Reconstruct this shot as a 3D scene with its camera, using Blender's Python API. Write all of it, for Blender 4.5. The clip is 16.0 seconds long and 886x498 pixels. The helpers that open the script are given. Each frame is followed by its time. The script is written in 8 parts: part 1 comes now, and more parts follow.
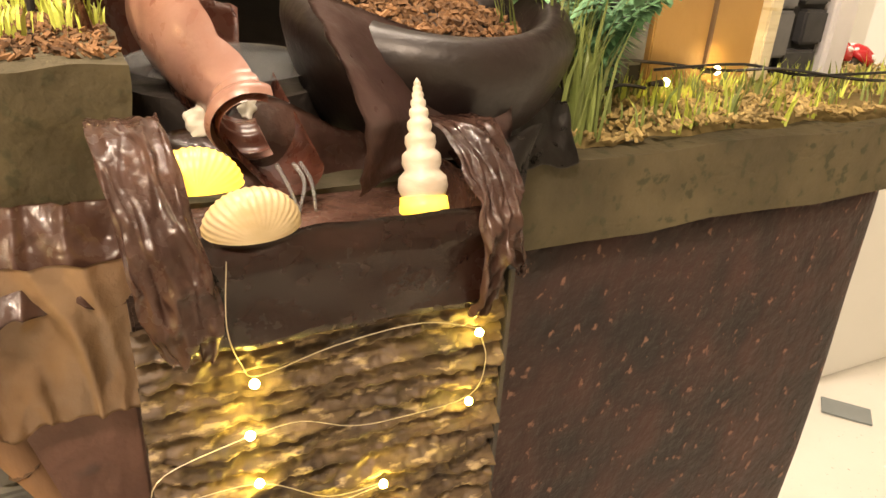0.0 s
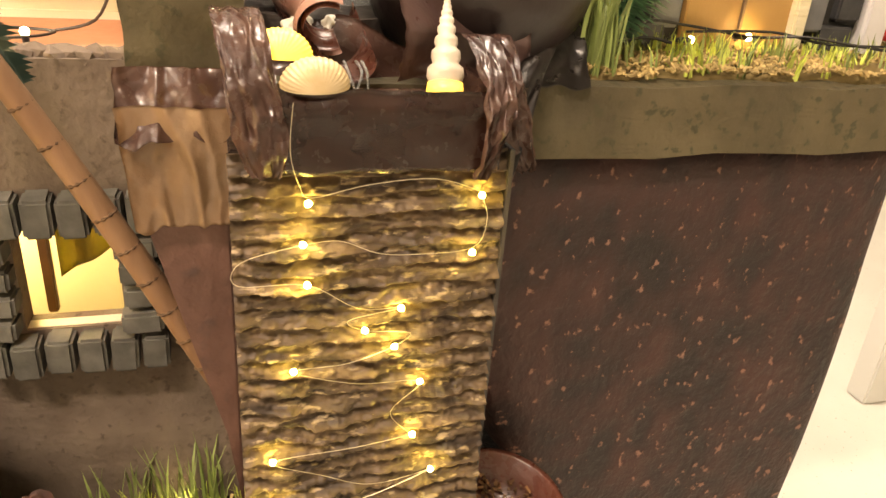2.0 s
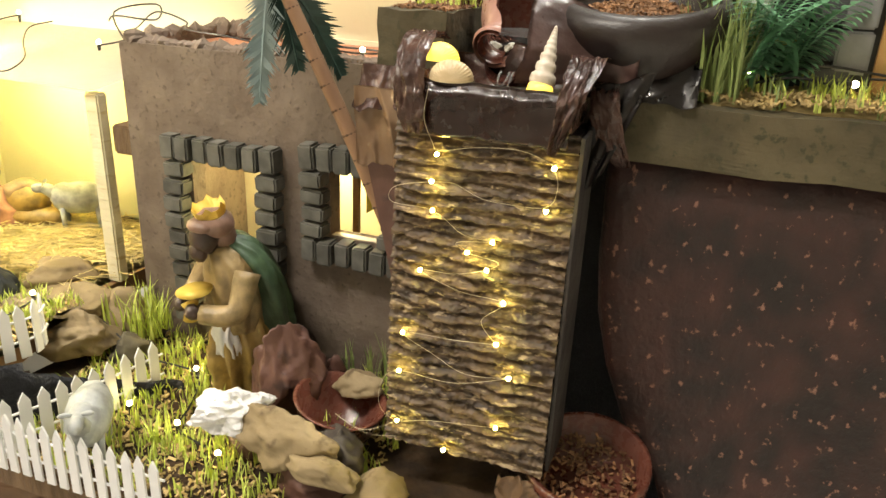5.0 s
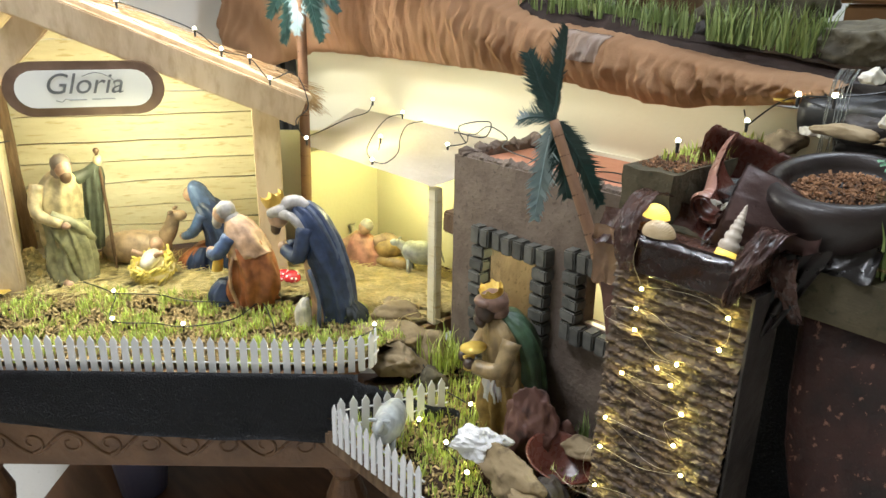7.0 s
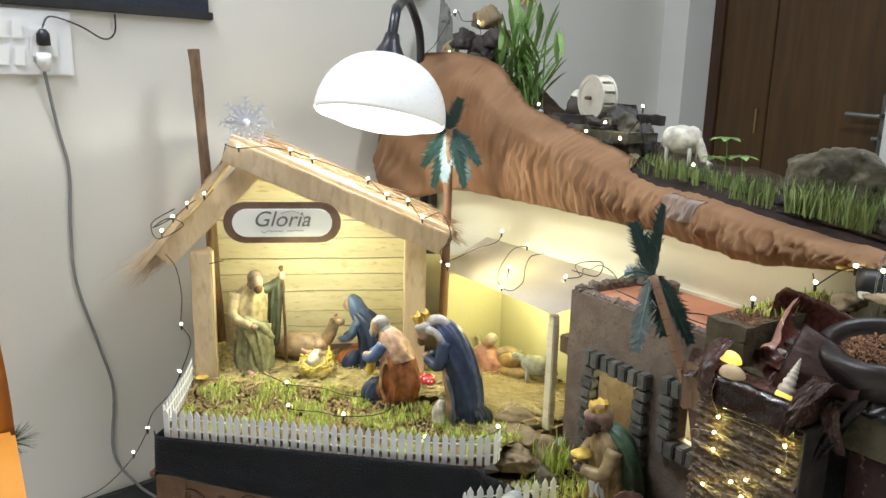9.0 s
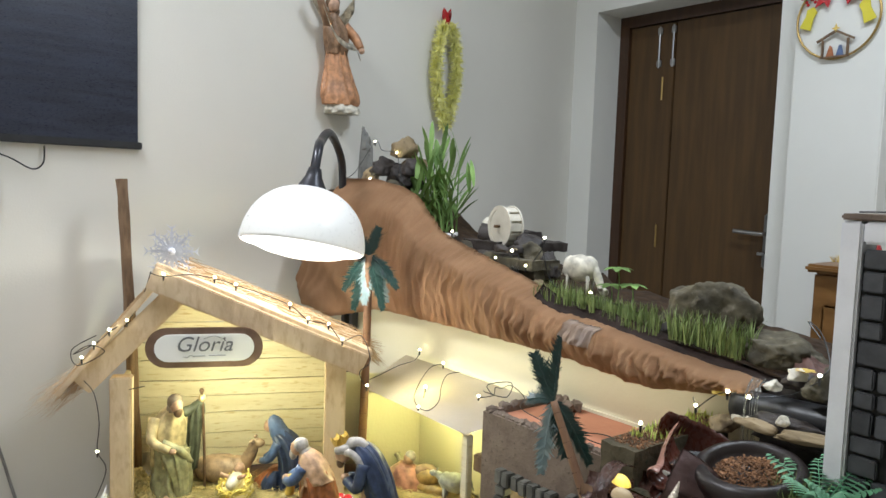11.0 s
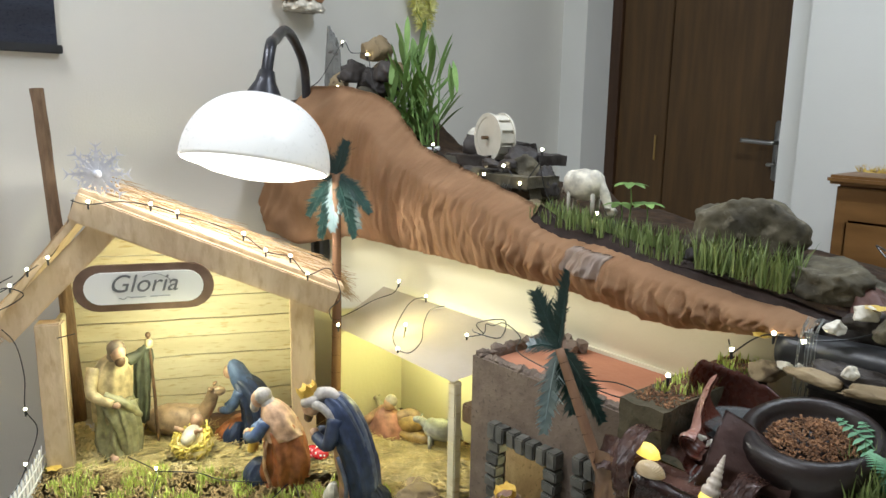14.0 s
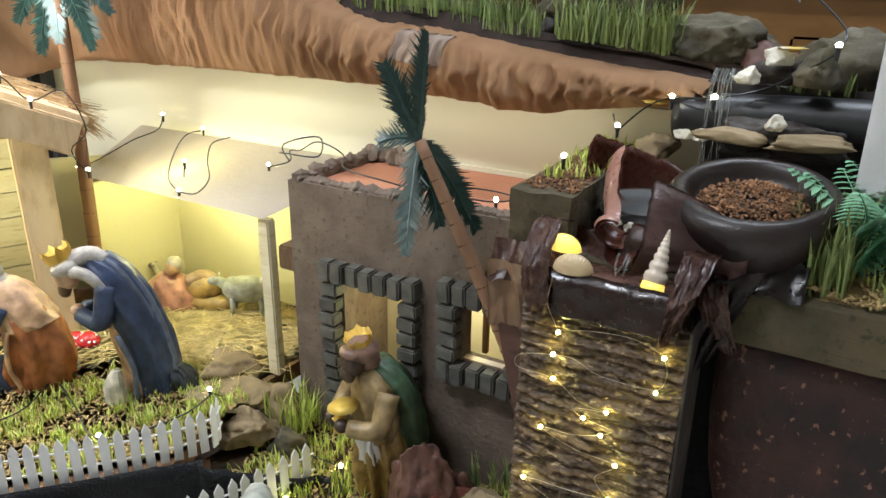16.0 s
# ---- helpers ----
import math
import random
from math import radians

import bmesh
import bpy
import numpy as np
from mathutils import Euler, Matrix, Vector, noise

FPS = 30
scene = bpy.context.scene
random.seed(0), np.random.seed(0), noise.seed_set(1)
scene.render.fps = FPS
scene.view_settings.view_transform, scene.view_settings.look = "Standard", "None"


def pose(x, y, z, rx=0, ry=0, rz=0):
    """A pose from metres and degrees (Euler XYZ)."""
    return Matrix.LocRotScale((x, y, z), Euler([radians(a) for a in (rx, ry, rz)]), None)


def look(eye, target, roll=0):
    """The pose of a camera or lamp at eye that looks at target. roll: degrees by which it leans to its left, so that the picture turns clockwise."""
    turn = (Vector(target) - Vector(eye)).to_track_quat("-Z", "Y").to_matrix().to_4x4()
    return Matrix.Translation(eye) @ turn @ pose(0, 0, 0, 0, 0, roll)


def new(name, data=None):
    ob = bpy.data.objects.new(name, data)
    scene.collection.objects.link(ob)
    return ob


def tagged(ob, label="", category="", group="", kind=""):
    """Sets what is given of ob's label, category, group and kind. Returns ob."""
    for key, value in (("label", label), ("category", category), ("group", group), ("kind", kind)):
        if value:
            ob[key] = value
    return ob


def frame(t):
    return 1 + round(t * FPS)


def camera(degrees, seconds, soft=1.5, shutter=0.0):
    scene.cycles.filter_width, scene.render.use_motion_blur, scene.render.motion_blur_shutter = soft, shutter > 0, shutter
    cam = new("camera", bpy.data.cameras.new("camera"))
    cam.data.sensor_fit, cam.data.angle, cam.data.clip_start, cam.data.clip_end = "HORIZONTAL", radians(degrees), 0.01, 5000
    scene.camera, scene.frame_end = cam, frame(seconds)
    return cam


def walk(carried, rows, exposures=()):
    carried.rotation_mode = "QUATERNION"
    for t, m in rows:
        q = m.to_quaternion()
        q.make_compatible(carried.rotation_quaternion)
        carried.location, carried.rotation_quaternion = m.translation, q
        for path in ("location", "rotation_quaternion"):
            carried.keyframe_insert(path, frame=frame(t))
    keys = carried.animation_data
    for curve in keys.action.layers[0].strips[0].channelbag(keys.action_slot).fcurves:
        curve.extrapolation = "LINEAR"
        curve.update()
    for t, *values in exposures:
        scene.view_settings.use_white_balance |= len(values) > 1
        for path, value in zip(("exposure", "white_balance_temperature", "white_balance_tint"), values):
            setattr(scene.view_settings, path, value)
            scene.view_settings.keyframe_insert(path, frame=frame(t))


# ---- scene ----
cam = camera(62.0, 16.0)
METRES, EYE, TILT, LEAN, TURN = 1.9, 0.85, -26.0, -3.25, 0.0
PATH = [
    (0, (0.0116, 0.0486, 0.8748), (0.76, 1.4895, 0.0981), 3.5),
    (0.5, (0.0031, 0.0277, 0.855), (0.6964, 1.4956, 0.0765), 3.3),
    (1, (-0.0073, -0.0104, 0.8433), (0.6516, 1.4811, 0.0801), 3.2),
    (1.5, (-0.008, -0.0474, 0.8478), (0.6004, 1.4678, 0.0891), 3.6),
    (2, (0.0135, -0.0746, 0.8532), (0.5207, 1.4761, 0.0909), 4.5),
    (2.5, (0.0883, -0.0824, 0.8505), (0.3396, 1.5189, 0.0684), 5.7),
    (3, (0.1291, -0.1073, 0.8514), (0.164, 1.5094, 0.0603), 5.6),
    (3.2, (0.1348, -0.1101, 0.8451), (0.0874, 1.4959, 0.0351), 5.2),
    (5.3, (0.2628, -0.2713, 0.8595), (-0.3875, 1.2833, 0.225), 2.4),
    (5.5, (0.2712, -0.2806, 0.8667), (-0.4474, 1.2491, 0.2457), 2.3),
    (6, (0.2965, -0.2844, 0.8928), (-0.6051, 1.1498, 0.2826), 2.0),
    (6.5, (0.3623, -0.3058, 0.9513), (-0.7542, 0.9641, 0.333), 1.0),
    (7, (0.4237, -0.3321, 0.9954), (-0.8311, 0.8053, 0.387), 1.0),
    (7.5, (0.4564, -0.383, 1.0386), (-0.8942, 0.6617, 0.468), 1.0),
    (8, (0.5194, -0.4515, 1.0683), (-0.8987, 0.5337, 0.5607), 1.1),
    (8.5, (0.5619, -0.4832, 1.0908), (-0.8948, 0.4761, 0.6453), 1.2),
    (9, (0.5874, -0.5063, 1.1187), (-0.8804, 0.4587, 0.7263), 1.4),
    (9.5, (0.6275, -0.5308, 1.1484), (-0.8317, 0.4672, 0.8091), 1.8),
    (10, (0.6612, -0.5399, 1.17), (-0.7844, 0.4986, 0.8991), 2.1),
    (10.2, (0.6668, -0.5428, 1.1754), (-0.7697, 0.5134, 0.9324), 2.1),
    (12.3, (0.6525, -0.5294, 1.2042), (-0.6921, 0.6638, 1.1025), 1.9),
    (12.5, (0.6372, -0.5197, 1.2006), (-0.7033, 0.6755, 1.0818), 1.8),
    (13, (0.5844, -0.4806, 1.1898), (-0.7549, 0.7089, 1.0089), 1.5),
    (13.5, (0.5313, -0.4323, 1.1853), (-0.8135, 0.7347, 0.9234), 1.2),
    (14, (0.4829, -0.3824, 1.1673), (-0.8649, 0.7589, 0.8172), 0.9),
    (14.5, (0.4422, -0.3415, 1.1394), (-0.8782, 0.802, 0.702), 0.8),
    (15, (0.4165, -0.3284, 1.0971), (-0.8323, 0.8604, 0.5796), 0.8),
    (15.5, (0.3487, -0.311, 1.053), (-0.7334, 1.003, 0.4689), 0.6),
    (16, (0.2559, -0.2789, 1.0053), (-0.5899, 1.1794, 0.3744), 0.6),
]
EXPOSURES = [(0.0, 0.90, 10500, 22), (3.0, 1.15, 10500, 22), (5.3, 0.60, 7400, 10), (6.0, 0.42, 6500, 10), (7.0, 0.18, 6200, 10), (8.0, 0.10, 6200, 10), (10.0, -0.07, 6200, 10), (14.0, -0.10, 6200, 10), (15.0, -0.06, 6200, 10), (16.0, 0.0, 6200, 10)]
walk(cam, [(t, look(eye, target, roll)) for t, eye, target, roll in PATH], EXPOSURES)

# ---- light ----
world = bpy.data.worlds.new("room_world")
scene.world = world
world.use_nodes = True
world.node_tree.nodes["Background"].inputs[0].default_value = (0.75, 0.82, 1.0, 1)
world.node_tree.nodes["Background"].inputs[1].default_value = 0.04


def lamp(name, kind, energy, colour, m, size=0.1, size_y=None):
    d = bpy.data.lights.new(name, kind)
    d.energy, d.color = energy, colour
    if kind == "AREA":
        d.size = size
        if size_y:
            d.shape, d.size_y = "RECTANGLE", size_y
    else:
        d.shadow_soft_size = size
    ob = new(name, d)
    ob.matrix_basis = m
    return ob


# two unseen ceiling lamps, the second added as front fill, the dome lamp's bulb, the bulbs hidden in the stable, the
# lean-to and the block house, a fill strip added under the bank
lamp("unseen_ceiling_light", "AREA", 30, (0.86, 0.93, 1.0), look((0.25, 0.95, 2.62), (0.25, 0.95, 0)), 1.2, 0.12)
lamp("unseen_ceiling_light", "AREA", 52, (0.95, 0.97, 1.0), look((-0.95, -0.65, 2.62), (-0.95, -0.65, 0)), 1.2, 0.12)
lamp("dome_lamp_light", "POINT", 9.6, (1.0, 0.96, 0.82), pose(-0.834, 0.252, 1.075), 0.05)
lamp("stable_light", "POINT", 3.3, (1.0, 0.97, 0.58), pose(-0.875, 0.11, 0.735), 0.06)
lamp("lean_to_light", "POINT", 1.2, (1.0, 0.95, 0.34), pose(-0.66, 0.50, 0.665), 0.02)
lamp("block_house_light", "POINT", 1.7, (1.0, 0.94, 0.50), pose(-0.2, 0.55, 0.64), 0.02)
# area fill added to brighten the cream board; no strip lamp is seen there
lamp("bank_fill_light", "AREA", 0.20, (1.0, 0.97, 0.74), look((-0.62, 0.580, 0.850), (-0.62, 0.66, 0.55)), 1.2, 0.02)

# ---- materials ----


def material(name, a, b, rough=0.7, scale=20.0, metal=0.0, bump=0.3, c=None, fine=120.0, stretch=(1, 1, 1), emit=None, power=0.0, vary=0.0, coat=0.0, alpha=None, fleck=(0.58, 0.68)):
    """Two colours mixed by coarse noise, a third in flecks by fine noise, and relief at two scales."""
    m = bpy.data.materials.new(name)
    m.use_nodes = True
    t = m.node_tree
    bs = t.nodes["Principled BSDF"]
    co = t.nodes.new("ShaderNodeTexCoord")
    mp = t.nodes.new("ShaderNodeMapping")
    mp.inputs["Scale"].default_value = stretch
    t.links.new(co.outputs["Object"], mp.inputs[0])
    n1, n2 = t.nodes.new("ShaderNodeTexNoise"), t.nodes.new("ShaderNodeTexNoise")
    for n, s in ((n1, scale), (n2, fine)):
        n.inputs["Scale"].default_value = s
        n.inputs["Detail"].default_value = 6
        t.links.new(mp.outputs[0], n.inputs["Vector"])
    r1 = t.nodes.new("ShaderNodeValToRGB")
    r1.color_ramp.elements[0].position, r1.color_ramp.elements[1].position = 0.35, 0.65
    r1.color_ramp.elements[0].color, r1.color_ramp.elements[1].color = (*a, 1), (*b, 1)
    t.links.new(n1.outputs["Fac"], r1.inputs[0])
    out = r1.outputs[0]
    if c:
        r2 = t.nodes.new("ShaderNodeValToRGB")
        r2.color_ramp.elements[0].position, r2.color_ramp.elements[1].position = fleck
        t.links.new(n2.outputs["Fac"], r2.inputs[0])
        mx = t.nodes.new("ShaderNodeMixRGB")
        mx.inputs[2].default_value = (*c, 1)
        t.links.new(r2.outputs[0], mx.inputs[0])
        t.links.new(out, mx.inputs[1])
        out = mx.outputs[0]
    if vary:
        oi, hs, mr = t.nodes.new("ShaderNodeObjectInfo"), t.nodes.new("ShaderNodeHueSaturation"), t.nodes.new("ShaderNodeMapRange")
        mr.inputs[3].default_value, mr.inputs[4].default_value = 1 - vary, 1 + vary
        geo = t.nodes.new("ShaderNodeNewGeometry")
        ad = t.nodes.new("ShaderNodeMath")
        ad.operation = "ADD"
        fr = t.nodes.new("ShaderNodeMath")
        fr.operation = "FRACT"
        t.links.new(oi.outputs["Random"], ad.inputs[0])
        t.links.new(geo.outputs["Random Per Island"], ad.inputs[1])
        t.links.new(ad.outputs[0], fr.inputs[0])
        t.links.new(fr.outputs[0], mr.inputs[0])
        t.links.new(mr.outputs[0], hs.inputs["Value"])
        t.links.new(out, hs.inputs["Color"])
        out = hs.outputs[0]
    t.links.new(out, bs.inputs["Base Color"])
    bs.inputs["Metallic"].default_value = metal
    rr = t.nodes.new("ShaderNodeMapRange")
    rr.inputs[3].default_value, rr.inputs[4].default_value = max(0.03, rough - 0.12), min(1, rough + 0.12)
    t.links.new(n2.outputs["Fac"], rr.inputs[0])
    t.links.new(rr.outputs[0], bs.inputs["Roughness"])
    if bump:
        sm = t.nodes.new("ShaderNodeMath")
        sm.operation = "MULTIPLY_ADD"
        sm.inputs[1].default_value = 0.4
        t.links.new(n2.outputs["Fac"], sm.inputs[0])
        t.links.new(n1.outputs["Fac"], sm.inputs[2])
        bp = t.nodes.new("ShaderNodeBump")
        bp.inputs["Strength"].default_value = bump
        bp.inputs["Distance"].default_value = 0.6 / scale * 0.25
        t.links.new(sm.outputs[0], bp.inputs["Height"])
        t.links.new(bp.outputs[0], bs.inputs["Normal"])
    if emit:
        bs.inputs["Emission Color"].default_value = (*emit, 1)
        bs.inputs["Emission Strength"].default_value = power
    if coat:
        bs.inputs["Coat Weight"].default_value = coat
    if alpha is not None:
        bs.inputs["Alpha"].default_value = alpha
    return m


M = {}
M["wall"] = material("cream_wall_paint", (0.68, 0.66, 0.60), (0.72, 0.70, 0.64), 0.6, 2.0, bump=0.05, fine=200)
M["wall_white"] = material("white_wall_paint", (0.72, 0.72, 0.68), (0.76, 0.76, 0.72), 0.6, 2.0, bump=0.05, fine=200)
M["ceiling"] = material("white_ceiling_paint", (0.78, 0.78, 0.76), (0.8, 0.8, 0.78), 0.7, 2.0, bump=0.05)
M["terrazzo"] = material("white_terrazzo", (0.70, 0.68, 0.62), (0.74, 0.72, 0.66), 0.4, 6.0, bump=0.05, c=(0.42, 0.39, 0.33), fine=130, fleck=(0.66, 0.72))
M["dark_floor"] = material("brown_floor_board", (0.10, 0.05, 0.025), (0.16, 0.08, 0.04), 0.35, 8.0, bump=0.1, stretch=(1, 6, 1))
M["skirting"] = material("black_skirting", (0.012, 0.016, 0.015), (0.02, 0.024, 0.022), 0.4, 10, bump=0.05)
M["door"] = material("varnished_brown_door", (0.058, 0.028, 0.006), (0.086, 0.043, 0.010), 0.6, 5, bump=0.05, stretch=(8, 8, 0.6))
M["door_frame"] = material("dark_door_frame", (0.045, 0.02, 0.008), (0.06, 0.028, 0.012), 0.4, 5, bump=0.05, stretch=(8, 8, 0.6))
M["steel"] = material("satin_steel", (0.34, 0.34, 0.34), (0.42, 0.42, 0.42), 0.4, 20, metal=1.0, bump=0.02)
M["brass"] = material("old_brass", (0.4, 0.28, 0.1), (0.5, 0.35, 0.14), 0.4, 20, metal=1.0, bump=0.05)
M["pine"] = material("planed_pine", (0.54, 0.41, 0.27), (0.64, 0.51, 0.36), 0.65, 10, bump=0.2, c=(0.46, 0.33, 0.20), stretch=(3, 3, 1.2), fine=22, fleck=(0.5, 0.75))
M["pale_board"] = material("pale_rustic_board", (0.68, 0.61, 0.42), (0.76, 0.70, 0.52), 0.65, 6, bump=0.25, c=(0.58, 0.48, 0.27), stretch=(1, 1, 6), fine=30, vary=0.08)
M["bark"] = material("rough_bark", (0.13, 0.08, 0.045), (0.22, 0.14, 0.08), 0.9, 30, bump=0.8, stretch=(3, 3, 0.6))
M["thatch"] = material("dry_thatch", (0.42, 0.29, 0.16), (0.56, 0.41, 0.25), 0.9, 30, bump=0.8, stretch=(4, 1, 1))
M["robe_olive_cloth"] = material("olive_cloth", (0.22, 0.19, 0.05), (0.32, 0.27, 0.08), 0.85, 30, bump=0.3)
M["straw"] = material("yellow_straw", (0.72, 0.60, 0.28), (0.82, 0.71, 0.40), 0.8, 30, bump=0.4, vary=0.25)
M["cream_board"] = material("cream_painted_board", (0.70, 0.66, 0.50), (0.74, 0.70, 0.55), 0.45, 3, bump=0.05)
M["white_board"] = material("white_faced_board", (0.60, 0.54, 0.46), (0.68, 0.62, 0.54), 0.5, 6, bump=0.1)
M["red_board"] = material("terracotta_board", (0.40, 0.16, 0.09), (0.48, 0.21, 0.12), 0.7, 8, bump=0.1)
M["render"] = material("grey_brown_render", (0.1275, 0.0935, 0.0723), (0.1785, 0.1360, 0.1062), 0.9, 25, bump=0.6, c=(0.10, 0.075, 0.055), fine=140)
M["grey_brick"] = material("grey_cut_foam_brick", (0.0680, 0.0664, 0.0592), (0.1200, 0.1168, 0.1040), 0.85, 60, bump=0.4, vary=0.18)
M["mortar"] = material("black_joint", (0.02, 0.02, 0.019), (0.035, 0.034, 0.03), 0.95, 60, bump=0.3)
M["slab"] = material("mossy_concrete", (0.0490, 0.0389, 0.0202), (0.0972, 0.0778, 0.0418), 0.9, 16, bump=0.5, c=(0.05, 0.045, 0.022), fine=110, fleck=(0.57, 0.64))
M["planter"] = material("rust_brown_planter", (0.0075, 0.0020, 0.0020), (0.042, 0.0125, 0.0095), 0.62, 30, bump=0.9, c=(0.24, 0.12, 0.085), fine=120, stretch=(1, 1, 0.8), fleck=(0.62, 0.69))
M["plastic"] = material("brown_plastic_film", (0.070, 0.034, 0.027), (0.160, 0.085, 0.066), 0.26, 22, bump=0.4, coat=0.3)
M["dark_plastic"] = material("dark_plastic_film", (0.0098, 0.0063, 0.0056), (0.0196, 0.0119, 0.0098), 0.30, 24, bump=0.4, coat=0.2)
M["brown_liner"] = material("brown_liner_cloth", (0.040, 0.024, 0.019), (0.075, 0.047, 0.038), 0.75, 24, bump=0.5)
M["film"] = material("tan_plastic_film", (0.30, 0.18, 0.105), (0.44, 0.29, 0.18), 0.18, 22, bump=0.4, coat=0.5)
M["ridge"] = material("ridged_stone_tile", (0.0272, 0.0144, 0.0080), (0.1320, 0.0832, 0.0464), 0.60, 60, bump=0.6, c=(0.34, 0.25, 0.15), fine=150, stretch=(0.5, 1, 1.6))
M["trough_skin"] = material("wet_brown_plastic", (0.0225, 0.0090, 0.0067), (0.0450, 0.0188, 0.0135), 0.25, 20, bump=0.3, coat=0.4)
M["clay_pink"] = material("worn_pink_clay", (0.26, 0.125, 0.095), (0.38, 0.21, 0.17), 0.3, 30, bump=0.15)
M["skirt_clay"] = material("pinkish_brown_skin", (0.070, 0.036, 0.032), (0.150, 0.085, 0.075), 0.32, 24, bump=0.3, coat=0.2)
M["terracotta"] = material("dark_terracotta", (0.0920, 0.0288, 0.0192), (0.1440, 0.0480, 0.0320), 0.28, 12, bump=0.1)
M["clay_brown"] = material("dull_clay", (0.0098, 0.0056, 0.0049), (0.0196, 0.0105, 0.0091), 0.40, 12, bump=0.15)
M["cloth"] = material("rust_orange_cloth", (0.42, 0.24, 0.125), (0.52, 0.31, 0.17), 0.9, 12, bump=0.25, fine=400)
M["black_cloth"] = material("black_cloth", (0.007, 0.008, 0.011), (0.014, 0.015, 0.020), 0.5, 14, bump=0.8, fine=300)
M["carved"] = material("carved_brown_wood", (0.13, 0.065, 0.03), (0.20, 0.105, 0.05), 0.45, 20, bump=0.5)
M["soil"] = material("dark_soil", (0.05, 0.03, 0.018), (0.10, 0.058, 0.03), 0.95, 40, bump=1.0)
M["mulch"] = material("brown_mulch", (0.13, 0.062, 0.028), (0.30, 0.155, 0.075), 0.9, 60, bump=0.6, vary=0.5)
M["moss"] = material("brown_moss", (0.38, 0.27, 0.11), (0.54, 0.40, 0.19), 0.95, 40, bump=0.8, vary=0.4)
M["grass"] = material("grass_blade", (0.155, 0.215, 0.062), (0.24, 0.30, 0.10), 0.55, 30, bump=0.0, vary=0.35)
M["yellow_grass"] = material("lime_grass_blade", (0.46, 0.56, 0.10), (0.64, 0.72, 0.19), 0.6, 30, bump=0.0, vary=0.35)
M["leaf"] = material("green_leaf", (0.13, 0.24, 0.055), (0.22, 0.35, 0.10), 0.7, 20, bump=0.05, vary=0.25)
M["fern"] = material("blue_green_fern", (0.11, 0.30, 0.16), (0.20, 0.42, 0.25), 0.5, 20, bump=0.05, vary=0.2)
M["palm_leaf"] = material("dark_palm_leaf", (0.012, 0.036, 0.032), (0.024, 0.062, 0.054), 0.35, 20, bump=0.1, vary=0.2)
M["palm_pale"] = material("pale_palm_rib", (0.20, 0.29, 0.31), (0.38, 0.47, 0.48), 0.4, 20, bump=0.05)
M["palm_trunk"] = material("palm_trunk", (0.17, 0.085, 0.045), (0.26, 0.145, 0.08), 0.7, 20, bump=0.3, stretch=(1, 1, 0.3))
M["dark_ring"] = material("dark_trunk_ring", (0.06, 0.03, 0.015), (0.09, 0.045, 0.02), 0.8, 20, bump=0.2)
M["fence"] = material("white_fence_plastic", (0.72, 0.72, 0.74), (0.76, 0.76, 0.78), 0.5, 30, bump=0.05)
M["rock"] = material("olive_grey_rock", (0.045, 0.038, 0.024), (0.120, 0.103, 0.064), 0.85, 24, bump=1.0, c=(0.17, 0.15, 0.11), fine=50)
M["tan_rock"] = material("tan_sandstone", (0.20, 0.145, 0.075), (0.31, 0.235, 0.135), 0.8, 14, bump=0.6, c=(0.13, 0.09, 0.05), fine=50)
M["red_rock"] = material("red_brown_rock", (0.0800, 0.0336, 0.0240), (0.1320, 0.0600, 0.0440), 0.6, 14, bump=0.6, c=(0.06, 0.03, 0.025), fine=40)
M["slate_grey"] = material("grey_slate", (0.11, 0.11, 0.105), (0.20, 0.20, 0.185), 0.7, 18, bump=0.5, c=(0.07, 0.06, 0.05), fine=60)
M["dark_rock"] = material("dark_slate", (0.0245, 0.0196, 0.0175), (0.0525, 0.0420, 0.0364), 0.6, 14, bump=0.6, fine=50)
M["lavender"] = material("lavender_plastic", (0.13, 0.13, 0.21), (0.16, 0.16, 0.25), 0.4, 6, bump=0.02)
M["pebble"] = material("white_pebble", (0.60, 0.56, 0.46), (0.72, 0.68, 0.58), 0.45, 20, bump=0.1)
M["shell"] = material("cream_shell", (0.48, 0.35, 0.19), (0.62, 0.49, 0.31), 0.35, 40, bump=0.2, stretch=(1, 1, 3))
# emission puts a bulb's yellow light into the shell colour
M["shell_glow_paint"] = material("shell_with_painted_glow", (0.75, 0.55, 0.12), (0.85, 0.68, 0.22), 0.35, 40, bump=0.2, emit=(1.0, 0.72, 0.10), power=0.9)
M["spiral"] = material("white_spiral_shell", (0.50, 0.42, 0.34), (0.66, 0.59, 0.50), 0.35, 30, bump=0.15, stretch=(1, 1, 3))
M["white"] = material("white_enamel", (0.78, 0.78, 0.78), (0.82, 0.82, 0.82), 0.35, 10, bump=0.02)
M["frost"] = material("frosted_lamp_glass", (0.85, 0.85, 0.82), (0.88, 0.88, 0.86), 0.3, 5, bump=0.0, emit=(1.0, 0.97, 0.93), power=0.10)
M["inner_glow"] = material("lit_lamp_inside", (0.9, 0.9, 0.88), (0.9, 0.9, 0.88), 0.4, 5, bump=0.0, emit=(1.0, 0.98, 0.95), power=1.6)
M["black"] = material("black_plastic", (0.012, 0.012, 0.013), (0.022, 0.022, 0.024), 0.4, 30, bump=0.05)
M["gun"] = material("dark_grey_metal", (0.03, 0.03, 0.036), (0.045, 0.045, 0.052), 0.35, 30, metal=0.5, bump=0.03)
M["bulb"] = material("warm_led_bulb", (0.9, 0.8, 0.5), (0.9, 0.8, 0.5), 0.3, 5, bump=0, emit=(1.0, 0.93, 0.24), power=120)
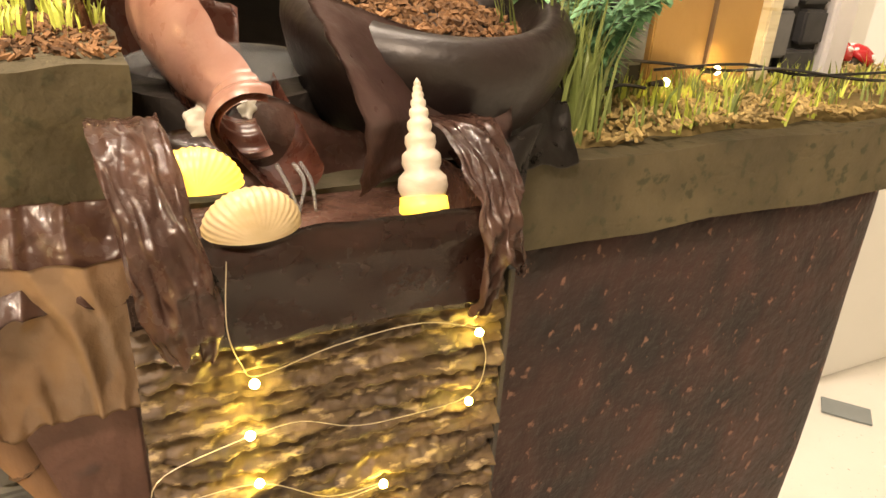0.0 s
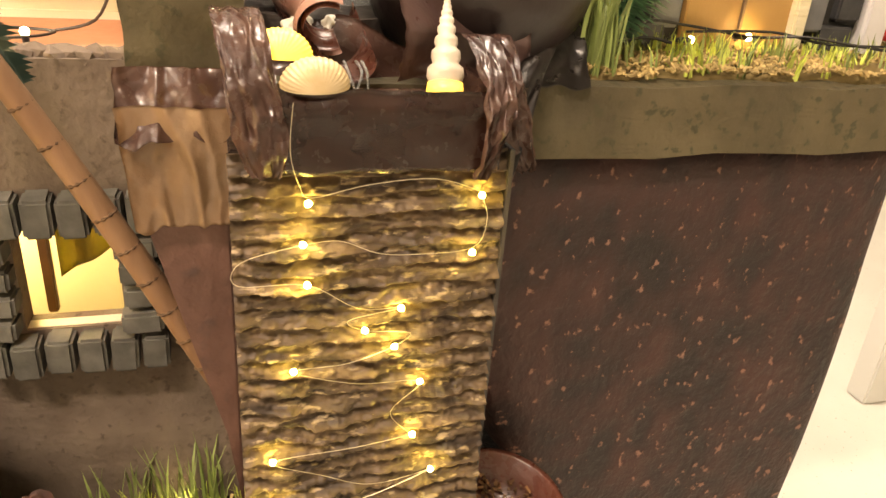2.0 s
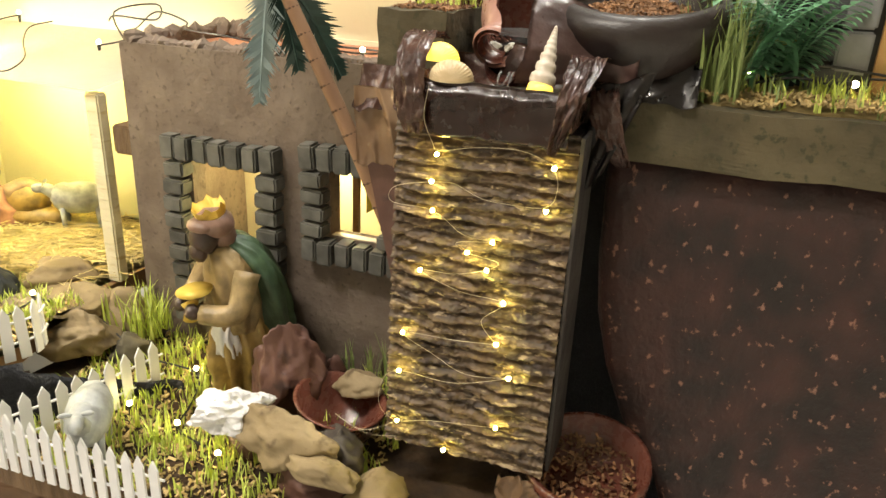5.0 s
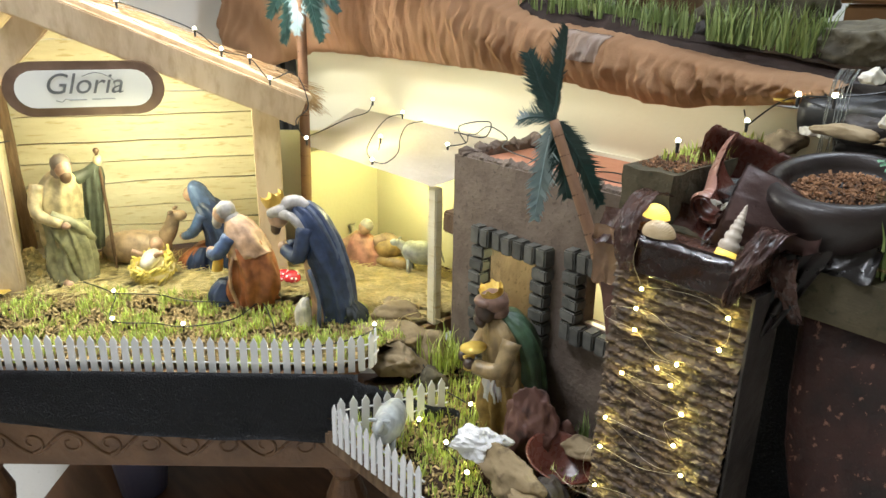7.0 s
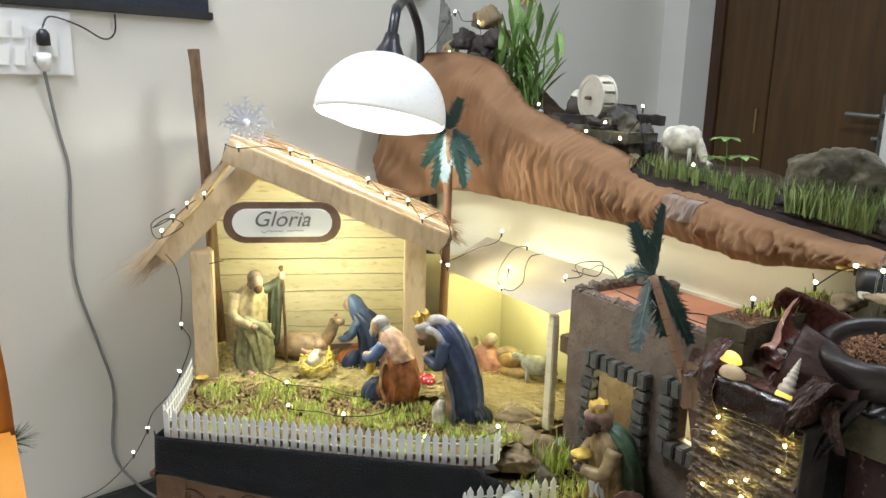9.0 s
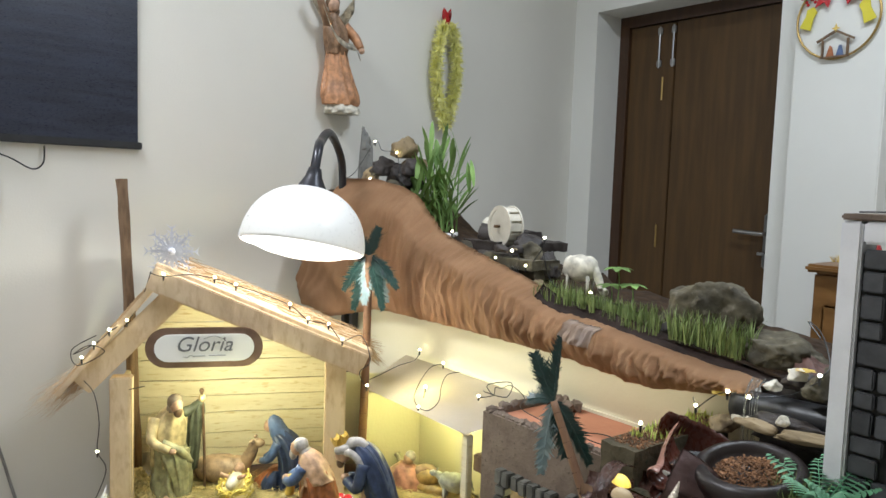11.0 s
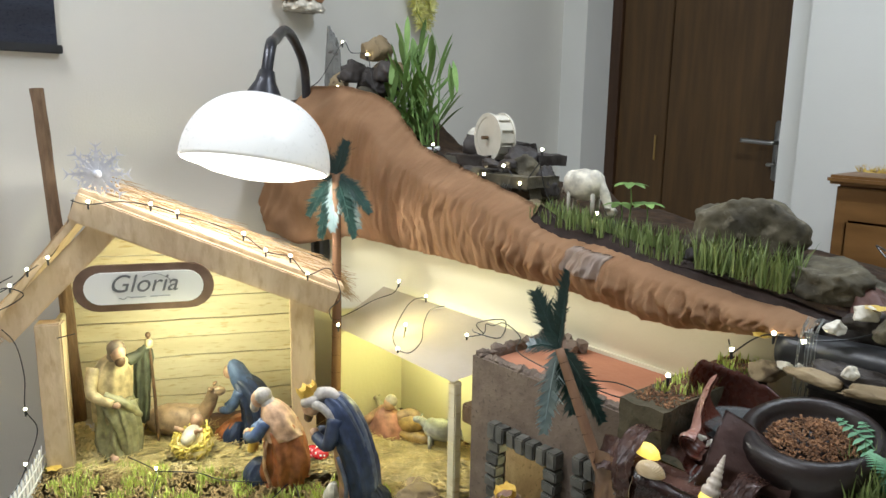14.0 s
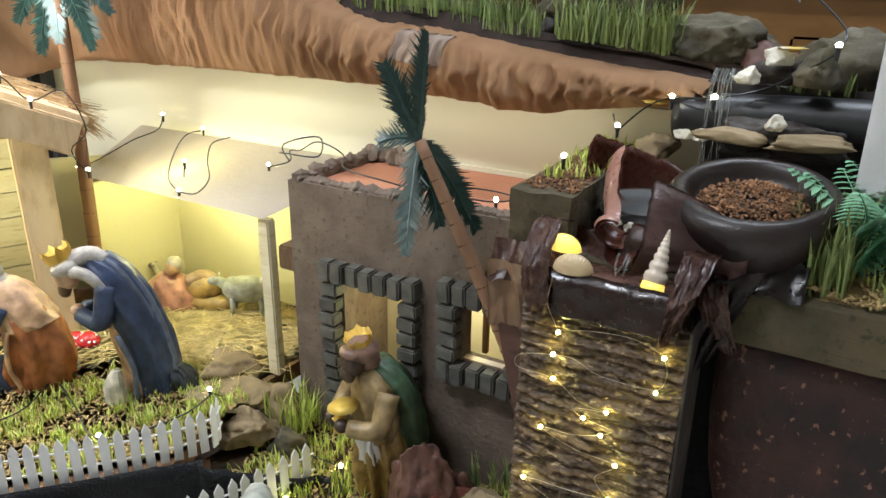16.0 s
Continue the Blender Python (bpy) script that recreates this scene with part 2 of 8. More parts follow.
M["white_bulb"] = material("white_led_bulb", (0.9, 0.9, 0.8), (0.9, 0.9, 0.8), 0.3, 5, bump=0, emit=(1.0, 0.92, 0.55), power=50)
M["wire"] = material("silver_wire", (0.50, 0.42, 0.30), (0.60, 0.52, 0.40), 0.35, 30, metal=0.6, bump=0)
M["grey_cord"] = material("grey_cord", (0.20, 0.20, 0.20), (0.26, 0.26, 0.26), 0.5, 30, bump=0)
M["screen"] = material("dark_screen_blind", (0.012, 0.014, 0.026), (0.022, 0.026, 0.045), 0.3, 6, bump=0.1, stretch=(1, 1, 10))
M["sign_rim"] = material("brown_felt", (0.14, 0.085, 0.055), (0.19, 0.12, 0.08), 0.9, 30, bump=0.2)
M["paper"] = material("white_card", (0.78, 0.78, 0.76), (0.82, 0.82, 0.80), 0.6, 5, bump=0.02)
M["ink"] = material("grey_ink", (0.13, 0.135, 0.14), (0.18, 0.185, 0.19), 0.6, 20, bump=0)
M["pale_ink"] = material("pale_grey_ink", (0.35, 0.36, 0.38), (0.42, 0.43, 0.45), 0.6, 20, bump=0)
M["silver"] = material("white_glitter", (0.62, 0.63, 0.70), (0.76, 0.77, 0.84), 0.4, 80, bump=0.3, metal=0.2)
M["gold"] = material("gold_paint", (0.55, 0.38, 0.07), (0.72, 0.52, 0.12), 0.4, 40, metal=0.2, bump=0.1)
M["stone_tile"] = material("dark_grey_painted_stone", (0.035, 0.036, 0.040), (0.06, 0.062, 0.068), 0.65, 40, bump=0.35, vary=0.2)
M["light_tile"] = material("grey_painted_stone", (0.13, 0.135, 0.14), (0.18, 0.185, 0.19), 0.65, 40, bump=0.3, vary=0.1)
M["white_foam"] = material("white_painted_foam", (0.66, 0.66, 0.68), (0.72, 0.72, 0.74), 0.7, 30, bump=0.2)
M["card_door"] = material("tan_card_door", (0.36, 0.20, 0.07), (0.44, 0.26, 0.10), 0.6, 10, bump=0.1)
M["cabinet"] = material("varnished_cabinet", (0.15, 0.070, 0.018), (0.21, 0.102, 0.030), 0.4, 6, bump=0.05, stretch=(1, 1, 4))
M["worn_patch"] = material("worn_pale_patch", (0.46, 0.33, 0.24), (0.56, 0.45, 0.38), 0.6, 30, bump=0.2)
M["red"] = material("red_enamel", (0.42, 0.02, 0.025), (0.50, 0.03, 0.035), 0.25, 10, bump=0)
M["tinsel"] = material("yellow_tinsel", (0.74, 0.72, 0.20), (0.84, 0.82, 0.36), 0.35, 40, bump=0, vary=0.2)
M["yellow_card"] = material("yellow_card", (0.62, 0.55, 0.03), (0.68, 0.60, 0.05), 0.6, 20, bump=0.02)
M["pink_print"] = material("pale_pink_print", (0.70, 0.42, 0.44), (0.78, 0.56, 0.57), 0.6, 60, bump=0)
M["orange"] = material("orange_plastic", (0.62, 0.26, 0.04), (0.68, 0.31, 0.06), 0.4, 6, bump=0.02)
M["fir"] = material("dark_fir", (0.010, 0.035, 0.016), (0.02, 0.06, 0.03), 0.6, 30, bump=0, vary=0.3)
M["grey_card"] = material("grey_card", (0.20, 0.23, 0.23), (0.24, 0.27, 0.27), 0.6, 10, bump=0.02)
w = bpy.data.materials.new("clear_water")
w.use_nodes = True
wb = w.node_tree.nodes["Principled BSDF"]
wb.inputs["Base Color"].default_value = (0.85, 0.9, 0.9, 1)
wb.inputs["Roughness"].default_value = 0.06
wb.inputs["Transmission Weight"].default_value = 0.9
wb.inputs["IOR"].default_value = 1.33
M["water"] = w

# ---- builders ----
ORG = {}


def thing(name, label, category, base=(0, 0, 0), group="", kind=""):
    ob = new(name)
    ob.empty_display_size = 0.02
    ob.location = base
    ORG[ob] = Vector(base)
    return tagged(ob, label, category, group, kind)


def part(name, bm, mat, parent=None, label="", smooth=False):
    me = bpy.data.meshes.new(name)
    base = ORG.get(parent, Vector((0, 0, 0)))
    if base.length:
        bmesh.ops.translate(bm, verts=bm.verts, vec=-base)
    if smooth:
        for f in bm.faces:
            f.smooth = True
    bm.to_mesh(me)
    bm.free()
    me.materials.append(M[mat])
    ob = new(name, me)
    ob.parent = parent
    if parent:
        ORG[ob] = base
    if label:
        ob["label"] = label
    return ob


def solo(name, bm, mat, label, category, group="", kind="", smooth=False):
    return tagged(part(name, bm, mat, None, "", smooth), label, category, group, kind)


def box(size, m=None, bevel=0.0, bm=None):
    out = bm or bmesh.new()
    b = bmesh.new()
    bmesh.ops.create_cube(b, size=1)
    bmesh.ops.scale(b, verts=b.verts, vec=size)
    if bevel:
        bmesh.ops.bevel(b, geom=b.edges[:], offset=bevel, segments=2, affect="EDGES")
    return merge(out, b, m)


def merge(out, b, m=None):
    if m is not None:
        bmesh.ops.transform(b, matrix=m if isinstance(m, Matrix) else Matrix.Translation(m), verts=b.verts)
    vs = [out.verts.new(v.co) for v in b.verts]
    b.verts.index_update()
    for f in b.faces:
        try:
            out.faces.new([vs[v.index] for v in f.verts])
        except ValueError:
            pass
    b.free()
    return out


def lathe(profile, seg=24, m=None, bm=None, a0=0.0, a1=360.0):
    """Turns (radius, height) pairs round z."""
    out = bm or bmesh.new()
    b = bmesh.new()
    full = abs(a1 - a0) >= 359.9
    n = seg if full else seg + 1
    rows = []
    for r, z in profile:
        rows.append([b.verts.new((r * math.cos(radians(a0 + (a1 - a0) * k / seg)), r * math.sin(radians(a0 + (a1 - a0) * k / seg)), z)) for k in range(n)])
    for p, q in zip(rows, rows[1:]):
        for k in range(seg):
            l = (k + 1) % n
            b.faces.new((p[k], p[l], q[l], q[k]))
    bmesh.ops.remove_doubles(b, verts=b.verts, dist=1e-5)
    bmesh.ops.recalc_face_normals(b, faces=b.faces)
    return merge(out, b, m)


def smooth_line(points, steps=6):
    pts = [Vector(p) for p in points]
    if len(pts) < 3:
        return pts
    out = []
    for i in range(len(pts) - 1):
        p0, p1, p2, p3 = pts[max(i - 1, 0)], pts[i], pts[i + 1], pts[min(i + 2, len(pts) - 1)]
        for k in range(steps):
            t = k / steps
            out.append(0.5 * ((2 * p1) + (p2 - p0) * t + (2 * p0 - 5 * p1 + 4 * p2 - p3) * t * t + (3 * p1 - p0 - 3 * p2 + p3) * t ** 3))
    return out + [pts[-1]]


def tube(points, radius, seg=6, bm=None, steps=6):
    """A round bar along a smooth line; radius is one number or one at each end."""
    out = bm or bmesh.new()
    pts = smooth_line(points, steps)
    ra, rb = radius if isinstance(radius, tuple) else (radius, radius)
    rings, side = [], None
    for i, p in enumerate(pts):
        d = (pts[min(i + 1, len(pts) - 1)] - pts[max(i - 1, 0)]).normalized()
        if side is None:
            side = d.orthogonal().normalized()
        side = (side - d * side.dot(d)).normalized()
        up = d.cross(side)
        r = ra + (rb - ra) * i / (len(pts) - 1)
        rings.append([out.verts.new(p + (side * math.cos(2 * math.pi * k / seg) + up * math.sin(2 * math.pi * k / seg)) * r) for k in range(seg)])
    for p, q in zip(rings, rings[1:]):
        for k in range(seg):
            out.faces.new((p[k], p[(k + 1) % seg], q[(k + 1) % seg], q[k]))
    out.faces.new(rings[0][::-1])
    out.faces.new(rings[-1])
    return out


def ball(r, m=None, bm=None, sub=2):
    out = bm or bmesh.new()
    b = bmesh.new()
    bmesh.ops.create_icosphere(b, subdivisions=sub, radius=r)
    return merge(out, b, m)


def rock_mesh(size, seed, rough=0.35, sub=3, flat=0.75, m=None, bm=None):
    """A broken stone: a ball cut by random planes, then roughened."""
    rnd = random.Random(seed)
    b = bmesh.new()
    bmesh.ops.create_icosphere(b, subdivisions=sub, radius=1)
    planes = [(Vector((rnd.gauss(0, 1), rnd.gauss(0, 1), rnd.gauss(0, 1))).normalized(), rnd.uniform(0.55, 0.85)) for _ in range(11)]
    for v in b.verts:
        for n, d in planes:
            k = v.co.dot(n)
            if k > d:
                v.co -= n * (k - d)
        v.co += v.co.normalized() * noise.noise(v.co * 2.3 + Vector((seed, 0, 0))) * rough * 0.3
        v.co += v.co.normalized() * noise.noise(v.co * 7 + Vector((seed, 3, 0))) * rough * 0.1
        v.co += v.co.normalized() * (0.5 - abs(noise.noise(v.co * 3.6 + Vector((0, seed, 1))))) * rough * 0.22
        v.co += v.co.normalized() * noise.noise(v.co * 19 + Vector((seed, 3, 5))) * rough * 0.04
        if v.co.z < -flat * 0.6:
            v.co.z = -flat * 0.6
    bmesh.ops.scale(b, verts=b.verts, vec=[s / 2 for s in size])
    lo = [min(v.co[i] for v in b.verts) for i in range(3)]
    hi = [max(v.co[i] for v in b.verts) for i in range(3)]
    for v in b.verts:
        v.co = Vector(((v.co.x - (lo[0] + hi[0]) / 2) * size[0] / (hi[0] - lo[0]), (v.co.y - (lo[1] + hi[1]) / 2) * size[1] / (hi[1] - lo[1]), (v.co.z - lo[2]) * size[2] / (hi[2] - lo[2])))
    return merge(bm or bmesh.new(), b, m)


def sheet(nu, nv, fn, thick=0.0, bm=None):
    """A grid of (nu+1) x (nv+1) points from fn(u, v), with a back at thick along -normal when asked."""
    out = bm or bmesh.new()
    b = bmesh.new()
    g = [[b.verts.new(fn(i / nu, j / nv)) for j in range(nv + 1)] for i in range(nu + 1)]
    for i in range(nu):
        for j in range(nv):
            b.faces.new((g[i][j], g[i + 1][j], g[i + 1][j + 1], g[i][j + 1]))
    if thick:
        bmesh.ops.solidify(b, geom=b.faces[:], thickness=thick)
    return merge(out, b)


def prism(outline, depth, m=None, bm=None, bevel=0.0):
    """An outline in x, z drawn out along y by depth."""
    out = bm or bmesh.new()
    b = bmesh.new()
    f = b.faces.new([b.verts.new((x, 0, z)) for x, z in outline])
    ext = bmesh.ops.extrude_face_region(b, geom=[f])
    bmesh.ops.translate(b, verts=[v for v in ext["geom"] if isinstance(v, bmesh.types.BMVert)], vec=(0, depth, 0))
    bmesh.ops.recalc_face_normals(b, faces=b.faces)
    if bevel:
        bmesh.ops.bevel(b, geom=b.edges[:], offset=bevel, segments=2, affect="EDGES")
    return merge(out, b, m)


def interp(table, x):
    return float(np.interp(x, [p[0] for p in table], [p[1] for p in table]))


def ruffle(x, y, z=0.0, s=1.0):
    return noise.noise(Vector((x * s, y * s, z * s)))


# ---- room ----
WA, WDIR = Vector((-1.27, -0.3, 0)), 99.6          # the side wall's line


def on_wall(s, z, off=0.0):
    """A place on the side wall: s metres along it, z up, off metres out into the room."""
    a = radians(WDIR)
    return Vector((WA.x + s * math.cos(a) + off * math.sin(a), WA.y + s * math.sin(a) - off * math.cos(a), z))


def wall_pose(s, z, off=0.0):
    """Local x runs along the side wall, y into it, z up."""
    p = on_wall(s, z, off)
    return pose(p.x, p.y, p.z, 0, 0, WDIR)


solo("floor", box((4.6, 5.0, 0.1), (0.35, 0.0, -0.05)), "terrazzo", "white terrazzo floor with dark specks", "floor", kind="structure")
solo("ceiling", box((4.6, 5.0, 0.1), (0.35, 0.0, 2.75)), "ceiling", "plain white ceiling", "ceiling", kind="structure")
solo("wall_west", box((4.9, 0.12, 2.8), wall_pose(0.2, 1.4, -0.06)), "wall", "cream painted plaster wall", "wall", kind="structure")
solo("wall_east", box((0.1, 5.0, 2.8), (2.4, 0, 1.4)), "wall", "cream painted plaster wall", "wall", kind="structure")
solo("wall_south", box((4.6, 0.1, 2.8), (0.35, -2.4, 1.4)), "wall", "cream painted plaster wall", "wall", kind="structure")
DX0, DX1, DTOP, DY = -1.546, -0.70, 1.985, 2.09
bm = box((0.6, 0.3, 2.8), (DX0 - 0.3, DY + 0.15, 1.4))
box((3.2, 0.3, 2.8), (DX1 + 1.6, DY + 0.15, 1.4), bm=bm)
box((DX1 - DX0, 0.3, 2.8 - DTOP), ((DX0 + DX1) / 2, DY + 0.15, DTOP + (2.8 - DTOP) / 2), bm=bm)
solo("wall_north", bm, "wall_white", "white painted wall with a deep door reveal", "wall", kind="structure")
solo("pilaster", box((0.30, 0.07, 2.8), (-0.46, DY - 0.035, 1.4), bevel=0.004), "wall_white", "white plaster pilaster beside the door", "wall", kind="structure")
solo("skirting", box((4.9, 0.014, 0.09), wall_pose(0.2, 0.045, 0.007)), "skirting", "black skirting along the cream wall", "skirting", kind="structure")

# the brown double door with its lever handle and bolts
door = thing("door_1", "closed brown varnished double door with a steel lever", "door", ((DX0 + DX1) / 2, DY + 0.17, 0), kind="structure")
part("door_frame", box((0.05, 0.07, DTOP), (DX0 + 0.025, DY + 0.2, DTOP / 2)), "door_frame", door)
part("door_frame", box((0.05, 0.07, DTOP), (DX1 - 0.025, DY + 0.2, DTOP / 2)), "door_frame", door)
part("door_frame", box((DX1 - DX0 - 0.1, 0.07, 0.05), ((DX0 + DX1) / 2, DY + 0.2, DTOP - 0.025)), "door_frame", door)
part("narrow_leaf", box((0.235, 0.04, DTOP - 0.055), (DX0 + 0.05 + 0.1185, DY + 0.2, DTOP / 2 - 0.025), bevel=0.003), "door", door)
wide = part("wide_leaf", box((0.50, 0.04, DTOP - 0.055), (DX0 + 0.29 + 0.2515, DY + 0.2, DTOP / 2 - 0.025), bevel=0.003), "door", door)
bm = box((0.034, 0.012, 0.215), (DX1 - 0.085, DY + 0.174, 1.015), bevel=0.005)
tube([(DX1 - 0.085, DY + 0.168, 1.045), (DX1 - 0.085, DY + 0.135, 1.045), (DX1 - 0.11, DY + 0.13, 1.045), (DX1 - 0.205, DY + 0.13, 1.05)], 0.008, 8, bm)
box((0.03, 0.02, 0.012), (DX1 - 0.10, DY + 0.16, 0.965), 0.003, bm)
part("lever_handle", bm, "steel", wide, "satin steel lever on a long plate", True)
for x, z0, z1 in ((-1.335, 1.74, 1.92), (-1.265, 1.74, 1.92), (-0.775, 1.80, 1.97), (-1.31, 1.60, 1.70), (-1.52, 1.55, 1.68), (-1.52, 0.95, 1.05), (-1.30, 0.95, 1.05)):
    bm = tube([(x, DY + 0.172, z0), (x, DY + 0.172, z1)], 0.004, 6)
    if z1 - z0 > 0.15:
        box((0.022, 0.012, 0.03), (x, DY + 0.175, z0 + 0.02), 0.003, bm)
        box((0.022, 0.012, 0.03), (x, DY + 0.175, z1 - 0.02), 0.003, bm)
    part("bolt", bm, "steel" if z1 - z0 > 0.15 else "brass", door, "long slide bolt" if z1 - z0 > 0.15 else "slim hinge pin")

# ---- table ----
TZ, GZ = 0.455, 0.385                       # upper and lower ground
FA, FB = Vector((-0.775, -0.235)), Vector((-0.375, 0.215))   # the table's front edge
fdir = (FB - FA).normalized()
fn_ = Vector((-fdir.y, fdir.x))             # towards the wall
fang = math.degrees(math.atan2(fdir.y, fdir.x))
table = thing("carved_table", "low carved brown wooden table under the display", "table", (FA.x, FA.y, 0))
top = [(-0.775, -0.235), (-0.392, 0.196), (-0.425, 0.30), (-0.43, 0.44), (-0.42, 0.85), (-1.42, 0.85), (-1.20, 0.06), (-1.02, -0.135)]
bm = bmesh.new()
f = bm.faces.new([bm.verts.new((x, y, TZ - 0.03)) for x, y in top])
ext = bmesh.ops.extrude_face_region(bm, geom=[f])
bmesh.ops.translate(bm, verts=[v for v in ext["geom"] if isinstance(v, bmesh.types.BMVert)], vec=(0, 0, 0.025))
bmesh.ops.recalc_face_normals(bm, faces=bm.faces)
part("tabletop", bm, "carved", table)
mid = (FA + FB) / 2 + fn_ * 0.03
flen = (FB - FA).length
APZ = 0.315
bm = box((flen + 0.06, 0.025, 0.085), pose(mid.x, mid.y, APZ, 0, 0, fang), 0.004)
apron = part("apron", bm, "carved", table, "apron carved with a leafy scroll")
bm = box((flen + 0.08, 0.05, 0.016), pose(mid.x, mid.y, APZ + 0.05, 0, 0, fang), 0.004)
part("moulding", bm, "carved", apron)
for k in range(5):                          # the carved vine, one turn a panel
    c = FA + fdir * (0.01 + k * flen / 5) + fn_ * 0.0172
    L = flen / 5
    wave = [c + fdir * (L * q / 8) for q in range(9)]
    bm = tube([(p.x, p.y, APZ + 0.020 * math.sin(2 * math.pi * q / 8)) for q, p in enumerate(wave)], 0.0030, 6, steps=3)
    for sgn, at in ((1, 0.25), (-1, 0.75)):
        pts = []
        for j in range(8):
            a = radians(90 * sgn - sgn * j * 50)
            rr = 0.020 * (1 - j / 10)
            q = c + fdir * (L * at + rr * math.cos(a))
            pts.append((q.x, q.y, APZ + rr * math.sin(a) * 0.9))
        tube(pts, (0.0028, 0.0016), 6, bm, 3)
    part("carved_vine", bm, "carved", apron, smooth=True)
for s, d in ((-0.0, 0.05), (flen - 0.02, 0.05), (0.02, 0.40)):
    c = FA + fdir * s + fn_ * d
    bm = lathe([(0.0, 0.0), (0.02, 0.0), (0.026, 0.03), (0.018, 0.05), (0.024, 0.12), (0.034, 0.2), (0.02, 0.24), (0.03, 0.255), (0.03, 0.27)], 16, (c.x, c.y, 0))
    box((0.07, 0.07, 0.13), pose(c.x, c.y, 0.335, 0, 0, fang), 0.006, bm)
    part("leg", bm, "carved", table, smooth=False)


def black_skirt(u, v):
    s = -0.01 + u * (flen + 0.02)
    sag = 0.012 * ruffle(s * 9, v * 2, 1)
    z = TZ + 0.004 - v * (0.068 + 0.052 * u + 0.008 * math.sin(s * 7))
    q = FA + fdir * s - fn_ * (0.012 + 0.012 * v + sag * v)
    return (q.x, q.y, z)


black = thing("black_table_cloth", "black cloth hanging over the table edge", "cloth", (FA.x, FA.y, TZ))
part("front_drape", sheet(60, 10, black_skirt, 0.003), "black_cloth", black, smooth=True)


def black_side(u, v):
    q = FA - fdir * 0.012 + fn_ * (u * 0.36) - fn_ * 0.012
    q = q - fdir * (0.006 * v + 0.01 * v * ruffle(u * 5, v))
    return (q.x - 0.05 * u * 0, q.y, TZ + 0.004 - v * 0.09)


part("side_drape", sheet(20, 6, black_side, 0.003), "black_cloth", black, smooth=True)


def black_turn(u, v):
    a = FB - fn_ * 0.012 + Vector((0.110 * u, 0.085 * u + 0.03 * u * u))
    top = TZ - 0.002 - 0.050 * u
    return (a.x + 0.006 * ruffle(u * 5, v * 3), a.y - 0.010 * v + 0.006 * ruffle(u * 7, v * 2, 4), top - v * (0.105 - 0.055 * u) + 0.004 * ruffle(u * 8, 3))


part("end_drape", sheet(20, 6, black_turn, 0.003), "black_cloth", black, smooth=True)
# what stands in the dark under the table
solo("brown_floor_mat", box((0.75, 0.9, 0.02), pose(-0.80, 0.22, 0.012, 0, 0, fang), 0.004), "dark_floor", "dark brown wooden board under the table", "board")
bm = lathe([(0.0, 0.0), (0.055, 0.0), (0.075, 0.15), (0.08, 0.152), (0.08, 0.16), (0.072, 0.16), (0.054, 0.01), (0, 0.01)], 24, pose(-0.90, 0.06, 0.022) @ Matrix.Diagonal((0.8, 0.8, 0.8, 1)))
solo("bucket", bm, "lavender", "small lavender plastic bucket under the table", "bucket", smooth=True)

# ---- stable ----
SA, SANG = Vector((-1.005, -0.082, 0.458)), 65.0


def in_stable(s, d, z):
    """s along the front, d in front of it, z above the stable's floor."""
    a = radians(SANG)
    return Vector((SA.x + s * math.cos(a) + d * math.sin(a), SA.y + s * math.sin(a) - d * math.cos(a), SA.z + z))


def st(s, d, z, ry=0.0, rx=0.0, rz=0.0):
    p = in_stable(s, d, z)
    return pose(p.x, p.y, p.z, 0, 0, SANG) @ pose(0, 0, 0, rx, ry, rz)


stable = thing("stable", "wooden nativity stable with a lopsided thatched roof", "stable", SA)
part("pillar", box((0.046, 0.035, 0.30), st(-0.005, 0, 0.145), 0.003), "pine", stable)
part("pillar", box((0.048, 0.035, 0.34), st(0.462, 0, 0.165), 0.003), "pine", stable)
part("side_wall", box((0.012, 0.17, 0.27), st(-0.015, -0.105, 0.135), 0.002), "pale_board", stable)
part("side_wall", box((0.012, 0.17, 0.30), st(0.470, -0.105, 0.15), 0.002), "pale_board", stable)
rnd = random.Random(4)
z = 0.002
hs = [0.050, 0.040, 0.052, 0.044, 0.040, 0.052, 0.046, 0.05, 0.05, 0.045]
for k, h in enumerate(hs):
    lo, hi = z, z + h
    s0, s1 = -0.005, 0.465
    if hi > 0.34:                            # the boards follow the gable
        s0 = -0.07 + (hi - 0.29) * 0.163 / 0.22
        s1 = 0.50 - (hi - 0.32) * 0.42 / 0.18
        if s1 - s0 < 0.05:
            break
    n = 12
    pts = [(s0 + (s1 - s0) * i / n, lo + 0.0025 + 0.004 * ruffle(i * 0.4, k * 5.0, 1)) for i in range(n + 1)]
    pts += [(s0 + (s1 - s0) * i / n, hi + 0.004 * ruffle(i * 0.4, (k + 1) * 5.0, 1)) for i in range(n, -1, -1)]
    part("plank", prism(pts, 0.008, st(0, -0.19 - 0.002 * (k % 2), 0)), "pale_board", stable)
    z = hi
solo("stable_backing", box((0.46, 0.006, 0.32), st(0.23, -0.205, 0.16)), "bark", "dark backing board behind the stable planks", "board")
AP, LE, RE = (0.088, 0.505), (-0.085, 0.278), (0.525, 0.312)     # the front gable's apex and two feet: s, z


def beam(p, q, width, d0, d1):
    (s0, z0), (s1, z1) = p, q
    L = math.hypot(s1 - s0, z1 - z0)
    a = math.degrees(math.atan2(z1 - z0, s1 - s0))
    return box((L, d1 - d0, width), st((s0 + s1) / 2, (d0 + d1) / 2, (z0 + z1) / 2, -a), 0.003)


